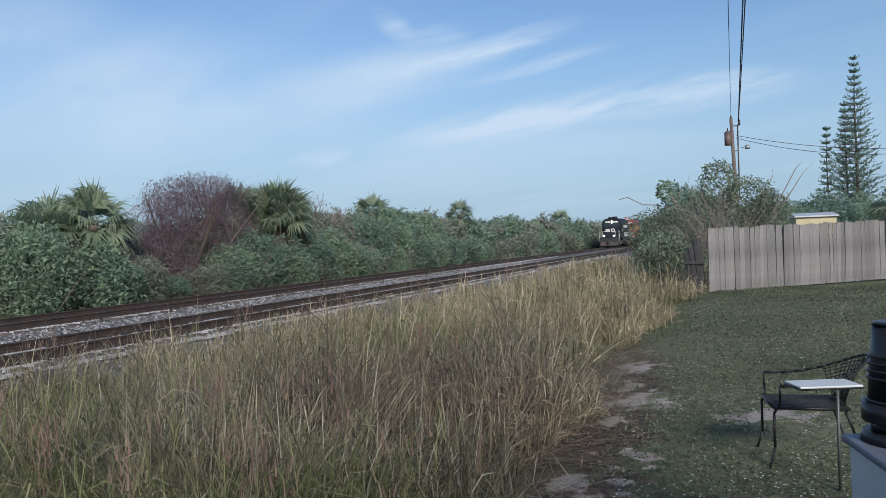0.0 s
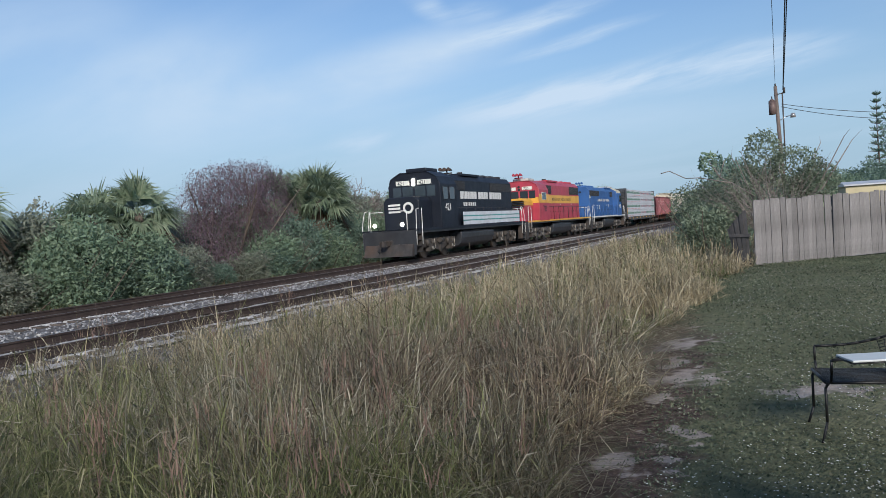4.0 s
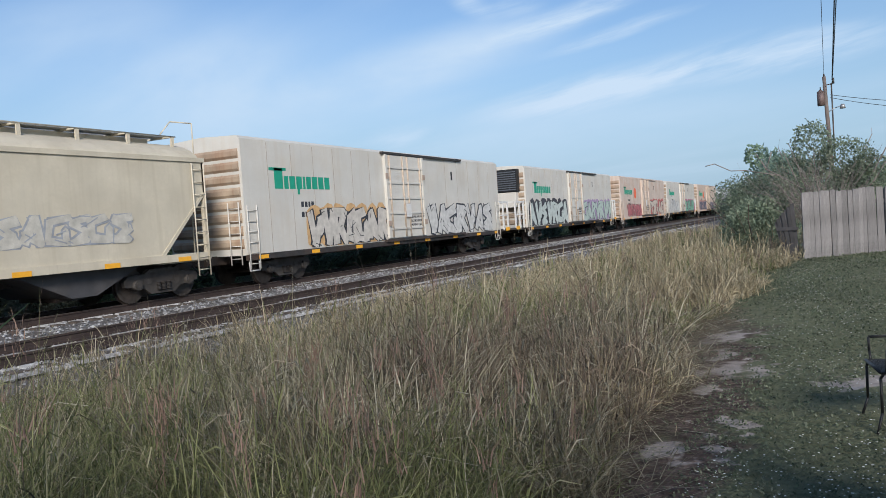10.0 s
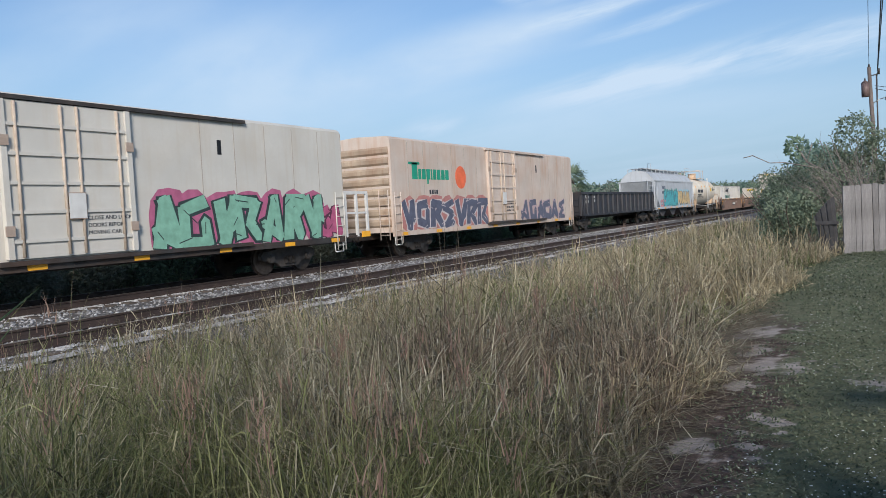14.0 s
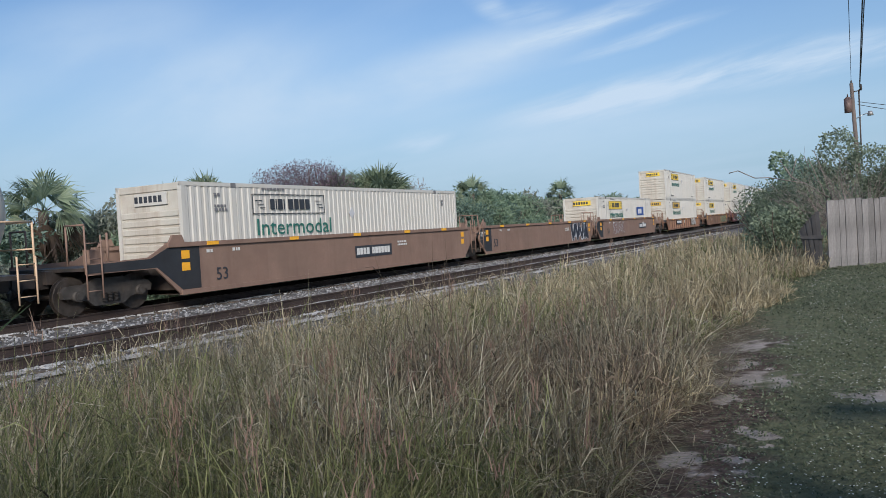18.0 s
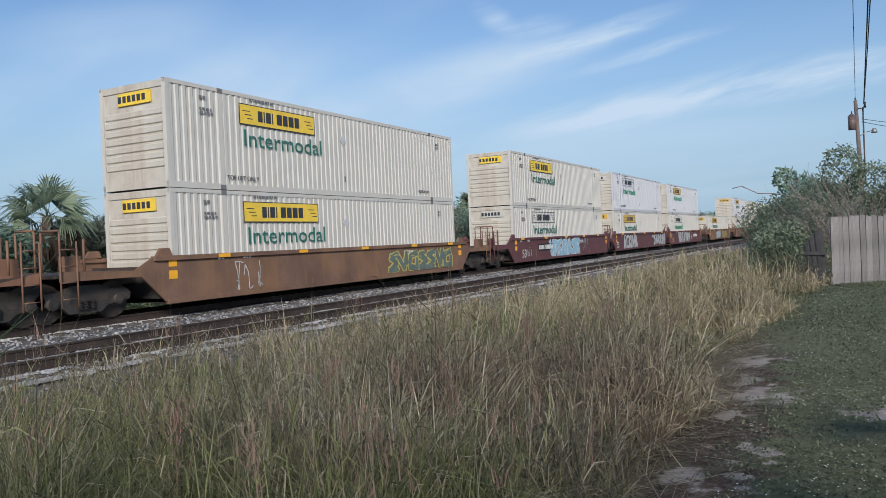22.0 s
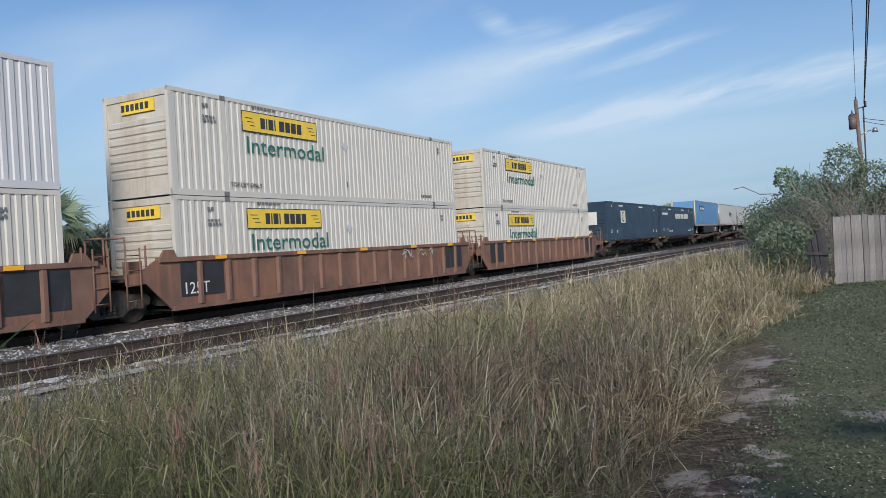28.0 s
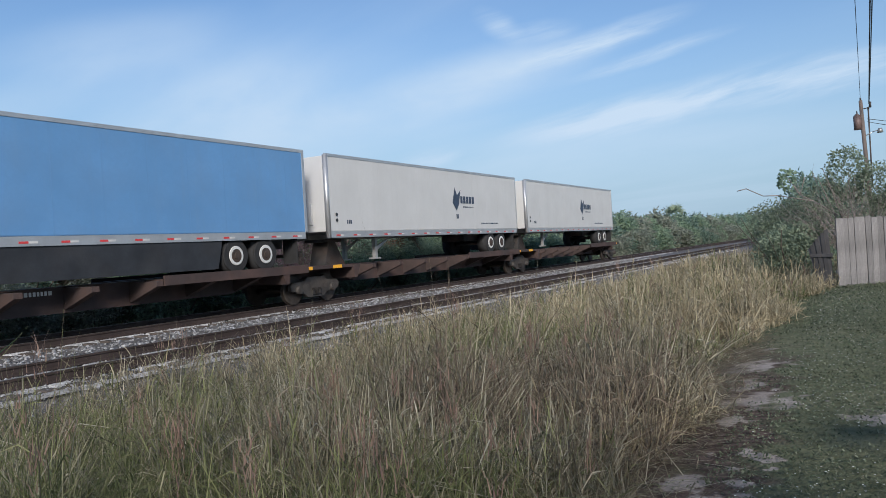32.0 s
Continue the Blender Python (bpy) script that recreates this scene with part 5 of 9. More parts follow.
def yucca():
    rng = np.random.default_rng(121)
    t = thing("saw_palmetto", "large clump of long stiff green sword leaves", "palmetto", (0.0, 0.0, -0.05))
    m = leaf_mat("sword_leaf", [(0.05, 0.11, 0.062), (0.10, 0.19, 0.085), (0.19, 0.28, 0.125), (0.075, 0.15, 0.08), (0.27, 0.33, 0.16), (0.06, 0.125, 0.075), (0.15, 0.235, 0.105)], 0.36, 0.6)
    shapes = []
    for i in range(14):
        vs, fs = [], []
        w0, drop, rows = rng.uniform(0.015, 0.027), (0.0, 0.04, 0.1, 0.18, 0.02, 0.3, 0.06)[i % 7], 7
        for k in range(rows + 1):
            u = k / rows
            w = w0 * min(1.0, 0.55 + 1.6 * u) * (1 - u ** 1.8) + 0.0007
            z = -drop * u * u
            vs += [(u, -w, z), (u, 0, z - w * 0.35), (u, w, z)]
        for k in range(rows):
            q = 3 * k
            fs += [(q, q + 1, q + 4, q + 3), (q + 1, q + 2, q + 5, q + 4)]
        shapes.append(soup("sword_leaf", vs, fs, m))
    count = 0
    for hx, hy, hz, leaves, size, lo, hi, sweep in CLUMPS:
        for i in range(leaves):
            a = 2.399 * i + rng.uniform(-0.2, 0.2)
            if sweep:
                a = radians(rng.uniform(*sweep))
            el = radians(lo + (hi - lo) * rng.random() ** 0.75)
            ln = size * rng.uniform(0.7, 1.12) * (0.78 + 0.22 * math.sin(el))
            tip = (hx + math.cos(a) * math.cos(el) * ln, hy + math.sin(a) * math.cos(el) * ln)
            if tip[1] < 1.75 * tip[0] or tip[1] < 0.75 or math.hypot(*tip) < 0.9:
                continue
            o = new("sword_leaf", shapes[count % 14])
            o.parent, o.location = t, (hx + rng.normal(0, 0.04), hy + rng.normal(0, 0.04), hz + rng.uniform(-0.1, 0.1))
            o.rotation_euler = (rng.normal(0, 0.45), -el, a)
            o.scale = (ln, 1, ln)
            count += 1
    for hx, hy, hz, *rest in CLUMPS[:5]:
        part("stem", MB().cyl((hx, hy, -0.3), (hx, hy, hz), 0.08, 0.06, 10), M_BARK, t)


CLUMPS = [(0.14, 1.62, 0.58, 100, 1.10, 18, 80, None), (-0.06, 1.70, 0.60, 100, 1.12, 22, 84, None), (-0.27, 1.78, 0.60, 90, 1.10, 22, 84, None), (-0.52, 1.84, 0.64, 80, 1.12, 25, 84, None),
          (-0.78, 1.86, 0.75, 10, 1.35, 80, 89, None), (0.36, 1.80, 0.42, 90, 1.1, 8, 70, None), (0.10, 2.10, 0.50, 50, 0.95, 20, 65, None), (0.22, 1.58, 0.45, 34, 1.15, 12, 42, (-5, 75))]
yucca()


# ---- train ----
ROLLING = []      # (thing, place along the line at the clip's start, height)
M_WHITE = mat("white_paint", (0.62, 0.62, 0.60), 0.5, var=0.12, scale=3.0)
M_YELLOW = mat("yellow_paint", (0.75, 0.50, 0.05), 0.5, var=0.15, scale=3.0)
M_REFLECT = mat("reflector_yellow", (0.85, 0.42, 0.03), 0.4, var=0.15, scale=4.0)
M_BLACK = mat("black_paint", (0.034, 0.037, 0.043), 0.45, var=0.3, scale=2.0, dirt=(0.06, 0.05, 0.042), dirt_amt=0.25, spec=0.3)
M_GLASS = glass_mat()
M_RUBBER = mat("tyre_rubber", (0.022, 0.022, 0.023), 0.85, var=0.3, scale=6.0)
M_GRILLE = mat("grille_dark", (0.018, 0.02, 0.023), 0.6, 0.3, var=0.3, scale=5.0)
M_LETTER = mat("letter_dark", (0.035, 0.04, 0.05), 0.6, var=0.2)
M_LAMP = mat("headlight", (1.0, 0.88, 0.62), 0.3, emit=22.0)
M_BOARD = mat("number_board", (0.66, 0.66, 0.60), 0.4, emit=0.08)
TRUCK_GREY = mat("truck_grey", (0.068, 0.065, 0.064), 0.7, 0.2, var=0.45, scale=4.0, dirt=(0.12, 0.09, 0.072), dirt_amt=0.5, bump=0.3)
TRUCK_DARK = mat("truck_dark", (0.064, 0.058, 0.053), 0.7, 0.2, var=0.45, scale=4.0, dirt=(0.11, 0.075, 0.05), dirt_amt=0.5, bump=0.3)


def rolling(name, label, category, s, z=0.0, group=""):
    t = thing(name, label, category, (s, Y_FAR, ZR + z), group=group)
    ROLLING.append((t, s, z))
    return t


def wheel_mb(r):
    def make():
        b = MB()
        b.cyl((0, -0.065, 0), (0, 0.045, 0), r, r, 26)
        b.cyl((0, 0.045, 0), (0, 0.07, 0), r + 0.025, r + 0.02, 26)
        b.cyl((0, -0.075, 0), (0, -0.05, 0), r * 0.80, r * 0.80, 22)
        b.cyl((0, -0.10, 0), (0, -0.05, 0), 0.14, 0.16, 14)
        return b
    return make


def truck(parent, x, m=None):
    """A two-axle freight truck."""
    m = m or TRUCK_DARK
    t = part("truck", lambda: MB().box(-0.2, 0.2, -1.05, 1.05, 0.50, 0.80).cyl((0, 0, 0.80), (0, 0, 0.92), 0.22, 0.20, 14), m, parent, loc=(x, 0, 0), key="bolster" + m.name)

    def frame_mb():
        b = MB()
        out = [(-1.28, 0.60), (-1.15, 0.72), (-0.62, 0.74), (-0.42, 0.86), (0.42, 0.86), (0.62, 0.74), (1.15, 0.72), (1.28, 0.60), (1.24, 0.44), (1.02, 0.42), (0.60, 0.34), (0.42, 0.20), (-0.42, 0.20), (-0.60, 0.34), (-1.02, 0.42), (-1.24, 0.44)]
        b.prism(out, -0.07, 0.07, "y")
        for sx in (-0.89, 0.89):
            b.cyl((sx, -0.17, 0.47), (sx, 0.05, 0.47), 0.13, 0.13, 14)
            b.cyl((sx, -0.19, 0.47), (sx, -0.17, 0.47), 0.09, 0.09, 10)
        for sx in (-0.52, 0.52):
            b.box(sx - 0.13, sx + 0.13, -0.085, -0.065, 0.46, 0.62)
        return b

    def spring_mb():
        b = MB()
        n, vs = 8, []
        for k in range(13):
            r = 0.072 if k % 2 else 0.052
            vs += [(r * math.cos(q * math.pi / 4), -0.09 + r * math.sin(q * math.pi / 4), 0.28 + 0.0185 * k) for q in range(n)]
        return b.add(vs, [(k * n + q, k * n + (q + 1) % n, (k + 1) * n + (q + 1) % n, (k + 1) * n + q) for k in range(12) for q in range(n)])

    for s, rz in ((-1, 0), (1, math.pi)):
        part("side_frame", frame_mb, m, t, loc=(0, s * 1.0, 0), rot=(0, 0, rz), key="sf" + m.name)
        for sx in (-0.17, 0.0, 0.17):
            part("spring", spring_mb, M_STEEL, t, loc=(sx, s * 1.0, 0), rot=(0, 0, rz), key="spring")
    for sx in (-0.89, 0.89):
        part("axle", lambda: MB().cyl((0, -0.95, 0.46), (0, 0.95, 0.46), 0.075, n=10), M_WHEEL, t, loc=(sx, 0, 0), key="axle")
        for s, rz in ((-1, 0), (1, math.pi)):
            part("wheel", wheel_mb(0.46), M_WHEEL, t, loc=(sx, s * 0.78, 0.46), rot=(0, 0, rz), key="wheel46")
    return t


def loco_truck(parent, x, axles, spacing, m):
    half = spacing * (axles - 1) / 2
    key = "%d%s" % (axles, m.name)
    t = part("truck", lambda: MB().box(-half - 0.3, half + 0.3, -0.7, 0.7, 0.55, 0.85), m, parent, loc=(x, 0, 0), key="lt" + key)

    def frame_mb():
        b = MB()
        out = [(-half - 0.85, 0.78), (-half - 0.6, 0.98), (half + 0.6, 0.98), (half + 0.85, 0.78), (half + 0.75, 0.55)]
        xs = [half - spacing * k for k in range(axles)]
        for i, ax in enumerate(xs):
            out += [(ax + 0.30, 0.55), (ax + 0.26, 0.70), (ax - 0.26, 0.70), (ax - 0.30, 0.55)]
            if i < axles - 1:
                c = ax - spacing / 2
                out += [(c + 0.25, 0.36), (c - 0.25, 0.36)]
        out.append((-half - 0.75, 0.55))
        b.prism(out, -0.08, 0.08, "y")
        for ax in xs:
            b.box(ax - 0.2, ax + 0.2, -0.20, 0.04, 0.34, 0.72)
            b.cyl((ax, -0.26, 0.51), (ax, -0.18, 0.51), 0.15, 0.13, 14)
            for k in (-0.33, 0.33):
                b.cyl((ax + k, -0.14, 0.62), (ax + k, -0.14, 0.92), 0.085, 0.085, 10)
        for k in range(axles - 1):
            c = half - spacing * (k + 0.5)
            b.cyl((c - 0.28, -0.22, 0.84), (c + 0.1, -0.22, 0.84), 0.12, 0.12, 12)
            b.box(c - 0.05, c + 0.05, -0.16, -0.08, 0.25, 0.7)
        return b

    def light_mb():
        b = MB()
        for k in range(axles):
            ax = half - spacing * k
            b.cyl((ax, -0.285, 0.51), (ax, -0.262, 0.51), 0.085, 0.07, 12)
            b.tube([(ax + 0.34, -0.24, 0.95), (ax + 0.34, -0.26, 0.5), (ax + 0.2, -0.26, 0.42)], 0.018, 5)
        return b

    for s, rz in ((-1, 0), (1, math.pi)):
        part("side_frame", frame_mb, m, t, loc=(0, s * 1.05, 0), rot=(0, 0, rz), key="lsf" + key)
        part("sand_pipe", light_mb, mat("pipe_pale", (0.36, 0.33, 0.28), 0.6, 0.2, var=0.4, scale=6), t, loc=(0, s * 1.05, 0), rot=(0, 0, rz), key="lsp" + key)
    for k in range(axles):
        ax = half - spacing * k
        part("axle", lambda: MB().cyl((0, -0.95, 0.51), (0, 0.95, 0.51), 0.09, n=10), M_WHEEL, t, loc=(ax, 0, 0), key="axle51")
        for s, rz in ((-1, 0), (1, math.pi)):
            part("wheel", wheel_mb(0.51), M_WHEEL, t, loc=(ax, s * 0.78, 0.51), rot=(0, 0, rz), key="wheel51")
    return t


def coupler(parent, x, d):
    def mk():
        b = MB()
        b.box(0, 0.5, -0.09, 0.09, 0.76, 0.94)
        b.prism([(0.45, -0.13), (0.72, -0.17), (0.80, -0.02), (0.70, 0.03), (0.72, 0.16), (0.45, 0.13)], 0.72, 0.99, "z")
        b.box(-0.15, 0.05, -0.2, 0.2, 0.68, 1.02)
        return b
    part("coupler", mk, M_STEEL, parent, loc=(x, 0, 0), key="coupler", rot=(0, 0, 0 if d > 0 else math.pi))
    part("air_hose", lambda: MB().tube([(0, -0.35, 0.80), (0.25, -0.36, 0.55), (0.5, -0.33, 0.45), (0.7, -0.3, 0.55)], 0.025, 6), M_RUBBER, parent, loc=(x, 0, 0), key="hose", rot=(0, 0, 0 if d > 0 else math.pi))


def ladder(parent, x, y, z0, z1, w, m, axis="x"):
    b = MB()
    n = max(2, int((z1 - z0) / 0.32))
    a, c = ((-w / 2, 0), (w / 2, 0)) if axis == "x" else ((0, -w / 2), (0, w / 2))
    for p in (a, c):
        b.cyl((p[0], p[1], 0), (p[0], p[1], z1 - z0), 0.022, n=6)
    for k in range(n):
        z = (k + 0.5) * (z1 - z0) / n
        b.cyl((a[0], a[1], z), (c[0], c[1], z), 0.014, n=5)
    return part("ladder", b, m, parent, loc=(x, y, z0))


def reflectors(parent, y, z, xs, w=0.45, h=0.12):
    for x in xs:
        part("reflector", lambda: MB().box(-w / 2, w / 2, -0.006, 0, 0, h), M_REFLECT, parent, loc=(x, y, z), key=("refl", w, h))


def graffiti(parent, x, y, z, w, h, fill, line, seed, n=6, accent=None):
    """Sprayed wild shapes: thick crossing strokes with an outline under them."""
    rng = np.random.default_rng(seed)
    mats = [mat("spray_%d%d%d" % tuple(int(c * 99) for c in k), k, 0.65, var=0.25, scale=4.0) for k in ([line, fill] + ([accent] if accent else []))]
    b = MB()
    step = w / n
    lift = [0]

    def stroke(p, q, r0, r1, off, mi):
        d = (q - p)
        if d.length < 0.02:
            return
        nn = Vector((-d.y, d.x)).normalized()
        e = d.normalized()
        pts = [p - nn * r0 - e * r0 * 0.4, q - nn * r1 + e * r1 * 0.3, q + e * r1 * 1.1, q + nn * r1 + e * r1 * 0.2, p + nn * r0 - e * r0 * 0.6]
        lift[0] += 1
        o = off - 0.00008 * lift[0]
        pts = [Vector((min(max(k.x, -0.05), w + 0.05), min(max(k.y, 0.0), h))) for k in pts]
        b.add([(k.x, o, k.y) for k in pts], [tuple(range(5))], mi)

    for i in range(n):
        cx = (i + 0.5) * step
        t = min(0.145 * h, 0.29 * step) * rng.uniform(0.8, 1.2)
        top, bot = h * rng.uniform(0.82, 0.95), h * rng.uniform(0.06, 0.16)
        lx, rx = cx - step * rng.uniform(0.28, 0.42), cx + step * rng.uniform(0.28, 0.42)
        sl = rng.uniform(-0.15, 0.15) * step
        kinds = ([(lx, bot), (lx + sl, top), (rx + sl, top * 0.9), (cx, h * 0.5), (rx, bot)], [(rx + sl, top), (lx + sl, top * 0.85), (lx, bot * 1.4), (rx, bot), (rx, h * 0.5)], [(lx + sl, top), (cx, bot), (rx + sl, top), (rx, h * 0.4)], [(lx, bot), (cx + sl, top), (rx, bot), (lx, h * 0.42)], [(rx + sl, top), (lx, top * 0.8), (rx, h * 0.45), (lx, bot), (rx, bot * 1.3)])
        pts = [Vector(p) + Vector((rng.normal(0, 0.05) * step, rng.normal(0, 0.04) * h)) for p in kinds[int(rng.integers(0, 5))]]
        pts = [Vector((k.x, min(max(k.y, t * 0.7), h - t * 0.7))) for k in pts]
        base = -0.002 - 0.0012 * i
        if accent:
            ring = []
            for k in range(13):
                a = 2 * math.pi * k / 13
                q = rng.uniform(0.85, 1.15)
                ring.append((min(max(cx + math.cos(a) * step * 0.75 * q, -0.1), w + 0.1), -0.0005 - 0.0001 * i, min(max(h * 0.52 + math.sin(a) * h * 0.62 * q, 0.0), h * 1.12)))
            b.add(ring, [tuple(range(13))], 2)
        g = 0.052 * (h + 0.3)
        for p, q in zip(pts, pts[1:]):
            stroke(p, q, t + g, t * 0.8 + g, base, 0)
        mi = 1
        for p, q in zip(pts, pts[1:]):
            stroke(p, q, t, t * 0.8, base - 0.006, mi)
        for k in range(2):
            p = pts[int(rng.integers(0, len(pts)))]
            q = p + Vector((rng.uniform(-0.5, 0.5) * step, rng.uniform(-0.25, 0.25) * h))
            stroke(p, Vector((q.x, min(max(q.y, 0.05), h - 0.05))), 0.014, 0.014, base - 0.012, 0)
    return part("graffiti", b, mats, parent, "sprayed graffiti", loc=(x, y, z))


def scribble(parent, x, y, z, w, h, col, seed, n=5):
    rng = np.random.default_rng(seed)
    b = MB()
    for i in range(n):
        p = Vector((rng.uniform(0, w * 0.2) + w * i / n * 0.9, -0.004, rng.uniform(0.2, 0.8) * h))
        for k in range(7):
            q = Vector((min(w, max(0, p.x + rng.uniform(-0.12, 0.2) * w / n * 2)), -0.004, min(h, max(0, p.z + rng.normal(0, 0.4) * h))))
            d = q - p
            if d.length > 0.02:
                nn = Vector((-d.z, 0, d.x)).normalized() * 0.014
                b.add([tuple(p - nn), tuple(q - nn), tuple(q + nn), tuple(p + nn)], [(0, 1, 2, 3)])
            p = q
    return part("graffiti_tag", b, mat("spray_%d%d%d" % tuple(int(c * 99) for c in col), col, 0.65, var=0.25, scale=4.0), parent, "scrawled spray-paint tag", loc=(x, y, z))


def plates(parent, items, y=-1.5, m=None, name="stencil"):
    """Small unreadable stencils as rows of bars."""
    for x, z, w, h, rows in items:
        b = MB()
        for k in range(rows):
            xx = 0.0
            rr = random.Random(int(x * 97 + z * 31) + k)
            while xx < w - 0.04:
                d = min(rr.uniform(0.05, 0.14), w - xx)
                b.box(xx, xx + d, -0.004, 0, -k * h * 1.6, -k * h * 1.6 + h)
                xx += d + 0.035
        part(name, b, m or M_WHITE, parent, loc=(x, y, z))


# -- locomotives --
def locomotive(name, label, s, half, cab_dir, axles, c, marks):
    """c: colours by part; the cab end lies at cab_dir times half."""
    t = rolling(name, label, "locomotive", s, group="locomotives at the head of the train")
    D = cab_dir

    def bx(b, x0, x1, y0, y1, z0, z1, m=0):
        return b.box(D * x0, D * x1, y0, y1, z0, z1, m)

    body = MB()
    bx(body, -half, half, -1.45, 1.45, 1.30, 1.46)
    bx(body, -half + 0.4, half - 0.4, -0.55, 0.55, 0.85, 1.30)
    part("underframe", body, M_BLACK, t)
    for sy in (-1, 1):
        part("side_sill", MB().box(-half, half, sy * 1.455, sy * 1.49, 1.40, 1.52), c["sill"], t)
    x_nose, x_cab, x_hood, x_end = c["x"]
    hood = MB()
    top = c.get("top", 4.38)
    g0, g1 = c.get("grille_z", (3.50, 4.02))
    prof = [(-0.98, 1.46), (0.98, 1.46), (0.98, top - 0.33), (0.72, top), (-0.72, top), (-0.98, top - 0.33)]
    hood.prism(prof, D * x_hood, D * x_end, "x")
    bevel(part("hood", hood, c["hood"], t), 0.03)
    if "band" in c:
        for sy in (-1, 1):
            part("stripe", MB().box(D * (x_hood - 0.02), D * (x_end + 0.004), sy * 0.981, sy * 0.986, 2.78, 3.42), c["band"], t, "yellow side band")
    cab = MB()
    cz = 4.42
    cab.prism([(-1.50, 1.46), (1.50, 1.46), (1.50, 3.75), (1.30, 4.12), (0.75, cz), (-0.75, cz), (-1.30, 4.12), (-1.50, 3.75)], D * x_cab, D * x_hood, "x")
    bevel(part("cab", cab, c["cab"], t), 0.03)
    if "band" in c:
        for sy in (-1, 1):
            part("stripe", MB().box(D * (x_cab + 0.05), D * (x_hood - 0.02), sy * 1.503, sy * 1.507, 2.78, 3.42), c["band"], t, "yellow side band")
        part("stripe", MB().box(D * (x_cab + 0.006) if D > 0 else D * x_cab - 0.006, D * x_cab + (0.006 if D > 0 else 0), -1.45, 1.45, 2.78, 3.20), c["band"], t, "yellow front band")
    part("cab_roof", MB().prism([(-1.42, 3.90), (-1.32, 4.15), (-0.77, cz + 0.03), (0.77, cz + 0.03), (1.32, 4.15), (1.42, 3.90), (1.30, 4.11), (0.75, cz + 0.002), (-0.75, cz + 0.002), (-1.30, 4.11)], D * (x_cab + 0.05), D * (x_hood + 0.25), "x"), c["roof"], t)
    # air conditioner on the cab roof
    m = (x_cab + x_hood) / 2
    bevel(part("roof_unit", MB().box(D * (m - 0.75), D * (m + 0.75), -0.6, 0.6, cz + 0.03, cz + 0.24), mat("roof_grey", (0.45, 0.44, 0.42), 0.6, var=0.2) if marks != "lead" else NAVY, t), 0.06)
    nose = MB()
    nt = c.get("nt", 3.12)
    nose.prism([(-1.0, 1.46), (1.0, 1.46), (1.0, nt - 0.2), (0.8, nt), (-0.8, nt), (-1.0, nt - 0.2)], D * x_nose, D * x_cab, "x")
    bevel(part("nose", nose, c["nose"], t), 0.06)
    if "nose_top" in c:
        part("nose_stripe", MB().prism([(-1.006, 2.62), (-1.006, nt - 0.19), (-0.81, nt + 0.006), (0.81, nt + 0.006), (1.006, nt - 0.19), (1.006, 2.62)], D * (x_nose + 0.008), D * (x_cab - 0.05), "x"), c["nose_top"], t, "yellow nose band")
        for k in range(4):
            part("nose_bar", MB().box(D * (x_nose + 0.012), D * (x_nose + 0.9), -1.012, 1.012, 2.55 + 0.12 * k, 2.60 + 0.12 * k), M_BLACK, t)
    # windows
    for sy in (-1, 1):
        for a, b2 in c.get("windows", ((0.30, 0.95), (1.15, 1.85))):
            w0, w1 = c.get("window_z", (2.95, 3.60))
            w = part("window", MB().box(D * (x_cab - a), D * (x_cab - b2), sy * 1.502, sy * 1.512, w0, w1), M_GLASS, t)
            part("window_frame", MB().tube([(D * (x_cab - a), sy * 1.512, w0), (D * (x_cab - b2), sy * 1.512, w0), (D * (x_cab - b2), sy * 1.512, w1), (D * (x_cab - a), sy * 1.512, w1), (D * (x_cab - a), sy * 1.512, w0)], 0.02, 4), M_BLACK if "dark_frames" in c else M_WHITE, w)
    for sy in (-0.98, -0.36, 0.36, 0.98):
        wf = 0.60 if abs(sy) < 0.5 else 0.48
        part("windscreen", MB().box(D * x_cab, D * (x_cab + 0.012), sy - wf / 2, sy + wf / 2, 3.14, 3.70), M_GLASS, t)
    if D < 0:
        front = x_cab
        for sy in (-0.62, 0.62):
            part("number_board", MB().box(D * front, D * (front + 0.06), sy - 0.38, sy + 0.38, 3.78, 4.02), M_BOARD, t)
    # end headlights, number boards at the hood end
    e = D * x_end
    so = -D
    part("headlight", MB().cyl((e, -0.12, 3.9), (e + so * 0.05, -0.12, 3.9), 0.10, n=12).cyl((e, 0.12, 3.9), (e + so * 0.05, 0.12, 3.9), 0.10, n=12), M_GLASS, t)
    if D < 0:
        hx = D * x_cab
        lamp = part("headlight", MB().cyl((hx, 0, 3.82), (hx - 0.06, 0, 3.82), 0.09, n=12).cyl((hx, 0, 4.02), (hx - 0.06, 0, 4.02), 0.09, n=12), M_LAMP if marks == "lead" else M_GLASS, t)
        if marks == "lead":
            for sy in (-0.75, 0.75):
                part("ditch_light", MB().cyl((D * half, sy, 1.75), (D * half - 0.06, sy, 1.75), 0.09, n=12), M_LAMP, t)
    # grilles
    for sy in (-1, 1):
        for a, b2 in c["grilles"]:
            g = part("grille", MB().box(D * a, D * b2, sy * 0.985, sy * 1.0, g0, g1), M_GRILLE, t, "dark slatted air intake")
            sl = MB()
            x = min(a, b2)
            while x < max(a, b2) - 0.05:
                sl.box(D * x, D * (x + 0.05), sy * 1.0, sy * 1.018, g0 + 0.02, g1 - 0.02)
                x += 0.14
            part("slat_bank", sl, M_BLACK, g)
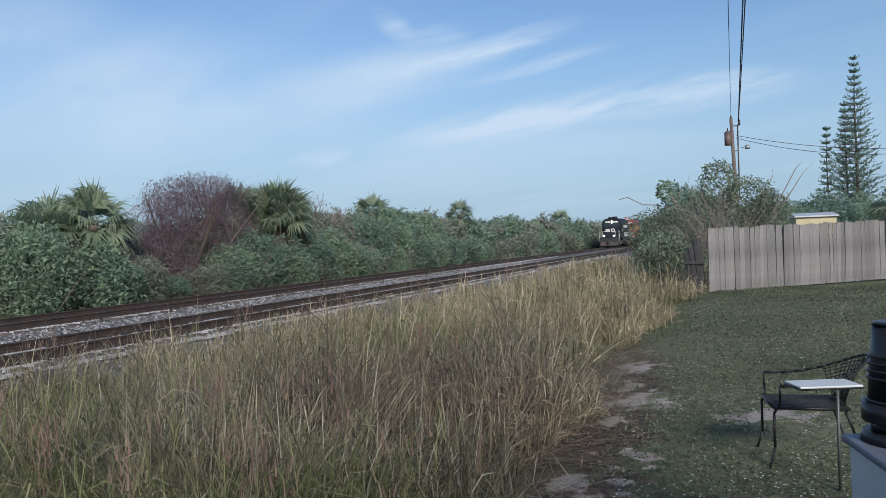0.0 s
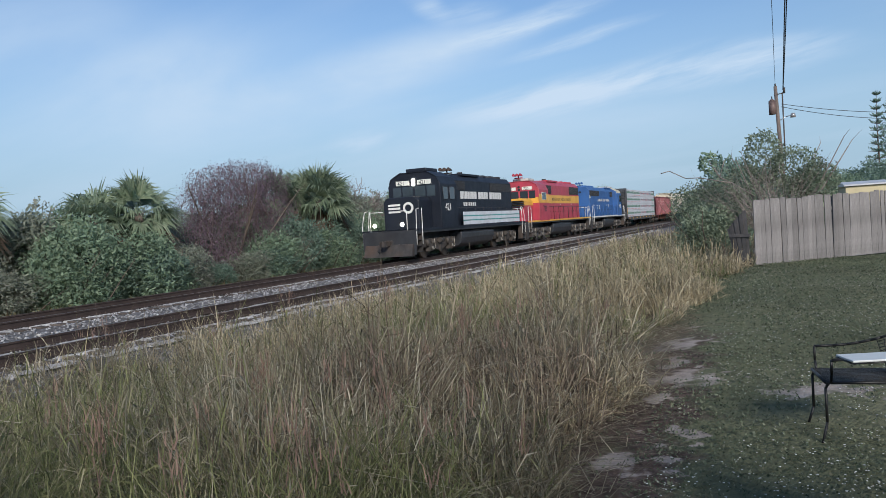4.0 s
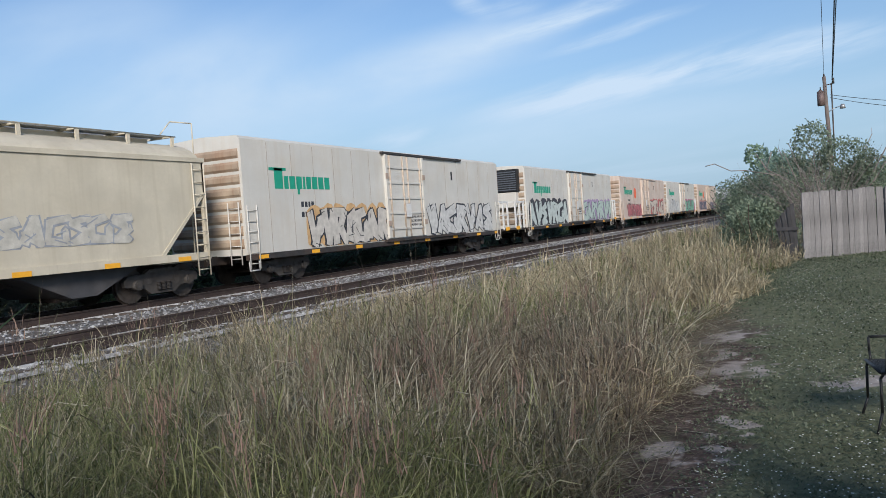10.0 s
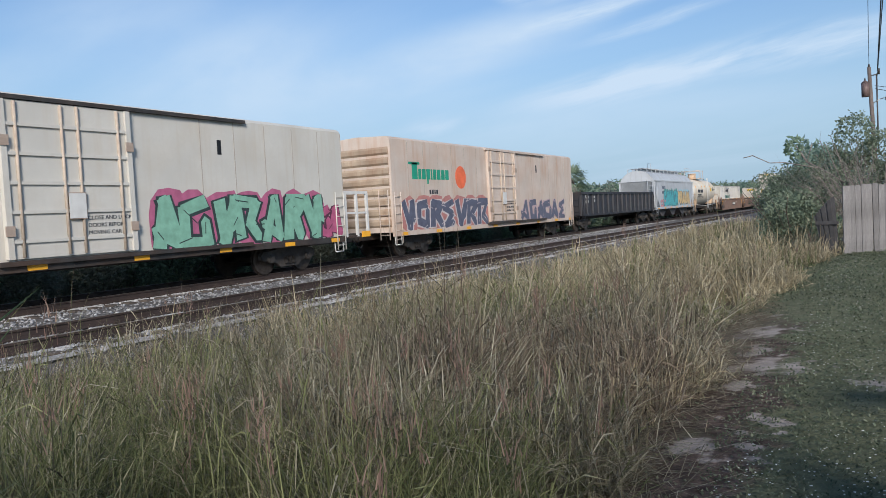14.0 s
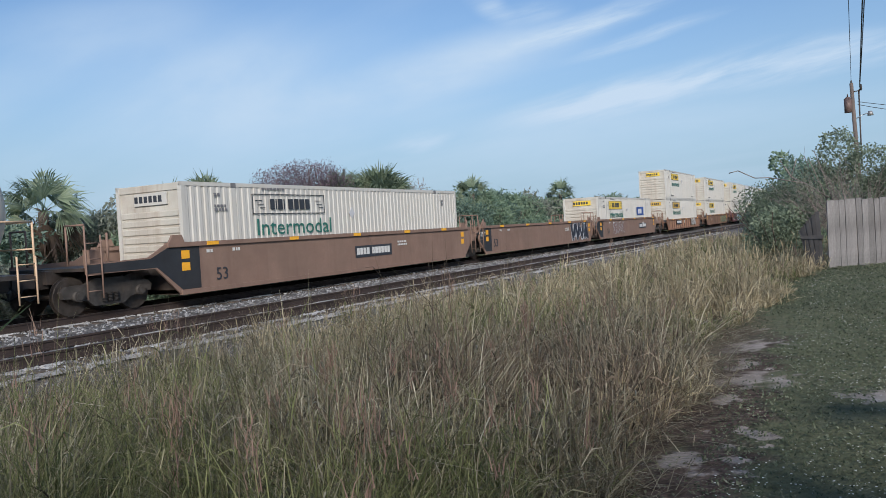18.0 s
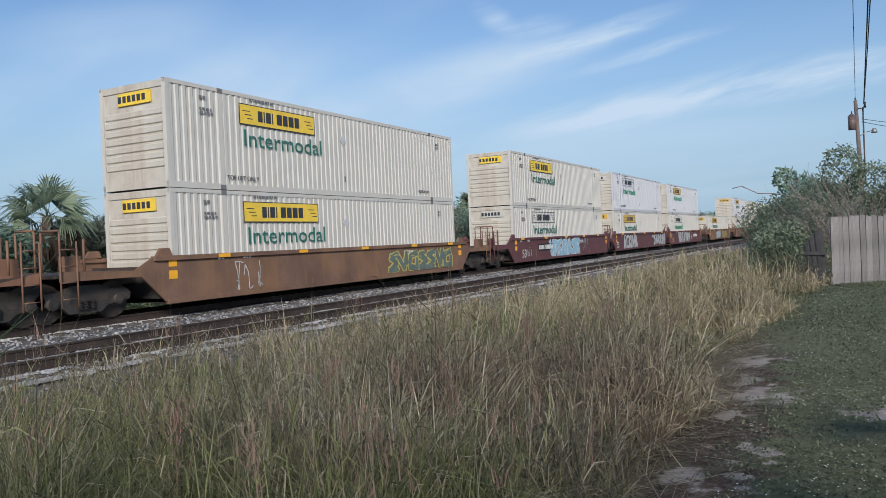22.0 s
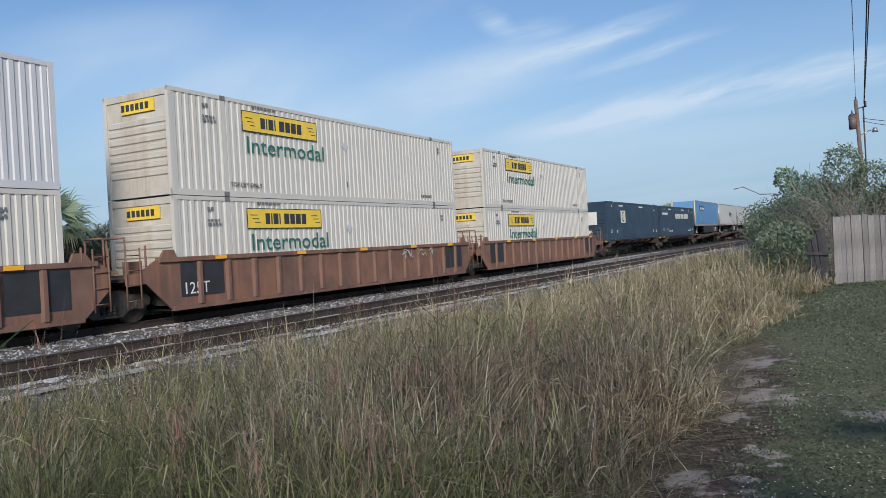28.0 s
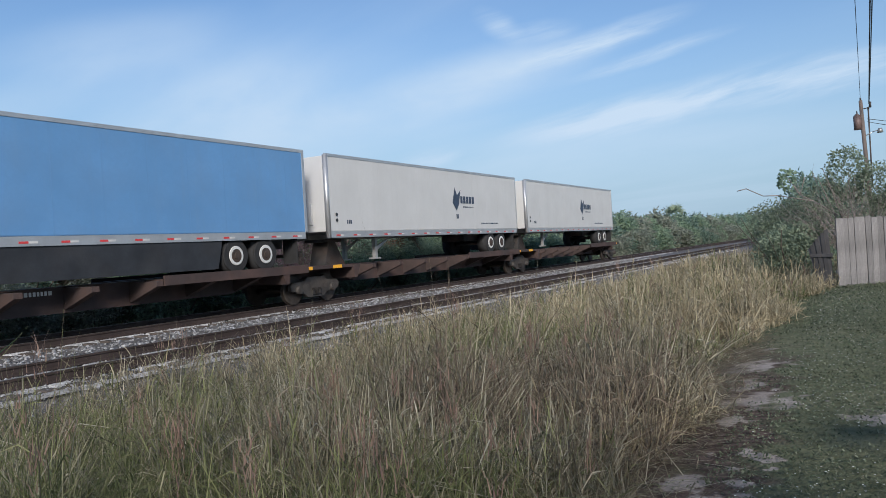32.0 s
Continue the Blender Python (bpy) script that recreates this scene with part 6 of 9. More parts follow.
    # radiator fans
    for k in range(3):
        fx = D * (x_end + 1.0 + 1.35 * k)
        part("radiator_fan", MB().cyl((fx, 0, top - 0.01), (fx, 0, top + 0.14), 0.60, 0.60, 24).cyl((fx, 0, top + 0.14), (fx, 0, top + 0.17), 0.52, 0.48, 24), c["hood"] if "roof_dark" not in c else M_BLACK, t)
    part("brake_blister", MB().box(D * (x_hood - c.get("blister", 2.2)), D * (x_hood - c.get("blister", 2.2) - 3.0), -0.85, 0.85, top - 0.02, top + 0.10), c["hood"], t)
    if marks != "third":
        part("exhaust", MB().cyl((D * (x_hood - 4.2), 0, top + 0.1), (D * (x_hood - 4.2), 0, top + 0.3), 0.18, 0.16, 12), M_STEEL, t)
    # engine room doors
    dn = int(abs(x_hood - x_end) / 0.72)
    for k in range(dn):
        xx = x_hood - 0.15 - k * 0.72
        for sy in (-1,):
            dd = part("hood_door", lambda: MB().box(-0.32, 0.32, -0.012, 0, 0, 1.12), c["hood_low"], t, loc=(D * (xx - 0.33), sy * 0.98, 1.52), key=("door", name))
            part("latch", lambda: MB().box(-0.02, 0.02, -0.03, 0, -0.04, 0.04), M_STEEL, dd, loc=(0.26, -0.012, 0.6), key="latch")
    # fuel tank and trucks
    fl = c["tank"]
    tank = MB().prism([(-0.72, 0.30), (0.72, 0.30), (1.22, 0.52), (1.35, 0.85), (1.35, 1.12), (1.2, 1.24), (-1.2, 1.24), (-1.35, 1.12), (-1.35, 0.85), (-1.22, 0.52)], -fl / 2, fl / 2, "x")
    bevel(part("fuel_tank", tank, M_BLACK, t), 0.05)
    for sy in (-1, 1):
        part("air_reservoir", MB().cyl((-fl * 0.42, sy * 1.12, 1.16), (fl * 0.30, sy * 1.12, 1.16), 0.16, n=12), M_BLACK, t)
    tx = c["truck_x"]
    for sx in (-tx, tx):
        loco_truck(t, sx, axles, 2.55 if axles == 2 else 1.95, TRUCK_DARK if marks == "lead" else TRUCK_GREY)
    # pilots, steps, handrails
    for e in (-1, 1):
        x = e * half
        part("pilot", MB().prism([(-1.4, 0.28), (1.4, 0.28), (1.45, 0.65), (1.45, 1.46), (-1.45, 1.46), (-1.45, 0.65)], x - 0.03 * e, x + 0.03 * e, "x"), M_BLACK, t)
        part("snow_plough", MB().prism([(0, 0.2), (e * 0.3, 0.22), (e * 0.05, 0.8), (0, 0.8)], -1.3, 1.3, "y"), M_STEEL, t, loc=(x + 0.03 * e, 0, 0))
        coupler(t, x, e)
        for sy in (-1, 1):
            b = MB()
            for k in range(4):
                z = 0.38 + 0.29 * k
                b.box(x - e * 0.05, x - e * 0.62, sy * (1.46 - 0.0), sy * 1.16, z, z + 0.03)
            b.box(x - e * 0.64, x - e * 0.62, sy * 1.46, sy * 1.14, 0.36, 1.4)
            part("step", b, M_STEEL, t)
            part("grab_rail", MB().tube([(x - e * 0.02, sy * 1.46, 0.75), (x - e * 0.02, sy * 1.48, 1.75), (x - e * 0.2, sy * 1.42, 2.45), (x - e * 0.55, sy * 1.42, 2.5)], 0.02, 6), c["rail"], t)
            part("grab_rail", MB().tube([(x - e * 0.66, sy * 1.47, 0.75), (x - e * 0.66, sy * 1.49, 1.8), (x - e * 0.75, sy * 1.45, 2.5)], 0.02, 6), c["rail"], t)
        for sy in (-1, 1):
            part("end_rail", MB().tube([(x, sy * 1.0, 1.46), (x, sy * 1.0, 2.4), (x, sy * 0.3, 2.4)], 0.02, 6), c["rail"], t)
    for sy in (-1, 1):
        part("handrail", MB().tube([(D * (x_hood - 0.1), sy * 1.42, 2.48), (D * (x_end - 0.2), sy * 1.42, 2.48)], 0.017, 6), c["post"], t)
        n = 8
        for k in range(n + 1):
            xx = D * (x_hood - 0.1 + (x_end - 0.1 - x_hood) * k / n)
            part("stanchion", lambda: MB().cyl((0, 0, 0), (0, 0, 1.0), 0.02, n=6), c["post"], t, loc=(xx, sy * 1.42, 1.48), key="stan" + c["post"].name)
    # horn
    hx = D * c["horn"]
    hb = MB().box(hx - 0.05, hx + 0.05, -0.3, 0.3, top + 0.12, top + 0.2)
    for k, sy in enumerate((-0.24, 0, 0.24)):
        hb.cyl((hx + 0.15, sy, top + 0.34), (hx - 0.35 - 0.05 * k, sy, top + 0.38), 0.04, 0.11, 10)
    hb.cyl((hx, 0, top), (hx, 0, top + 0.3), 0.04, n=8)
    part("horn", hb, c["horn_mat"], t)
    return t


BLUE = mat("loco_blue", (0.030, 0.105, 0.30), 0.5, var=0.22, scale=1.2, streak=0.25, dirt=(0.05, 0.07, 0.13), dirt_amt=0.3, bump=0.05)
RED = mat("loco_red", (0.40, 0.042, 0.072), 0.45, var=0.22, scale=1.2, streak=0.3, dirt=(0.24, 0.07, 0.06), dirt_amt=0.4, bump=0.05)
GOLD = mat("loco_yellow", (0.66, 0.36, 0.05), 0.45, var=0.15, scale=1.5, streak=0.25, dirt=(0.40, 0.22, 0.06), dirt_amt=0.3)
NAVY = mat("loco_black", (0.014, 0.018, 0.028), 0.5, var=0.3, scale=1.0, streak=0.15, dirt=(0.03, 0.035, 0.045), dirt_amt=0.15, spec=0.2)
STRIPE_W = mat("stripe_white", (0.55, 0.58, 0.62), 0.5, var=0.15, scale=2)
TEAL = mat("stripe_teal", (0.02, 0.30, 0.28), 0.5, var=0.15, scale=2)
CREAM_ROOF = mat("cream_roof", (0.52, 0.48, 0.36), 0.55, var=0.15, scale=3)

lead = locomotive("lead_locomotive", "black diesel locomotive with white and teal stripes, lights lit", 125.6, 8.55, -1, 2,
                  dict(hood=NAVY, hood_low=NAVY, cab=NAVY, roof=NAVY, nose=NAVY, sill=NAVY, rail=M_WHITE, post=M_BLACK, x=(7.1, 5.5, 3.3, -7.4), grilles=((-7.2, -3.3), (2.4, 0.9)), tank=5.2, truck_x=5.2, horn=1.0, horn_mat=M_STEEL, dark_frames=1, roof_dark=1), "lead")
part("side_skirt", MB().box(-2.6, 7.3, -1.496, -1.492, 1.53, 2.28), NAVY, lead)
for k in range(3):
    part("stripe", MB().box(-2.6, 7.3, -1.502, -1.497, (1.55, 1.82, 2.06)[k], (1.76, 2.0, 2.26)[k]), STRIPE_W, lead, "broad white stripe")
for k in range(2):
    part("stripe", MB().box(-2.6, 7.3, -1.502, -1.497, (1.775, 2.012)[k], (1.81, 2.05)[k]), TEAL, lead, "thin teal stripe")
b = MB()
xx = bars(b, -1.6, -0.99, 3.02, (0.42, 0.14, 0.42, 0.28, 0.14, 0.42, 0.40, -0.2, 0.42, 0.40, 0.34, 0.30, -0.2, 0.50, 0.42, 0.40, 0.34, 0.30), 0.42, 0.05)
bars(b, -1.2, -0.99, 2.62, (0.2, 0.2, 0.08, 0.2, 0.24, 0.2, 0.22), 0.2, 0.1)
part("lettering", b, M_WHITE, lead, "white lettering shapes")
b = MB()
for k in range(3):
    b.box(-7.112, -7.104, 0.05, 0.72, 2.35 + 0.17 * k, 2.45 + 0.17 * k)
b.cyl((-7.104, -0.40, 2.57), (-7.112, -0.40, 2.57), 0.29, n=20)
part("emblem", b, M_WHITE, lead, "white emblem shapes on the nose")
part("emblem", MB().cyl((-7.113, -0.40, 2.57), (-7.116, -0.40, 2.57), 0.17, n=20), NAVY, lead)
lettering("421", 0.55, M_WHITE, lead, -5.0, -1.51, 2.35, "road_number")
for y in (0.90, -0.34):
    ob = lettering("421", 0.27, M_LETTER, lead, -5.57, y, 3.80, "road_number")
    ob.rotation_euler = (0, 0, radians(-90))

fec = locomotive("red_locomotive", "red and yellow six-axle diesel locomotive numbered 720", 144.6, 9.6, -1, 3,
                 dict(hood=RED, hood_low=RED, cab=RED, roof=RED, nose=RED, nose_top=GOLD, band=GOLD, sill=GOLD, rail=M_WHITE, post=M_BLACK, x=(8.9, 6.8, 4.3, -7.4), top=4.52, grille_z=(3.52, 4.17), windows=((0.68, 1.78),), window_z=(3.02, 3.54), grilles=((-7.2, -4.0), (4.1, 1.7)), tank=5.6, truck_x=5.9, horn=6.75, horn_mat=RED), "second")
b = MB()
bars(b, -1.4, -0.99, 2.98, (0.16, 0.15, 0.19, 0.17, 0.06, 0.17, 0.17, -0.14, 0.15, 0.17, 0.15, 0.15, -0.12, 0.17, 0.19, 0.17, 0.15, 0.15), 0.22, 0.17)
part("lettering", b, M_LETTER, fec, "dark lettering shapes on the yellow band")
lettering("720", 0.62, M_LETTER, fec, -5.9, -1.515, 2.14, "road_number", bold=1.05)
part("emblem", MB().cyl((-2.6, -0.988, 3.12), (-2.6, -0.994, 3.12), 0.24, n=18), M_WHITE, fec, "round white emblem")
for y in (0.90, -0.34):
    ob = lettering("720", 0.27, M_LETTER, fec, -6.87, y, 3.80, "road_number")
    ob.rotation_euler = (0, 0, radians(-90))
plates(fec, [(-0.8, 2.66, 0.2, 0.08, 1), (0.9, 2.66, 0.2, 0.08, 1), (4.4, 2.66, 0.2, 0.08, 1)], -0.995)

gp = locomotive("blue_locomotive", "blue diesel locomotive numbered 428, running long hood forward", 163.4, 8.3, 1, 2,
                dict(hood=BLUE, hood_low=BLUE, cab=BLUE, roof=CREAM_ROOF, nose=BLUE, sill=M_WHITE, rail=M_WHITE, post=BLUE, x=(8.0, 6.35, 4.1, -7.1), nt=3.28, blister=0.1, windows=((0.12, 1.1),), grilles=((-6.9, -2.7), (4.0, 2.6)), tank=4.6, truck_x=4.95, horn=-6.5, horn_mat=BLUE, dark_frames=1), "third")
b = MB()
bars(b, -3.4, -0.99, 2.98, (0.19, 0.17, 0.21, 0.20, 0.07, 0.20, 0.20, -0.12, 0.18, 0.20, 0.18, 0.18, -0.10, 0.20, 0.21, 0.20, 0.18, 0.18), 0.25, 0.135)
part("lettering", b, M_WHITE, gp, "white lettering shapes")
lettering("428", 0.58, M_WHITE, gp, 4.95, -1.515, 2.25, "road_number", bold=1.1)
part("number_board", MB().box(-7.08, -6.55, -0.992, -0.982, 3.3, 3.56), M_BOARD, gp)
lettering("428", 0.24, M_LETTER, gp, -7.03, -0.996, 3.35, "road_number")
plates(gp, [(-5.5, 2.55, 0.4, 0.1, 1), (-4.0, 2.45, 0.25, 0.14, 2), (-3.0, 2.45, 0.35, 0.14, 2), (0.6, 2.55, 0.3, 0.09, 1), (1.6, 2.55, 0.2, 0.12, 2)], -0.995)


# -- freight cars --
def underframe(t, half, m, z0=0.72, z1=1.02, trucks=None, tm=None):
    part("centre_sill", MB().box(-half, half, -0.32, 0.32, z0, z1), m, t)
    for e in (-1, 1):
        coupler(t, e * half, e)
        truck(t, e * (trucks if trucks is not None else half - 1.9), tm)


def centerbeam():
    t = rolling("lumber_car", "dark grey centre-beam flat car stacked with wrapped lumber", "rail car", 184.4)
    steel = mat("car_charcoal", (0.055, 0.06, 0.07), 0.6, 0.1, var=0.35, scale=1.5, streak=0.3, dirt=(0.14, 0.12, 0.10), dirt_amt=0.35)
    half = 10.9
    underframe(t, half + 0.35, steel, trucks=8.6)
    deck = MB().box(-half, half, -1.42, 1.42, 1.00, 1.15)
    for sy in (-1, 1):
        deck.prism([(-half, 1.15), (half, 1.15), (half, 0.95), (7.2, 0.78), (-7.2, 0.78), (-half, 0.95)], sy * 1.40, sy * 1.46, "y")
    part("deck", deck, steel, t)
    for e in (-1, 1):
        x = e * half
        b = MB()
        b.box(x, x - e * 0.12, -1.45, 1.45, 1.15, 4.52)
        bk = part("bulkhead", b, steel, t)
        for k in range(5):
            z = 1.35 + 0.68 * k
            part("bulkhead_rib", MB().box(x, x + e * 0.07, -1.40, 1.40, z, z + 0.09), steel, bk)
        for y in (-1.38, -0.5, 0.5, 1.38):
            part("bulkhead_post", MB().box(x, x + e * 0.09, y - 0.06, y + 0.06, 1.2, 4.38), steel, bk)
        ladder(t, x + e * 0.12, -1.1, 1.1, 4.3, 0.4, steel, "y")
    part("centre_beam", MB().box(-half, half, -0.2, 0.2, 4.42, 4.56).box(-half, half, -0.05, 0.05, 1.15, 4.43), steel, t)
    part("stencil_panel", MB().box(-half - 0.13, -half - 0.12, -0.6, 0.6, 3.9, 4.15), M_WHITE, t)
    reflectors(t, -1.465, 0.96, (-9.6, -7.1, -4.6, -2.1, 0.4, 2.9, 5.4, 7.9, 9.8))
    part("side_marker", MB().box(-half - 0.005, -half + 0.16, -1.462, -1.455, 1.5, 2.2), M_REFLECT, t)
    wrap = mat("lumber_wrap", (0.50, 0.52, 0.56), 0.45, var=0.10, scale=2.0, bump=0.5, bump_scale=5.0, object_random=0.06)
    wrap_end = mat("lumber_wrap_end", (0.45, 0.47, 0.50), 0.6, var=0.15, scale=2)
    green = mat("print_green", (0.14, 0.25, 0.20), 0.5, var=0.3, scale=3.0)
    red = mat("print_red", (0.52, 0.20, 0.21), 0.5, var=0.2)
    grey = mat("print_grey", (0.20, 0.21, 0.25), 0.5, var=0.2)
    rows, rz0, rh = 4, 1.17, 0.812
    edges = (-10.75, -8.3, -5.9, -3.5, -1.2, 1.1, 3.45, 5.8, 8.2, 10.75)
    for r in range(rows):
        for k in range(9):
            a, b2 = edges[k], edges[k + 1]
            for sy in (-1, 1):
                w = b2 - a - 0.02 if k != 5 else b2 - a - 0.16
                o = thing("lumber_pack", "pack of lumber in printed white plastic wrap on the flat car", "lumber pack", group="lumber packs on the centre-beam car")
                o.location = (184.4, Y_FAR, ZR)
                ROLLING.append((o, 184.4, 0.0))
                y0, y1 = (-1.40, -0.22) if sy < 0 else (0.22, 1.40)
                bevel(part("wrap", MB().box(a + 0.01, a + 0.01 + w, y0, y1, rz0 + r * rh, rz0 + r * rh + rh - 0.02), wrap, o), 0.018)
                if sy < 0:
                    b = MB()
                    zb = rz0 + r * rh
                    rr = random.Random(r * 17 + k)
                    if k <= 3 or k == 8 or (k > 5 and r == 0):
                        x = a + 0.05
                        while x < b2 - 0.2:
                            wd = rr.uniform(0.10, 0.2)
                            hh = rr.uniform(0.10, 0.24)
                            b.prism([(x, zb + 0.42), (x + wd, zb + 0.42), (x + wd / 2, zb + 0.42 + hh)], -1.409, -1.404, "y")
                            x += wd * 0.75
                        b.box(a + 0.04, b2 - 0.12, -1.408, -1.403, zb + 0.34, zb + 0.43)
                        part("tree_print", b, green, o, "green printed tree line")
                        for q, w2 in ((0.5, 0.12), (0.66, 0.55), (1.5, 0.12), (1.66, 0.5)):
                            part("printed_mark", MB().box(a + q, a + q + w2, -1.407, -1.403, zb + 0.12, zb + (0.22 if w2 < 0.2 else 0.17)), red, o)
                    else:
                        for j in range(2):
                            cx = a + 0.55 + j * 1.15
                            if cx < b2 - 0.3:
                                part("printed_mark", MB().cyl((cx, -1.403, zb + 0.42), (cx, -1.409, zb + 0.42), 0.13, n=14), red, o, "round red printed mark")
                                b = MB()
                                bars(b, cx + 0.2, -1.403, zb + 0.36, (0.1, 0.08, 0.1, 0.08, 0.07, 0.08, 0.09), 0.18, 0.02)
                                part("printed_word", b, grey, o)


centerbeam()


def ribbed_gondola(name, label, s, half, z0, z1, paint, ribs, hopper=False):
    t = rolling(name, label, "rail car", s)
    underframe(t, half + 0.42, M_STEEL, trucks=half - 1.75)
    for sy in (-1, 1):
        b = MB()
        if hopper:
            b.prism([(-half, z1), (half, z1), (half, z0 + 0.95), (half - 0.35, z0), (-half + 0.35, z0), (-half, z0 + 0.95)], sy * 1.43, sy * 1.46, "y")
        else:
            b.box(-half, half, sy * 1.43, sy * 1.46, z0, z1)
        part("side_wall", b, paint, t)
        for k in range(ribs):
            x = -half + 0.12 + (2 * half - 0.24) * k / (ribs - 1)
            part("side_rib", lambda: MB().prism([(-0.07, -0.0), (0.07, 0.0), (0.045, 0.10), (-0.045, 0.10)], 0, z1 - z0 - 0.12, "z"), paint, t, loc=(x, sy * 1.46, z0), rot=(0, 0, math.pi if sy < 0 else 0), key=("rib", name))
        part("top_chord", MB().box(-half, half, sy * 1.40, sy * 1.56, z1 - 0.14, z1), paint, t)
        part("side_sill", MB().box(-half + 0.4, half - 0.4, sy * 1.40, sy * 1.54, z0 - 0.05, z0 + 0.10), paint, t)
    for e in (-1, 1):
        x = e * half
        if hopper:
            part("slope_sheet", MB().prism([(x, z1), (x - e * 0.05, z1), (x - e * 2.3, z0 + 0.1), (x - e * 2.25, z0)], -1.43, 1.43, "y"), paint, t)
            part("end_post", MB().box(x, x - e * 0.1, -1.46, -1.34, z0 - 0.1, z1).box(x, x - e * 0.1, 1.34, 1.46, z0 - 0.1, z1), paint, t)
            part("end_platform", MB().box(x, x - e * 1.8, -1.4, 1.4, 0.98, 1.06), M_STEEL, t)
        else:
            part("end_wall", MB().box(x, x - e * 0.06, -1.43, 1.43, z0, z1), paint, t)
        part("end_chord", MB().box(x + e * 0.06, x - e * 0.1, -1.5, 1.5, z1 - 0.16, z1), paint, t)
        ladder(t, x - e * 0.25, -1.58, z0 - 0.3, z1 - 0.2, 0.42, paint)
        ladder(t, x + e * 0.06, -1.2, z0 - 0.3, z1 - 0.3, 0.40, paint, "y")
    part("floor", MB().box(-half, half, -1.42, 1.42, z0 - 0.02, z0 + 0.04), M_STEEL, t)
    return t


MAROON = mat("car_maroon", (0.25, 0.082, 0.095), 0.6, var=0.25, scale=1.2, streak=0.3, dirt=(0.10, 0.05, 0.045), dirt_amt=0.35)
hz = ribbed_gondola("ballast_hopper_car", "maroon ribbed open hopper car with large white letters", 204.65, 7.6, 1.14, 3.75, MAROON, 13, True)
for k, w in enumerate((0.50, 0.42, 0.50, 0.45, 0.50, 0.50)):
    b = MB()
    bars(b, -3.25 + k * 1.17, -1.462, 2.52, (w,), 0.78, 0, depth=0.01)
    part("lettering", b, M_WHITE, hz, "large white lettering shape")
plates(hz, [(-5.9, 3.1, 0.35, 0.16, 2), (-5.2, 2.9, 0.4, 0.2, 3), (4.3, 1.9, 0.4, 0.08, 2), (5.6, 2.0, 0.35, 0.08, 3), (1.0, 1.75, 0.3, 0.08, 2)], -1.465)
reflectors(hz, -1.556, 1.12, (-6.2, -3.6, -1.1, 1.6, 4.2, 6.2))
for k in range(4):
    x = -3.6 + 2.4 * k
    part("discharge_bay", MB().prism([(x - 1.05, 1.12), (x + 1.05, 1.12), (x + 0.35, 0.42), (x - 0.35, 0.42)], -1.1, 1.1, "y"), mat("rust_orange", (0.13, 0.06, 0.04), 0.85, var=0.4, scale=2, dirt=(0.1, 0.05, 0.03), dirt_amt=0.5), hz)

bg = ribbed_gondola("black_gondola", "low black ribbed gondola car", 354.6, 9.25, 1.0, 2.50, mat("gondola_black", (0.028, 0.03, 0.038), 0.55, var=0.3, scale=1.5, streak=0.3, dirt=(0.09, 0.07, 0.06), dirt_amt=0.4), 17)
plates(bg, [(-8.2, 2.1, 0.6, 0.2, 2), (-6.8, 2.1, 0.5, 0.16, 2)], -1.465)


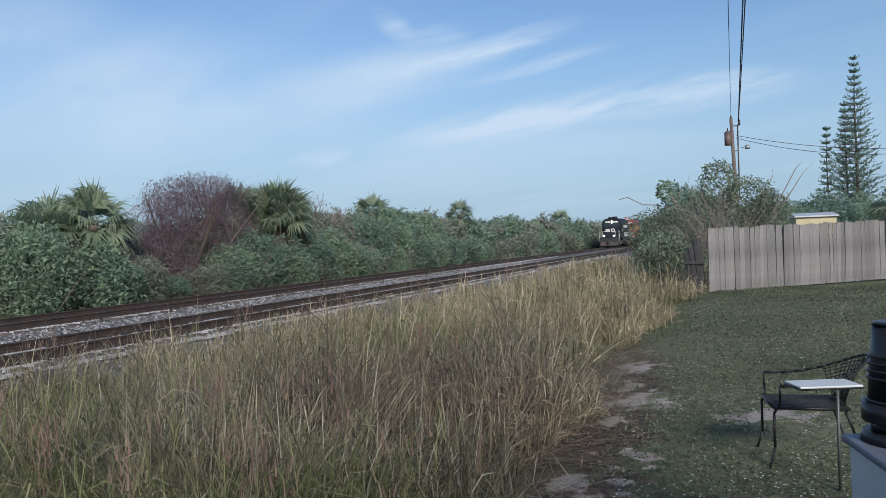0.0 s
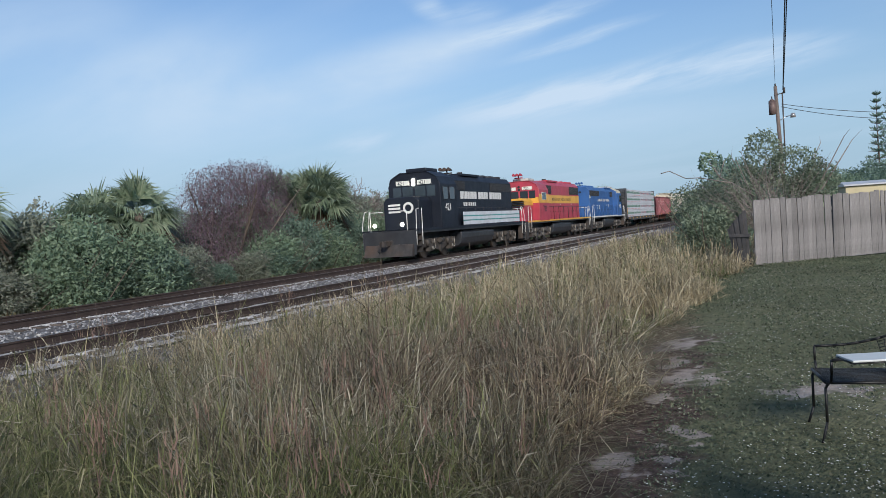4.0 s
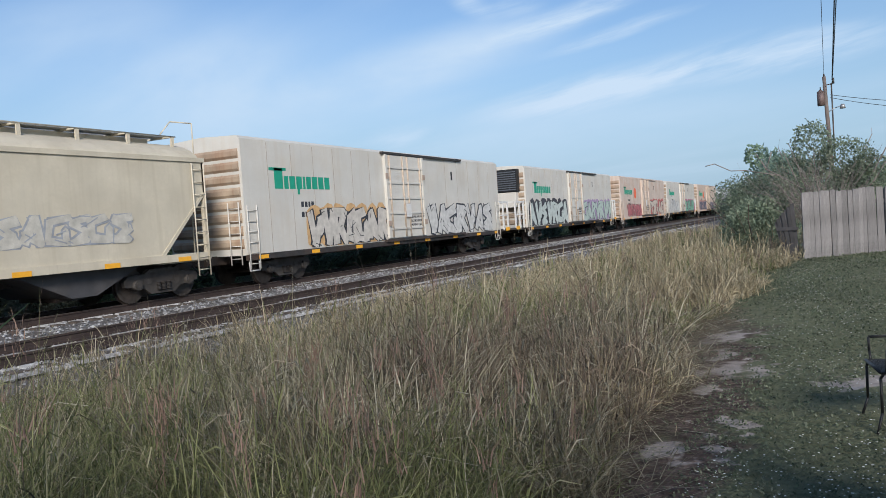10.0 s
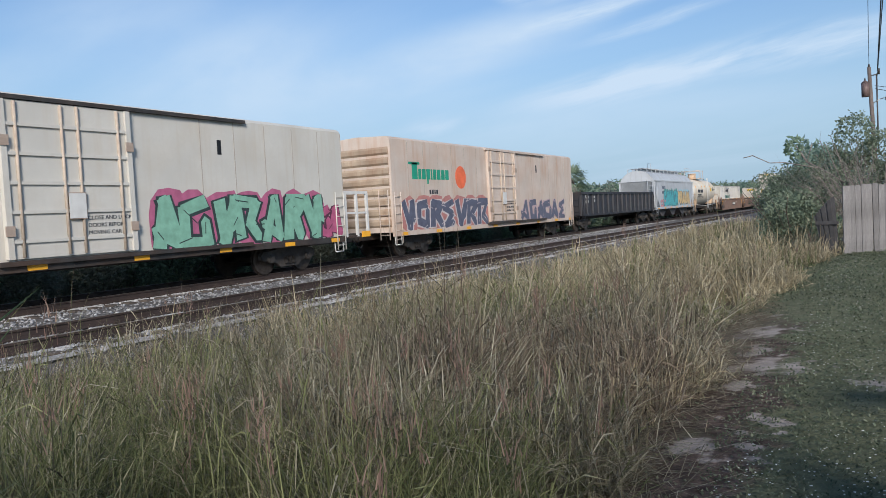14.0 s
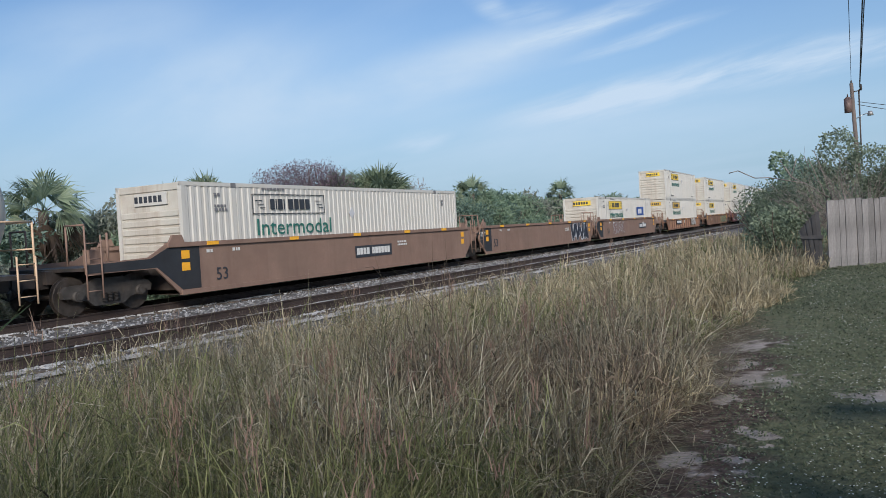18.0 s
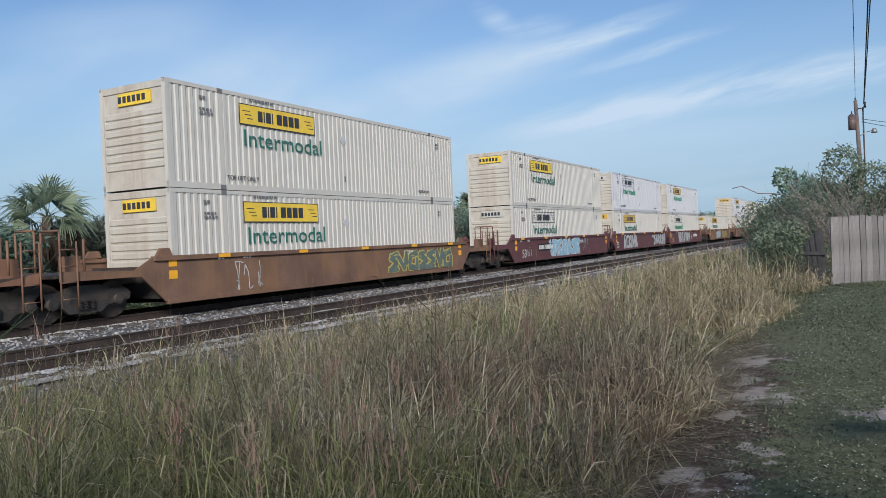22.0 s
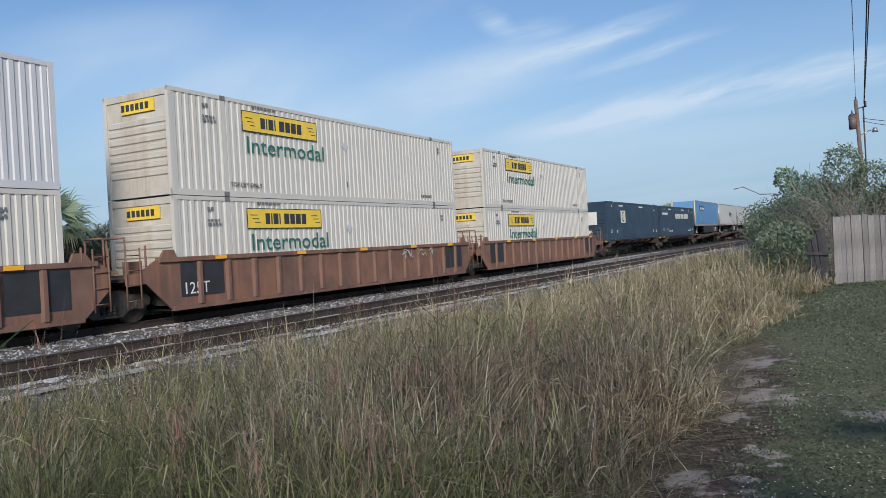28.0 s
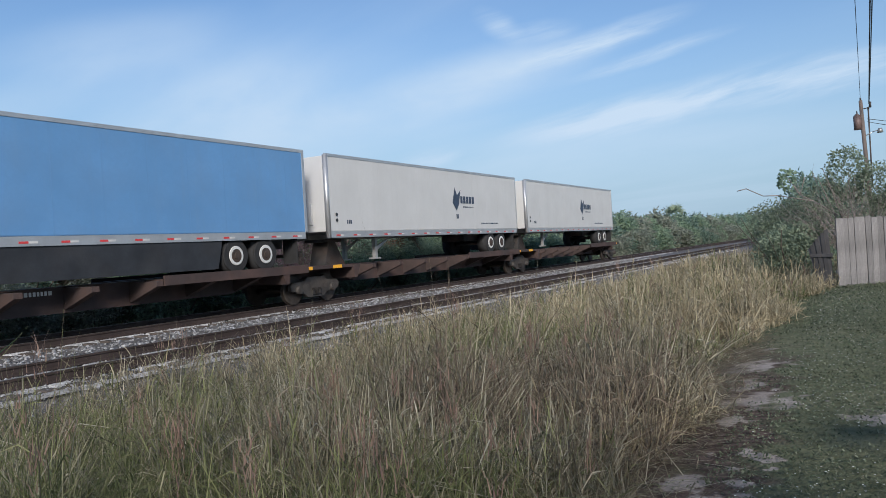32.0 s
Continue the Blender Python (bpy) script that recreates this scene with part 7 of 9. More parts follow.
def covered_hopper(name, label, s, half, eave, top, paint, trim):
    t = rolling(name, label, "rail car", s)
    underframe(t, half + 0.45, M_STEEL, trucks=half - 1.35)
    z0 = 1.12
    for sy in (-1, 1):
        b = MB()
        b.prism([(-half + 0.05, eave), (half - 0.05, eave), (half - 0.05, eave - 0.9), (half - 1.75, z0), (-half + 1.75, z0), (-half + 0.05, eave - 0.9)], sy * 1.50, sy * 1.54, "y")
        part("side_wall", b, paint, t)
        part("side_sill", MB().box(-half, half, sy * 1.44, sy * 1.58, z0 - 0.12, z0 + 0.08), trim, t)
        part("eave_rail", MB().box(-half, half, sy * 1.46, sy * 1.58, eave - 0.06, eave + 0.06), paint, t)
    prof = [(-1.52, eave)] + [(1.52 * math.sin(a), eave + (top - eave) * (math.cos(a) - math.cos(1.25)) / (1 - math.cos(1.25))) for a in np.linspace(-1.25, 1.25, 13)] + [(1.52, eave)]
    part("roof", MB().prism([(float(p), float(q)) for p, q in prof], -half + 0.02, half - 0.02, "x"), paint, t)
    board = MB().box(-half + 0.3, half - 0.3, -0.55, -0.1, top + 0.16, top + 0.20).box(-half + 0.3, half - 0.3, 0.1, 0.55, top + 0.16, top + 0.20)
    part("running_board", board, mat("galvanised", (0.33, 0.34, 0.35), 0.5, 0.5, var=0.2, scale=4), t)
    n = 10
    for k in range(n + 1):
        x = -half + 0.4 + (2 * half - 0.8) * k / n
        part("board_support", lambda: MB().box(-0.05, 0.05, -0.85, 0.85, 0, 0.04).box(-0.05, 0.05, -0.85, -0.80, -0.30, 0.04).box(-0.05, 0.05, 0.80, 0.85, -0.30, 0.04), paint, t, loc=(x, 0, top + 0.12), key=("bsup", name))
    hatch = MB().box(-half + 0.8, half - 0.8, -0.3, 0.3, top - 0.02, top + 0.10)
    part("hatch_cover", hatch, paint, t)
    part("edge_rail", MB().tube([(-half + 0.3, -0.85, top + 0.14), (half - 0.3, -0.85, top + 0.14)], 0.02, 5), paint, t)
    for k in range(3):
        x = (k - 1) * (half - 1.75) * 0.66
        w = (half - 1.75) * 0.32
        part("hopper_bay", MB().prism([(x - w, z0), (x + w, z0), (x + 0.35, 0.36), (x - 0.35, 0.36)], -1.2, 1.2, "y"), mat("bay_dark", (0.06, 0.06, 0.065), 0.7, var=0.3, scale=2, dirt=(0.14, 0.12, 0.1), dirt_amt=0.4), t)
        part("outlet_gate", MB().box(x - 0.4, x + 0.4, -0.7, 0.7, 0.28, 0.38), M_STEEL, t)
    for e in (-1, 1):
        x = e * half
        part("slope_sheet", MB().prism([(x - e * 0.07, eave), (x - e * 0.11, eave), (x - e * 1.85, z0), (x - e * 1.8, z0)], -1.50, 1.50, "y"), paint, t)
        part("end_post", MB().box(x, x - e * 0.10, -1.54, -1.42, 0.98, eave).box(x, x - e * 0.10, 1.42, 1.54, 0.98, eave), paint, t)
        part("end_platform", MB().box(x + e * 0.05, x - e * 1.7, -1.48, 1.48, 0.96, 1.03), trim, t)
        part("side_brace", MB().prism([(x, eave - 0.9), (x - e * 0.1, eave - 0.9), (x - e * 1.75, z0 + 0.1), (x - e * 1.65, z0 + 0.05)], -1.56, -1.50, "y"), paint, t)
        ladder(t, x - e * 0.3, -1.60, 0.55, eave - 0.1, 0.44, paint)
        ladder(t, x + e * 0.03, -1.15, 0.9, eave + 0.1, 0.42, paint, "y")
        part("grab_iron", MB().tube([(x - e * 0.05, -1.25, eave + 0.02), (x - e * 0.05, -1.25, top + 0.5), (x - e * 0.5, -0.9, top + 0.55), (x - e * 0.8, -0.8, top + 0.18)], 0.02, 5), paint, t)
    reflectors(t, -1.585, 1.0, [-half + 1.0 + (2 * half - 2) * k / 6 for k in range(7)])
    return t


CREAM = mat("hopper_cream", (0.56, 0.51, 0.40), 0.6, var=0.14, scale=1.0, streak=0.35, dirt=(0.36, 0.31, 0.22), dirt_amt=0.35)
HGREY = mat("hopper_grey", (0.47, 0.50, 0.53), 0.6, var=0.14, scale=1.0, streak=0.35, dirt=(0.30, 0.30, 0.29), dirt_amt=0.35)
sx = covered_hopper("cream_hopper_car", "cream covered hopper car with faded graffiti", 221.6, 8.05, 3.78, 4.36, CREAM, CREAM)
b = MB()
bars(b, -5.9, -1.541, 2.85, (0.26, 0.28, 0.28, 0.28), 0.30, 0.09)
bars(b, -5.9, -1.541, 2.42, (0.24, 0.24, 0.24, 0.24, 0.24, 0.16), 0.28, 0.07)
part("lettering", b, mat("stencil_blue", (0.09, 0.11, 0.16), 0.6), sx, "dark stencil shapes")
graffiti(sx, -4.2, -1.541, 1.55, 3.4, 0.95, (0.47, 0.46, 0.44), (0.30, 0.32, 0.36), 201, 5)
graffiti(sx, -0.6, -1.541, 1.55, 2.2, 1.05, (0.55, 0.52, 0.42), (0.24, 0.26, 0.32), 202, 3)
graffiti(sx, 1.8, -1.541, 1.6, 3.6, 0.75, (0.50, 0.48, 0.42), (0.33, 0.35, 0.38), 203, 6)
fx = covered_hopper("grey_hopper_car", "pale grey covered hopper car with teal and yellow graffiti", 372.55, 8.05, 3.45, 4.40, HGREY, HGREY)
b = MB()
bars(b, -5.5, -1.541, 2.75, (0.24, 0.24, 0.26, 0.26), 0.28, 0.08)
bars(b, -5.5, -1.541, 2.32, (0.2, 0.2, 0.2, 0.2, 0.2, 0.2), 0.26, 0.06)
part("lettering", b, MATS["stencil_blue"], fx, "dark stencil shapes")
graffiti(fx, -6.2, -1.541, 1.15, 3.0, 0.7, (0.62, 0.25, 0.27), (0.12, 0.25, 0.30), 204, 3)
graffiti(fx, -4.9, -1.546, 1.2, 5.6, 1.45, (0.10, 0.42, 0.46), (0.06, 0.14, 0.2), 205, 6, (0.12, 0.33, 0.30))
graffiti(fx, 0.9, -1.546, 1.25, 5.3, 1.35, (0.62, 0.46, 0.24), (0.10, 0.09, 0.09), 206, 6, (0.32, 0.52, 0.60))


WHITE_CAR = mat("reefer_white", (0.56, 0.545, 0.50), 0.55, var=0.09, scale=0.8, streak=0.25, dirt=(0.45, 0.37, 0.27), dirt_amt=0.25)
PINK_CAR = mat("reefer_stained", (0.56, 0.48, 0.415), 0.6, var=0.12, scale=0.8, streak=0.55, dirt=(0.45, 0.27, 0.17), dirt_amt=0.45)
DOOR_HW = mat("door_bar", (0.50, 0.42, 0.34), 0.65, var=0.3, scale=4.0, dirt=(0.30, 0.18, 0.11), dirt_amt=0.5)
DOOR_RUST = mat("rusty_door_hardware", (0.40, 0.32, 0.26), 0.7, var=0.35, scale=3.0, dirt=(0.22, 0.10, 0.05), dirt_amt=0.6)
# panel seams: shade of the recess put into a darker colour, with rusty dirt
SEAM_SHADE_DIRT = mat("seam_shade_dirt", (0.43, 0.39, 0.34), 0.7, var=0.3, scale=3.0, dirt=(0.34, 0.24, 0.17), dirt_amt=0.5)
END_RUST = mat("rusty_end_wall", (0.43, 0.34, 0.25), 0.7, var=0.3, scale=1.3, streak=0.6, dirt=(0.25, 0.14, 0.08), dirt_amt=0.6)
GREEN_LOGO = mat("logo_green", (0.02, 0.30, 0.19), 0.5, var=0.15)


def reefer(s, stained, platform, genset, logo, tags, label):
    paint = PINK_CAR if stained else WHITE_CAR
    t = rolling("refrigerator_car", label, "rail car", s, group="white refrigerator cars")
    half, z0, z1 = 10.0, 0.98, 4.53
    ends = [half + 0.45 + (1.6 if e in platform else 0) for e in (-1, 1)]
    part("centre_sill", MB().box(-ends[0], ends[1], -0.32, 0.32, 0.72, 1.0), M_STEEL, t)
    coupler(t, -ends[0], -1)
    coupler(t, ends[1], 1)
    for e in (-1, 1):
        truck(t, e * 7.6)
    body = MB().prism([(-1.55, z0), (1.55, z0), (1.55, z1), (1.42, z1 + 0.10), (0, z1 + 0.17), (-1.42, z1 + 0.10), (-1.55, z1)], -half, half, "x")
    part("body", body, paint, t)
    for sy in (-1, 1):
        part("side_sill", MB().box(-half, half, sy * 1.48, sy * 1.575, z0 - 0.16, z0 + 0.02), M_STEEL if not stained else paint, t)
        xs = [-half + 1.2 * k for k in range(1, 7)] + [half - 1.25 * k for k in range(0, 6)]
        for x in xs:
            part("panel_seam", lambda: MB().box(-0.014, 0.014, -0.006, 0.0, 0, z1 - z0 - 0.1), SEAM_SHADE_DIRT, t, loc=(x, sy * 1.55 if sy < 0 else 1.556, z0 + 0.04), key=("seam", stained))
    # plug door
    dx0, dx1 = -1.75, 1.45
    door = part("door", MB().box(dx0, dx1, -1.62, -1.551, z0 + 0.12, z1 - 0.08), paint, t, "plug door with locking bars")
    for x in (dx0 + 0.35, (dx0 + dx1) / 2 - 0.2, (dx0 + dx1) / 2 + 0.2, dx1 - 0.35):
        part("locking_bar", lambda: MB().cyl((0, 0, 0), (0, 0, z1 - z0 - 0.25), 0.036, n=8), DOOR_HW, door, loc=(x, -1.65, z0 + 0.15), key=("lbar", stained))
    for x in (dx0, dx1 - 0.13):
        part("door_stile", MB().box(x, x + 0.13, -1.675, -1.62, z0 + 0.12, z1 - 0.08), paint, door)
        for k in range(2):
            part("hinge", lambda: MB().box(0, 0.2, -0.03, 0, 0, 0.22), DOOR_RUST, door, loc=(x - 0.04, -1.675, z0 + 0.6 + 1.9 * k), key="dhinge")
    for k in range(5):
        part("door_rib", lambda: MB().box(dx0 + 0.13, dx1 - 0.13, -1.665, -1.62, 0, 0.075), paint, door, loc=(0, 0, z0 + 0.45 + 0.62 * k), key=("drib", stained))
    part("latch_box", MB().box(-0.3, 0.12, -1.69, -1.64, 1.9, 2.5), DOOR_RUST, door)
    for k, line in enumerate(("CLOSE AND LOCK", "DOORS BEFORE", "MOVING CAR")):
        lettering(line, 0.135, M_LETTER, door, 0.16, -1.626, 1.88 - 0.17 * k, "door_notice", bold=1.05)
    part("notice_plate", MB().box(-0.32, 0.10, -1.70, -1.692, 1.92, 2.48), M_WHITE, door)
    part("door_rail", MB().box(dx0 - 0.2, 5.4, -1.66, -1.56, z1 - 0.06, z1 + 0.03), M_STEEL if not stained else paint, t)
    part("door_track", MB().box(dx0 - 0.2, 5.4, -1.68, -1.56, z0 - 0.02, z0 + 0.08), M_STEEL, t)
    part("vent_slot", MB().box(4.35, 4.5, -1.556, -1.55, 3.55, 3.95), M_GRILLE, t)
    for e in (-1, 1):
        x = e * half
        b = MB()
        n = 8
        for k in range(n):
            z = z0 + 0.2 + (z1 - z0 - 0.4) * k / n
            b.prism([(x, z), (x + e * 0.06, z + 0.08), (x + e * 0.06, z + 0.22), (x, z + 0.30)], -1.45, 1.45, "y")
        part("end_rib", b, END_RUST if e < 0 else paint, t, "rust-stained ribbed end" if e < 0 else "")
        if (e < 0) and genset:
            g = part("cooling_unit", MB().box(x, x - 0.5, -1.2, 1.2, 3.15, 4.45), M_GRILLE, t, "dark louvred cooling unit")
            bb = MB()
            for k in range(9):
                bb.box(x - 0.5, x - 0.53, -1.15, 1.15, 3.22 + 0.13 * k, 3.28 + 0.13 * k)
            part("louvre", bb, mat("louvre_grey", (0.10, 0.11, 0.13), 0.5, var=0.2), g)
            bevel(part("machinery_box", MB().box(x, x - 0.45, -1.1, 1.2, 2.2, 3.1), paint, t), 0.03)
        if e in platform:
            xe = x + e * 1.6
            part("end_platform", MB().box(x, xe, -1.45, 1.45, 0.92, 1.0), M_STEEL, t)
            rm = M_WHITE if not stained else paint
            for y in (-1.42, 1.42):
                for xx in (x + e * 0.25, x + e * 0.9, xe - e * 0.06):
                    part("railing_post", lambda: MB().box(-0.05, 0.05, -0.04, 0.04, 0, 1.6), rm, t, loc=(xx, y, 0.95), key=("plpost", stained))
                for za, zb in ((2.45, 2.55), (1.75, 1.82)):
                    part("railing_bar", MB().box(x, xe, y - 0.03, y + 0.03, za, zb), rm, t)
            part("railing_bar", MB().box(xe - 0.04, xe + 0.04, -1.38, 1.38, 2.47, 2.54), rm, t)
            part("side_marker", MB().box(xe - e * 0.5, xe, -1.49, -1.46, 0.92, 1.12), M_REFLECT, t)
        ladder(t, x - e * 0.28, -1.60, 0.55, 2.5, 0.44, paint)
        ladder(t, x + e * 0.10, -1.2, 0.7, 2.6, 0.42, paint, "y")
        part("stirrup", MB().tube([(x - e * 0.1, -1.5, 0.9), (x - e * 0.1, -1.52, 0.5), (x - e * 0.55, -1.52, 0.5), (x - e * 0.55, -1.5, 0.9)], 0.02, 5), M_WHITE, t)
    if logo:
        b = MB()
        bars(b, -8.5, -1.551, 3.02, (0.42,), 0.66, 0.05)
        bars(b, -8.02, -1.551, 3.02, (0.22, 0.30, 0.30, 0.12, 0.26, 0.30, 0.30, 0.30), 0.42, 0.06)
        b.box(-8.75, -7.9, -1.557, -1.551, 3.60, 3.70)
        b.box(-7.34, -7.22, -1.557, -1.551, 2.84, 3.02)
        part("logo", b, GREEN_LOGO, t, "green logo lettering shapes")
        if logo == 2:
            part("logo_fruit", MB().cyl((-4.4, -1.551, 3.15), (-4.4, -1.558, 3.15), 0.50, n=26), mat("logo_orange", (0.80, 0.16, 0.06), 0.5, var=0.2, scale=3), t, "round orange logo shape")
        b = MB()
        bars(b, -7.2, -1.551, 2.42, (0.14, 0.14, 0.1, 0.14), 0.18, 0.06)
        bars(b, -7.2, -1.551, 2.08, (0.14, 0.14, 0.14, 0.14), 0.18, 0.06)
        part("stencil", b, M_LETTER, t)
    reflectors(t, -1.58, 0.84, (-9.3, -6.6, -3.9, -1.1, 1.6, 4.4, 7.1, 9.4))
    for g in tags:
        graffiti(t, *g)
    return t


G0 = -1.564
reefer(241.2, False, (1,), False, 1, [(-6.9, G0, 1.03, 5.2, 1.35, (0.53, 0.50, 0.45), (0.03, 0.035, 0.045), 301, 7, (0.56, 0.36, 0.17)), (1.7, G0, 1.03, 7.2, 1.45, (0.55, 0.55, 0.53), (0.04, 0.045, 0.06), 302, 7)], "white refrigerator car with green lettering shapes and black graffiti")
reefer(265.5, False, (-1, 1), True, 1, [(-9.6, G0, 1.03, 7.4, 1.5, (0.48, 0.54, 0.51), (0.03, 0.035, 0.04), 303, 7, (0.055, 0.055, 0.065)), (1.6, G0, 1.03, 8.0, 1.45, (0.43, 0.52, 0.47), (0.10, 0.12, 0.13), 304, 7, (0.36, 0.27, 0.42))], "white refrigerator car with a cooling unit and grey graffiti")
reefer(288.75, True, (), False, 2, [(-7.8, G0, 1.03, 5.8, 1.15, (0.46, 0.16, 0.17), (0.10, 0.04, 0.05), 305, 6), (2.0, G0, 1.03, 7.0, 1.45, (0.56, 0.50, 0.42), (0.07, 0.06, 0.06), 306, 5, (0.45, 0.12, 0.11))], "rust-stained white refrigerator car with red graffiti")
reefer(310.5, False, (1,), False, 1, [(-9.5, G0, 1.05, 7.0, 1.4, (0.58, 0.58, 0.55), (0.30, 0.33, 0.38), 307, 6), (2.0, G0, 1.0, 6.8, 1.45, (0.22, 0.44, 0.33), (0.03, 0.05, 0.05), 308, 7, (0.42, 0.12, 0.22)), (8.6, G0, 1.0, 1.2, 1.1, (0.42, 0.10, 0.20), (0.1, 0.03, 0.06), 309, 2)], "white refrigerator car with green and crimson graffiti")
reefer(333.6, True, (), False, 2, [(-9.4, G0, 0.98, 7.5, 1.25, (0.10, 0.11, 0.16), (0.55, 0.50, 0.50), 310, 7, (0.45, 0.20, 0.18)), (2.1, G0, 0.98, 6.4, 1.15, (0.12, 0.13, 0.18), (0.50, 0.38, 0.40), 311, 6)], "cream-stained refrigerator car with dark graffiti")


def tank_car():
    t = rolling("tank_car", "white rust-stained tank car with a railed dome platform", "rail car", 388.3)
    paint = mat("tank_white", (0.68, 0.63, 0.53), 0.75, var=0.12, scale=0.7, streak=0.3, dirt=(0.55, 0.40, 0.25), dirt_amt=0.45)
    rust = mat("tank_trim", (0.58, 0.42, 0.28), 0.65, var=0.25, scale=3)
    half, r, zc = 6.75, 1.42, 2.52
    b = MB()
    prof = [(half * 1.0, 0.02)] + [(half - 0.75 + 0.75 * math.sin(a), r * math.cos(a)) for a in np.linspace(1.45, 0, 9)]
    pts = [(x, q) for x, q in prof]
    full = [(-x, q) for x, q in pts] + [(x, q) for x, q in reversed(pts)]
    n = 36
    vs = [(x, q * math.cos(2 * math.pi * k / n), zc + q * math.sin(2 * math.pi * k / n)) for x, q in full for k in range(n)]
    fs = [(i * n + k, i * n + (k + 1) % n, (i + 1) * n + (k + 1) % n, (i + 1) * n + k) for i in range(len(full) - 1) for k in range(n)]
    b.add(vs, [f[::-1] for f in fs], 0, True)
    part("tank_shell", b, paint, t)
    for x in (-2.6, 0.6, 3.6):
        part("weld_band", MB().cyl((x - 0.02, 0, zc), (x + 0.02, 0, zc), r + 0.006, n=40, cap=False), paint, t)
    underframe(t, 6.9, M_STEEL, trucks=4.9)
    for e in (-1, 1):
        part("saddle", MB().prism([(-1.2, 1.15), (1.2, 1.15), (1.3, 1.75), (0.7, 1.28), (-0.7, 1.28), (-1.3, 1.75)], e * 4.9 - 0.35, e * 4.9 + 0.35, "x"), rust, t)
        part("stub_deck", MB().box(e * 5.3, e * 6.9, -1.35, 1.35, 1.0, 1.10), M_STEEL, t)
        part("end_railing", MB().tube([(e * 6.85, -1.4, 1.05), (e * 6.85, -1.4, 2.25), (e * 6.85, 1.4, 2.25), (e * 6.85, 1.4, 1.05)], 0.025, 6).tube([(e * 6.85, -1.4, 1.65), (e * 6.85, 1.4, 1.65)], 0.02, 6).tube([(e * 6.85, -1.4, 2.25), (e * 5.7, -1.45, 2.25), (e * 5.6, -1.45, 1.1)], 0.025, 6), rust, t)
        ladder(t, e * 6.6, -1.5, 0.45, 1.5, 0.42, rust)
    part("side_pipe", MB().tube([(-5.4, -1.42, 1.12), (-1.0, -1.42, 0.98), (1.0, -1.42, 0.98), (5.4, -1.42, 1.12)], 0.035, 6), M_WHITE, t)
    part("dome", MB().cyl((0, 0, zc + r - 0.1), (0, 0, zc + r + 0.62), 0.42, 0.42, 22).cyl((0, 0, zc + r + 0.62), (0, 0, zc + r + 0.68), 0.46, 0.44, 22), rust, t)
    part("dome_platform", MB().box(-1.15, 1.15, -1.05, 1.05, zc + r + 0.02, zc + r + 0.08), rust, t)
    b = MB()
    zt = zc + r
    for sx_ in (-1.1, 1.1):
        for sy in (-1.0, 1.0):
            b.cyl((sx_, sy, zt), (sx_, sy, zt + 0.95), 0.022, n=6)
        b.tube([(sx_, -1.0, zt + 0.95), (sx_, 1.0, zt + 0.95)], 0.022, 6)
    b.tube([(-1.1, 1.0, zt + 0.95), (1.1, 1.0, zt + 0.95)], 0.022, 6)
    b.tube([(-1.1, -1.0, zt + 0.95), (-0.5, -1.0, zt + 0.95), (-0.5, -1.0, zt)], 0.022, 6)
    part("dome_railing", b, rust, t)
    ladder(t, 0.75, -1.50, 0.62, zt + 0.1, 0.46, M_WHITE)
    for x in (-5.2, -1.7, 0.15, 3.3, 4.9):
        part("reflector", lambda: MB().box(-0.06, 0.06, -0.02, 0.0, 0, 0.75), M_REFLECT, t, loc=(x, -1.40, 2.45), key="trefl", rot=(radians(-8), 0, 0))
    b = MB()
    bars(b, -4.4, -1.44, 2.42, (0.24, 0.08, 0.22, 0.24, -0.15, 0.1, 0.1, 0.1, 0.22, 0.22, 0.22), 0.32, 0.09, depth=0.02)
    part("lettering", b, M_LETTER, t, "dark stencil shapes")
    plates(t, [(-4.4, 2.15, 2.0, 0.10, 2), (4.2, 2.9, 0.9, 0.09, 3), (-2.3, 2.0, 0.8, 0.06, 3)], -1.435, M_LETTER)
    part("placard", MB().box(3.05, 3.75, -1.425, -1.41, 2.55, 2.95), M_YELLOW, t, "yellow placard")


tank_car()


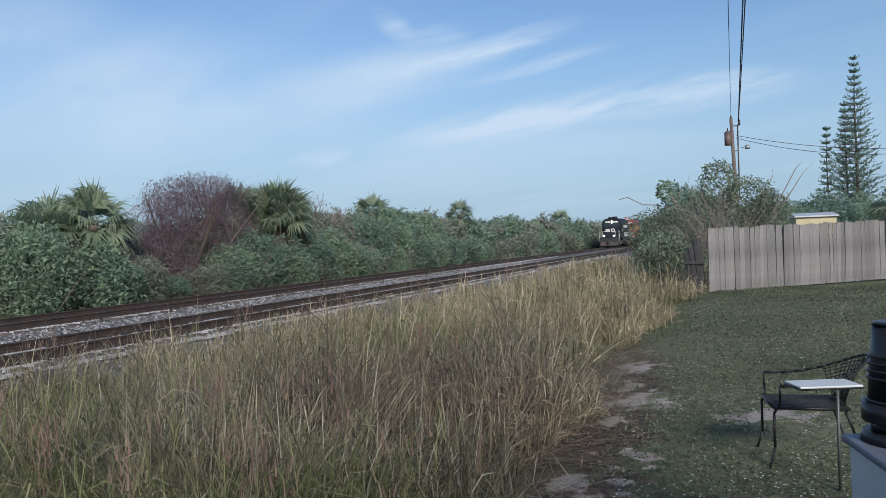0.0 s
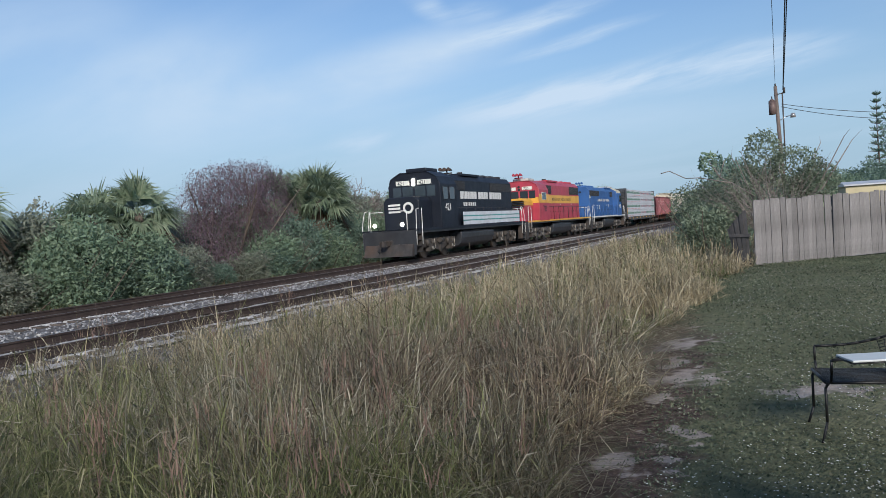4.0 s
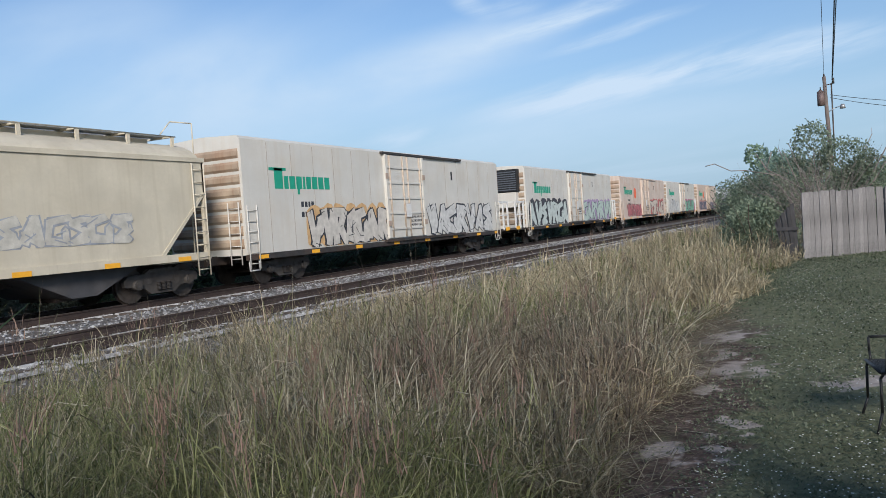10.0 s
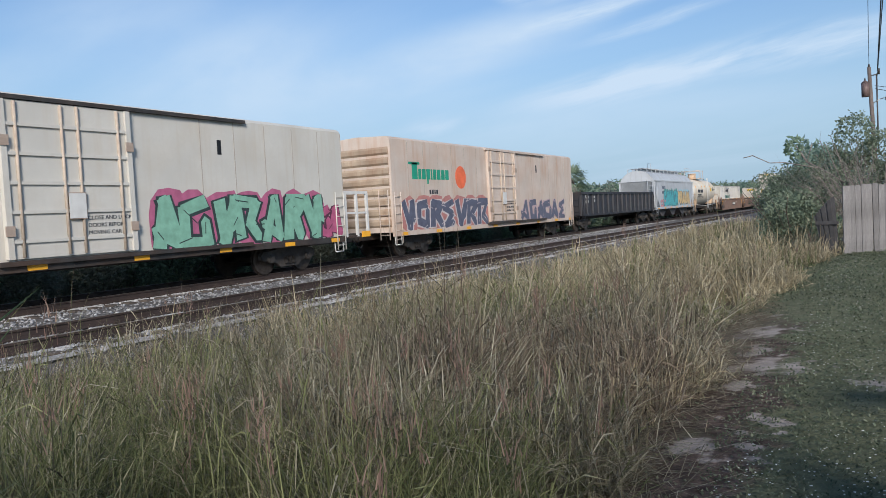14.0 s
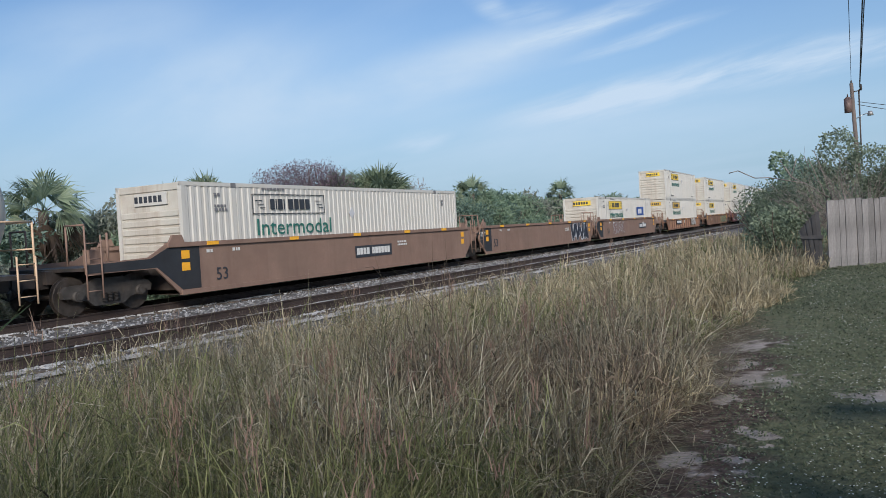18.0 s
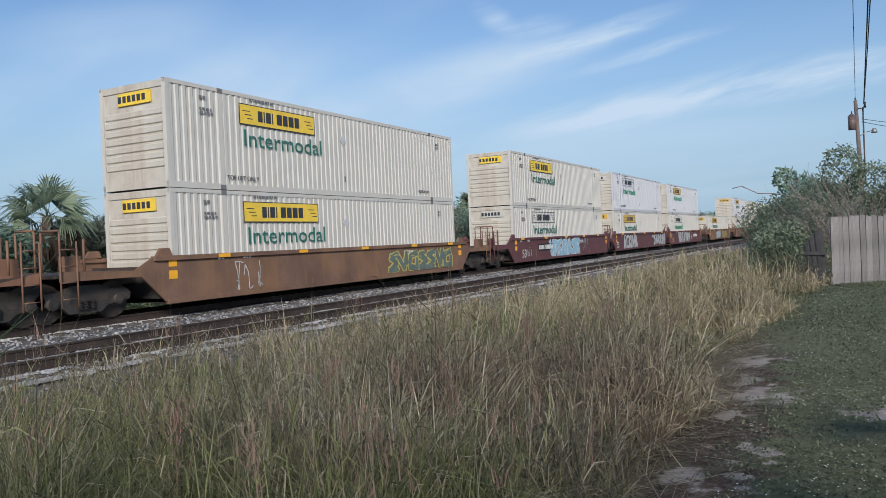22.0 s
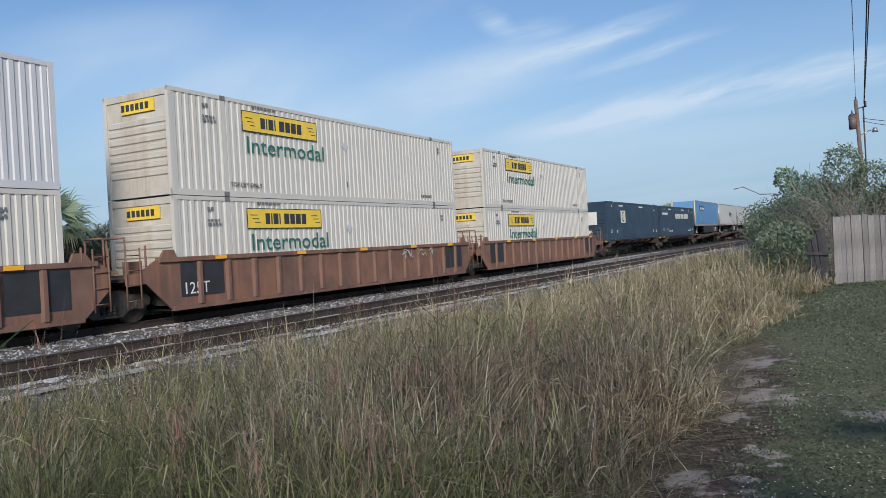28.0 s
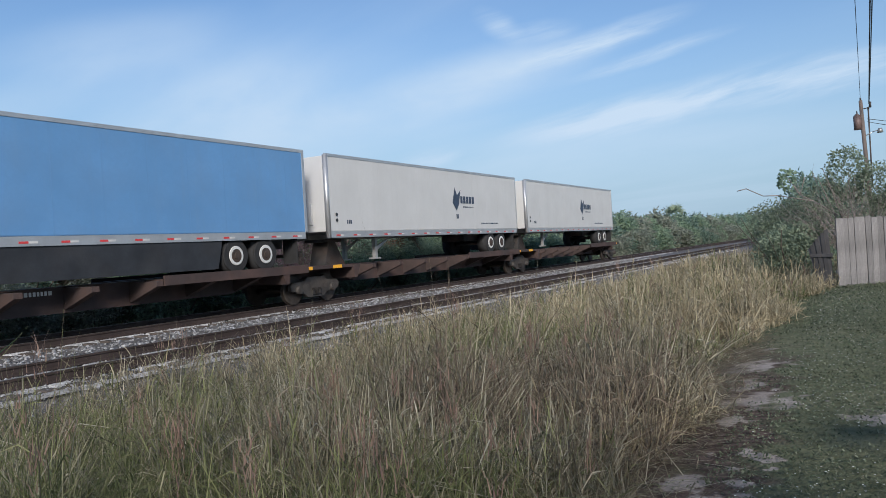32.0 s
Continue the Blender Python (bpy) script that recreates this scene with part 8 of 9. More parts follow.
# -- well cars, spine cars and their loads --
def well_car(s0, s1, c0, c1, paint, top, ribs, label, dark_end=True, left_truck=True, right_truck=True, first=True, tags=()):
    c = (s0 + s1) / 2
    t = rolling("well_car", label, "well car", c, group="double-stack well cars")
    a, b2, w0, w1 = s0 - c, s1 - c, c0 - c, c1 - c
    z0 = 0.24
    for sy in (-1, 1):
        m = MB().prism([(w0 - 0.75, top), (w1 + 0.75, top), (w1 + 1.35, top - 0.32), (b2 - 0.25, 1.22), (b2 - 0.25, 0.98), (w1 + 1.15, 0.98), (w1 + 0.35, z0), (w0 - 0.35, z0), (w0 - 1.15, 0.98), (a + 0.25, 0.98), (a + 0.25, 1.22), (w0 - 1.35, top - 0.32)], sy * 1.42, sy * 1.47, "y")
        part("side_wall", m, paint, t)
        part("top_chord", MB().box(w0 - 0.75, w1 + 0.75, sy * 1.36, sy * 1.54, top - 0.10, top + 0.02), paint, t)
        part("bottom_chord", MB().box(w0 - 0.35, w1 + 0.35, sy * 1.36, sy * 1.52, z0 - 0.02, z0 + 0.10), paint, t)
        if ribs:
            n = 15
            for k in range(n):
                x = w0 + 0.6 + (w1 - w0 - 1.2) * k / (n - 1)
                part("side_rib", lambda: MB().prism([(-0.09, 0), (0.09, 0), (0.05, 0.09), (-0.05, 0.09)], 0, top - z0 - 0.22, "z"), paint, t, loc=(x, sy * 1.47, z0 + 0.1), rot=(0, 0, math.pi if sy < 0 else 0), key=("wrib", top))
        for e, w in ((-1, w0), (1, w1)):
            part("guide_post", MB().prism([(w + e * 0.1, top), (w + e * 0.65, top), (w + e * 0.5, top + 0.22), (w + e * 0.2, top + 0.22)], sy * 1.36, sy * 1.44, "y"), paint, t)
    part("floor", MB().box(w0 - 0.4, w1 + 0.4, -1.4, 1.4, z0 + 0.02, z0 + 0.12), M_STEEL, t)
    for e, w, end in ((-1, w0, a), (1, w1, b2)):
        part("end_deck", MB().box(w + e * 0.9, end - e * 0.2, -1.40, 1.40, 1.06, 1.14), M_STEEL, t)
        part("draft_sill", MB().box(w + e * 0.3, end, -0.35, 0.35, 0.78, 1.1), M_STEEL, t)
        part("bulkhead", MB().box(w + e * 0.32, w + e * 0.40, -1.4, 1.4, z0, 1.2), M_STEEL, t)
        for y0, y1, zt in ((-1.42, -0.75, 2.15), (1.42, 0.8, 2.1)):
            for y in (y0, y1):
                part("rail_post", lambda: MB().cyl((0, 0, 0), (0, 0, 0.92), 0.025, n=6), paint, t, loc=(end - e * 0.3, y, 1.2), key=("rpost", paint.name))
            part("top_rail", MB().tube([(end - e * 0.3, y0, zt), (end - e * 0.3, y1, zt)], 0.025, 6), paint, t)
        part("rail_post", lambda: MB().cyl((0, 0, 0), (0, 0, 0.75), 0.03, n=6), paint, t, loc=(end - e * 0.9, -1.42, 1.2), key=("rpost2", paint.name))
        part("brake_stand", lambda: MB().box(-0.2, 0.2, -0.12, 0.12, 0, 0.42), paint, t, loc=(end - e * 0.75, -1.1, 1.14), key=("bstand", paint.name))
        ladder(t, end - e * 0.45, -1.50, 0.4, 1.9, 0.42, paint)
        if e < 0 and not ribs and paint is RUST_BROWN:
            part("end_plate", MB().prism([(w0 - 0.75, top - 0.11), (w0 + 0.35, top - 0.11), (w0 + 0.35, z0 + 0.12), (w0 - 0.3, z0 + 0.12), (w0 - 1.1, 1.0), (a + 0.27, 1.0), (a + 0.27, 1.2), (w0 - 1.3, top - 0.36)], -1.478, -1.471, "y"), M_BLACK, t, "black painted end of the side wall")
        if not ribs:
            for q in range(2):
                part("end_reflector", lambda: MB().box(-0.14, 0.14, -0.006, 0, 0, 0.22), M_REFLECT, t, loc=(w0 - 0.15 + (0 if e < 0 else w1 - w0 + 0.3), -1.48, 0.86 + 0.32 * q), key="erefl")
        if dark_end and ribs:
            x0, x1 = w + e * 0.05, w - e * 1.5
            part("end_panel", MB().box(x0, x1, -1.482, -1.472, 0.55, top - 0.14), M_BLACK, t)
    if left_truck:
        truck(t, a + (1.15 if first else 0.0))
    if right_truck:
        truck(t, b2 - 1.15)
    for x in (-6.4, -2.9, 0.6, 4.1, 7.2):
        part("reflector", lambda: MB().box(-0.22, 0.22, -0.006, 0, 0, 0.10), M_REFLECT, t, loc=(x, -1.545 if not ribs else -1.566, top - 0.09), key="wrefl")
    if first:
        coupler(t, a, -1)
    for g in tags:
        (graffiti if g[0] == "g" else scribble)(t, *g[1:])
    return t


RUST_BROWN = mat("well_brown", (0.235, 0.155, 0.118), 0.7, var=0.18, scale=1.0, streak=0.25, dirt=(0.14, 0.075, 0.055), dirt_amt=0.3)
RUST_ORANGE = mat("well_orange", (0.22, 0.12, 0.075), 0.75, var=0.3, scale=1.2, streak=0.5, dirt=(0.16, 0.07, 0.045), dirt_amt=0.5)
RUST_RED = mat("well_rust", (0.165, 0.095, 0.072), 0.75, var=0.3, scale=1.5, streak=0.5, dirt=(0.33, 0.15, 0.075), dirt_amt=0.4)
WELL_MAROON = mat("well_maroon", (0.115, 0.045, 0.05), 0.65, var=0.2, scale=1.0, streak=0.25, dirt=(0.09, 0.05, 0.05), dirt_amt=0.3)
WELL_DARK = mat("well_umber", (0.17, 0.10, 0.07), 0.75, var=0.3, scale=1.2, streak=0.4, dirt=(0.28, 0.15, 0.06), dirt_amt=0.45)
W0 = -1.486
A = well_car(396.1, 417.3, 399.5, 415.6, RUST_BROWN, 1.6, False, "brown smooth-sided well car carrying one white container", right_truck=False)
B = well_car(417.3, 435.8, 418.6, 434.7, RUST_BROWN, 1.6, False, "empty brown smooth-sided well car with white-outlined graffiti", first=False, right_truck=False, tags=[("g", 4.4, W0, 0.35, 3.6, 1.15, (0.02, 0.025, 0.04), (0.55, 0.58, 0.62), 401, 4)])
C = well_car(435.8, 457.0, 437.8, 453.9, RUST_BROWN, 1.6, False, "brown smooth-sided well car with grey graffiti", first=False, tags=[("g", -5.6, W0, 0.5, 3.2, 0.9, (0.22, 0.14, 0.12), (0.40, 0.42, 0.44), 402, 4)])
coupler(C, 10.6, 1)
Dw = well_car(457.3, 480.0, 460.8, 476.9, RUST_ORANGE, 1.25, True, "rusty orange ribbed well car with double-stacked containers", dark_end=False, tags=[("g", 3.2, -1.575, 0.5, 2.6, 0.75, (0.5, 0.5, 0.48), (0.10, 0.06, 0.05), 403, 4)])
Ew = well_car(480.0, 503.3, 483.6, 499.7, WELL_DARK, 1.45, False, "mottled rusty well car with yellow graffiti", dark_end=False, tags=[("g", 2.2, W0, 0.4, 5.2, 0.85, (0.12, 0.16, 0.14), (0.50, 0.45, 0.12), 404, 7), ("s", -6.2, W0, 0.4, 1.6, 0.8, (0.6, 0.6, 0.6), 405)])
Fw = well_car(503.3, 523.8, 506.5, 522.7, WELL_MAROON, 1.5, False, "dark maroon well car with pale blue graffiti", right_truck=False, tags=[("g", -2.3, W0, 0.32, 5.6, 1.1, (0.28, 0.46, 0.58), (0.60, 0.62, 0.62), 406, 7), ("s", -6.0, W0, 0.5, 1.2, 0.5, (0.6, 0.6, 0.62), 407), ("s", 3.8, W0, 0.4, 1.8, 0.9, (0.28, 0.36, 0.45), 408)])
Gw = well_car(523.8, 543.3, 525.8, 541.9, WELL_MAROON, 1.5, False, "dark maroon well car with silver graffiti", first=False, right_truck=False, tags=[("g", -6.0, W0, 0.3, 4.2, 1.15, (0.45, 0.46, 0.46), (0.06, 0.06, 0.07), 409, 5), ("g", 4.0, W0, 0.35, 4.6, 1.0, (0.42, 0.43, 0.44), (0.07, 0.07, 0.08), 410, 6)])
Hw = well_car(543.3, 564.6, 545.0, 561.1, WELL_MAROON, 1.5, False, "dark maroon well car with large silver graffiti", first=False, tags=[("g", -5.6, W0, 0.3, 6.0, 1.12, (0.47, 0.48, 0.47), (0.07, 0.07, 0.08), 411, 7), ("s", 1.2, W0, 0.6, 0.6, 0.7, (0.6, 0.6, 0.6), 412)])
Iw = well_car(564.8, 588.4, 568.2, 584.4, WELL_DARK, 1.5, False, "dark rusty well car carrying one white container", tags=[("g", -4.0, W0, 0.35, 3.4, 0.95, (0.35, 0.42, 0.50), (0.55, 0.56, 0.56), 413, 5), ("g", 1.0, W0, 0.35, 3.8, 0.95, (0.40, 0.33, 0.14), (0.07, 0.07, 0.07), 414, 5)])
Jw = well_car(588.6, 608.2, 590.8, 606.9, RUST_RED, 1.60, True, "rust-red ribbed well car with chalked tags", right_truck=False, tags=[("s", 1.6, -1.575, 0.5, 3.2, 0.9, (0.6, 0.58, 0.55), 415, 7), ("s", -3.4, -1.575, 0.6, 1.6, 0.7, (0.6, 0.58, 0.55), 416, 4)])
Kw = well_car(608.2, 627.7, 610.2, 626.3, RUST_RED, 1.60, True, "rust-red ribbed well car with double-stacked containers", first=False, right_truck=False, tags=[("s", 2.6, -1.575, 1.1, 3.0, 0.35, (0.6, 0.58, 0.55), 417, 7)])
Lw = well_car(627.7, 648.2, 629.5, 645.6, RUST_RED, 1.60, True, "rust-red ribbed well car with double-stacked containers", first=False)
for car, x, z, sz, tx in ((A, -6.9, 0.75, 0.0, ""), (B, -7.4, 0.55, 0.55, "53"), (C, -7.2, 0.55, 0.55, "53"), (Dw, -1.0, 0.75, 0.45, "53"), (Fw, -6.4, 0.45, 0.62, "53"), (Gw, -7.9, 0.45, 0.62, "53"), (Hw, -8.4, 0.45, 0.62, "53")):
    if tx:
        lettering(tx, sz, M_LETTER if car in (B, C) else M_YELLOW if car is Hw else M_WHITE, car, x, W0 - 0.004 - (0.09 if car is Dw else 0), z, "capacity_mark")
lettering("125T", 0.45, M_WHITE, Kw, -7.75, -1.489, 0.62, "capacity_mark")
lettering("53", 0.5, M_LETTER, A, -6.3, W0 - 0.004, 0.52, "capacity_mark")
lettering("125 T", 0.28, M_WHITE, Hw, -9.3, W0 - 0.004, 1.0, "capacity_mark")
lettering("125 T", 0.30, M_WHITE, B, -9.0, W0 - 0.004, 1.12, "capacity_mark")
for car, x in ((A, 0.6), (C, 2.4), (Dw, -4.6), (Fw, -3.9), (Hw, 2.6)):
    bb = MB()
    q = W0 - 0.006 if car is not Dw else -1.575
    bb.box(x - 0.1, x + 2.35, q, q + 0.003, 0.72, 1.14, 1)
    bars(bb, x, q, 0.82, (0.17, 0.17, 0.17, 0.17, -0.1, 0.17, 0.17, 0.17, 0.17, 0.17, 0.17), 0.24, 0.04)
    part("stencil", bb, [M_WHITE, car.children[0].data.materials[0] if car in (Fw, Hw) else M_LETTER], car, "pale stencil shapes")
for car in (A, B, C, Fw, Gw, Hw, Ew, Iw):
    plates(car, [(-6.6, 1.3, 0.3, 0.09, 1), (-5.6, 1.3, 0.3, 0.09, 1), (3.4, 1.15, 0.7, 0.07, 2)], W0 - 0.003)

# containers
BOX_WHITE = mat("container_white", (0.53, 0.52, 0.485), 0.5, var=0.07, scale=0.8, streak=0.22, dirt=(0.48, 0.40, 0.30), dirt_amt=0.18)
BOX_COOL = mat("container_cool", (0.52, 0.53, 0.56), 0.45, var=0.06, scale=0.8, streak=0.18, dirt=(0.45, 0.44, 0.42), dirt_amt=0.15)
BOX_NAVY = mat("container_navy", (0.022, 0.045, 0.076), 0.5, var=0.2, scale=0.8, streak=0.25, dirt=(0.07, 0.09, 0.13), dirt_amt=0.25)
LOGO_Y = mat("logo_yellow", (0.78, 0.55, 0.06), 0.5, var=0.12, scale=3.0)
LOGO_O = mat("logo_amber", (0.62, 0.40, 0.07), 0.5, var=0.12, scale=3.0)
LOGO_G = mat("logo_dark_green", (0.03, 0.15, 0.12), 0.5, var=0.15)
LOGO_BG = mat("logo_bright_green", (0.03, 0.33, 0.17), 0.5, var=0.15)
CH = 2.9


def corrugation(x0, x1, z0, z1, y, depth, pitch, sign):
    vs, fs = [], []
    x = x0
    prof = []
    while x < x1 - 0.01:
        for dx, d in ((0, 0), (pitch * 0.42, 0), (pitch * 0.55, 1), (pitch * 0.87, 1)):
            if x + dx < x1:
                prof.append((x + dx, d))
        x += pitch
    prof.append((x1, 0))
    for px, d in prof:
        vs += [(px, y - sign * depth * d, z0), (px, y - sign * depth * d, z1)]
    for i in range(len(prof) - 1):
        f = (2 * i, 2 * i + 2, 2 * i + 3, 2 * i + 1)
        fs.append(f if sign < 0 else f[::-1])
    return vs, fs


def container_base(name, label, paint, loc_s, z):
    t = rolling(name, label, "container", loc_s, z, group="intermodal containers")
    h, w = 8.075, 1.30
    k = paint.name
    for sy in (-1, 1):
        part("side_panel", lambda: MB().add(*corrugation(-h + 0.12, h - 0.12, 0.16, CH - 0.10, sy * (w - 0.012), 0.024, 0.25, sy)), paint, t, key=("side", sy, k))
        part("top_rail", lambda: MB().box(-h, h, sy * (w - 0.09), sy * w, CH - 0.11, CH), paint, t, key=("trail", sy, k))
        part("bottom_rail", lambda: MB().box(-h, h, sy * (w - 0.09), sy * w, 0, 0.17), paint, t, key=("brail", sy, k))
        for x in (-6.1, 6.1):
            part("post", lambda: MB().box(-0.09, 0.09, sy * (w - 0.06), sy * (w + 0.004), 0.02, CH - 0.02), paint, t, loc=(x, 0, 0), key=("mpost", sy, k))
            for z2 in (0, CH - 0.14):
                part("casting", lambda: MB().box(-0.1, 0.1, sy * (w - 0.10), sy * (w + 0.012), 0, 0.14), mat("casting_grey", (0.16, 0.16, 0.165), 0.7, var=0.3), t, loc=(x, 0, z2), key=("cast", sy))
        for e in (-1, 1):
            part("corner_post", lambda: MB().box(e * h, e * (h - 0.13), sy * (w - 0.13), sy * (w + 0.003), 0.0, CH), paint, t, key=("cpost", sy, e, k))
    part("roof", lambda: MB().box(-h + 0.05, h - 0.05, -w + 0.05, w - 0.05, CH - 0.05, CH - 0.01), paint, t, key=("roof", k))
    part("floor", lambda: MB().box(-h + 0.05, h - 0.05, -w + 0.05, w - 0.05, 0.02, 0.10), M_STEEL, t, key="cfloor")

    def end_mb(e):
        b = MB()
        x = e * (h - 0.05)
        b.box(x, x - e * 0.04, -w + 0.12, w - 0.12, 0.05, CH - 0.05)
        b.box(x, x + e * 0.03, -w + 0.13, w - 0.13, 0.02, 0.20)
        b.box(x, x + e * 0.03, -w + 0.13, w - 0.13, CH - 0.20, CH - 0.02)
        return b

    grimy = paint if paint is BOX_NAVY else mat("container_end", (0.53, 0.51, 0.45), 0.65, var=0.15, scale=1.4, streak=0.45, dirt=(0.24, 0.14, 0.08), dirt_amt=0.38, bump=0.2)
    near_end = part("end_wall", lambda: end_mb(-1), grimy, t, "ribbed end wall with rusty stains", key=("end", -1, k))
    far_end = part("end_wall", lambda: end_mb(1), paint, t, key=("end", 1, k))
    for e, wall, m in ((-1, near_end, grimy), (1, far_end, paint)):
        x = e * (h - 0.05)
        for q in range(7):
            part("end_rib", lambda: MB().prism([(x, 0), (x + e * 0.035, 0.03), (x + e * 0.035, 0.16), (x, 0.19)], -w + 0.16, w - 0.16, "y"), m, wall, loc=(0, 0, 0.55 + 0.235 * q), key=("erib", e, m.name))
    return t


def hunt_mark(t, style):
    """Panel with dark letter bars, and a word below."""
    y = -1.318
    panel = {"y": LOGO_Y, "o": LOGO_O, "w": None}[style[0]]
    px, pz, pw, ph = -5.35, 1.98, 3.55, 0.62
    b = MB()
    if panel:
        b.box(px, px + pw, y, y + 0.01, pz, pz + ph, 1)
    b.box(px, px + pw, y - 0.003, y + 0.008, pz, pz + 0.025)
    b.box(px, px + pw, y - 0.003, y + 0.008, pz + ph - 0.025, pz + ph)
    b.box(px, px + 0.025, y - 0.003, y + 0.008, pz, pz + ph)
    b.box(px + pw - 0.025, px + pw, y - 0.003, y + 0.008, pz, pz + ph)
    bars(b, px + 0.80, y, pz + 0.14, (0.20, 0.05, 0.22, 0.05, -0.06, 0.24, 0.22, 0.24, 0.22), 0.33, 0.055)
    for e in (-1, 1):
        cx = px + pw / 2 + e * 1.45
        for q in range(3):
            b.box(cx - 0.2 + 0.1 * q, cx + 0.12 + 0.06 * q, y - 0.004, y, pz + 0.40 - 0.11 * q, pz + 0.425 - 0.11 * q)
    part("logo_panel", b, [M_LETTER, panel or BOX_WHITE], t, "yellow logo panel with dark letter shapes" if panel else "outlined logo panel with dark letter shapes")
    lettering("Intermodal", 0.72, LOGO_BG if style[1] == "g" else LOGO_G, t, px + 0.10, y, pz - 0.64, bold=1.2)
    lettering("TOP LIFT ONLY", 0.19, M_LETTER, t, -5.95, y, 0.30)
    xe = -8.075 - 0.0
    b = MB()
    b.box(xe - 0.006, xe + 0.03, -0.75, 0.55, 2.32, 2.66, 1)
    for q in range(6):
        b.box(xe - 0.012, xe + 0.02, -0.55 + 0.19 * q, -0.42 + 0.19 * q, 2.40, 2.58)
    part("end_logo", b, [M_LETTER, panel or BOX_WHITE], t)
    plates(t, [(-6.9, 2.5, 0.25, 0.1, 1), (-6.9, 2.2, 0.5, 0.07, 2), (-4.9, 2.72, 1.1, 0.07, 1), (5.0, 0.32, 0.9, 0.09, 1), (-0.2, 0.5, 0.12, 0.2, 1), (6.6, 2.4, 0.25, 0.09, 2)], -1.313, mat("faded_stencil", (0.17, 0.17, 0.18), 0.6, var=0.2), "stencil")
    for x in (-0.2,):
        part("diamond_placard", MB().prism([(x, 2.18), (x + 0.18, 1.98), (x, 1.78), (x - 0.18, 1.98)], y, y + 0.01, "y"), BOX_COOL, t)


LOADS = (  # start of the container, lower style, upper style
    (399.5, "wd", None), (437.8, "yd", None), (460.8, "od", "yd"), (483.6, "yd", "yd"), (506.5, "wd", "yd"), (525.8, "od", "wg"), (545.0, "wg", "og"),
    (568.2, "od", None), (590.8, "wg", "od"), (610.2, "yd", "yd"), (629.5, "yd", "yd"))
for c0, lo, hi in LOADS:
    for st, z in ((lo, 0.37), (hi, 0.37 + CH + 0.02)):
        if st:
            cool = (c0 in (525.8, 590.8) and z > 1) or (c0 == 545.0 and z > 1)
            t = container_base("white_container", "white corrugated container, %s, %s" % ("yellow logo panel" if st[0] == "y" else "amber logo panel" if st[0] == "o" else "outlined logo panel", "stacked on another container" if z > 1 else "sitting in a well car"), BOX_COOL if cool else BOX_WHITE, c0 + 8.075, z)
            hunt_mark(t, st)
            if c0 == 437.8:
                bb = MB().box(2.9, 5.2, -1.32, -1.31, 1.45, 2.15, 1)
                bars(bb, 3.35, -1.32, 1.58, (0.22, 0.2, 0.08, 0.22, 0.2), 0.40, 0.06)
                part("logo_panel", bb, [M_WHITE, mat("logo_blue", (0.03, 0.09, 0.33), 0.5)], t, "blue logo panel")


def spine(s0, s1, label, first=False, last=False, trailer=False):
    c = (s0 + s1) / 2
    t = rolling("spine_car", label, "spine car", c, group="spine car platforms")
    a, b2 = s0 - c, s1 - c
    rust = mat("spine_rust", (0.055, 0.038, 0.035), 0.75, var=0.3, scale=1.5, dirt=(0.15, 0.075, 0.05), dirt_amt=0.4)
    part("spine", MB().prism([(a, 0.78), (a, 1.18), (b2, 1.18), (b2, 0.78), (b2 - 2.2, 0.78), (b2 - 3.2, 0.55), (a + 3.2, 0.55), (a + 2.2, 0.78)], -0.38, 0.38, "y"), rust, t)
    for e, x in ((-1, a), (1, b2)):
        part("end_platform", MB().box(x, x - e * 1.7, -1.42, 1.42, 1.10, 1.20).prism([(x - e * 1.7, 1.18), (x - e * 2.1, 1.18), (x - e * 1.9, 0.72), (x - e * 1.75, 0.72)], -1.45, 1.45, "y"), rust, t)
        part("reflector", lambda: MB().box(-0.25, 0.25, -0.006, 0, 0, 0.11), M_REFLECT, t, loc=(x - e * 0.8, -1.422, 1.1), key="srefl")
    for k in range(7):
        x = a + 3.0 + (b2 - a - 6.0) * k / 6
        part("cross_arm", lambda: MB().prism([(-1.45, 1.02), (-1.45, 1.15), (1.45, 1.15), (1.45, 1.02), (0.4, 0.62), (-0.4, 0.62)], -0.10, 0.10, "x"), rust, t, loc=(x, 0, 0), key="sarm")
    if trailer:
        for sy in (-1, 1):
            part("wheel_track", MB().box(b2 - 6.6, b2 - 0.8, sy * 0.75, sy * 1.45, 1.15, 1.19), rust, t)
            part("track_kerb", MB().box(b2 - 6.6, b2 - 0.8, sy * 1.42, sy * 1.47, 1.02, 1.28), rust, t)
        part("hitch", MB().prism([(a + 1.5, 1.18), (a + 2.7, 1.18), (a + 2.15, 2.02), (a + 1.75, 2.02)], -0.35, 0.35, "y").box(a + 1.4, a + 2.4, -0.45, 0.45, 2.02, 2.13), M_STEEL, t)
    else:
        for sy in (-1, 1):
            part("side_walk", MB().box(a + 3, b2 - 3, sy * 0.9, sy * 1.45, 1.14, 1.17), rust, t)
    if first:
        coupler(t, a, -1)
        truck(t, a + 1.1)
    truck(t, b2 - (1.1 if last else 0.0))
    if last:
        coupler(t, b2, 1)
        part("marker_lamp", MB().box(b2 + 0.3, b2 + 0.4, -0.1, 0.1, 1.0, 1.3), mat("lamp_red", (0.5, 0.02, 0.02), 0.4), t)
    plates(t, [(-2.0, 1.0, 1.6, 0.10, 1)], -0.385)
    return t


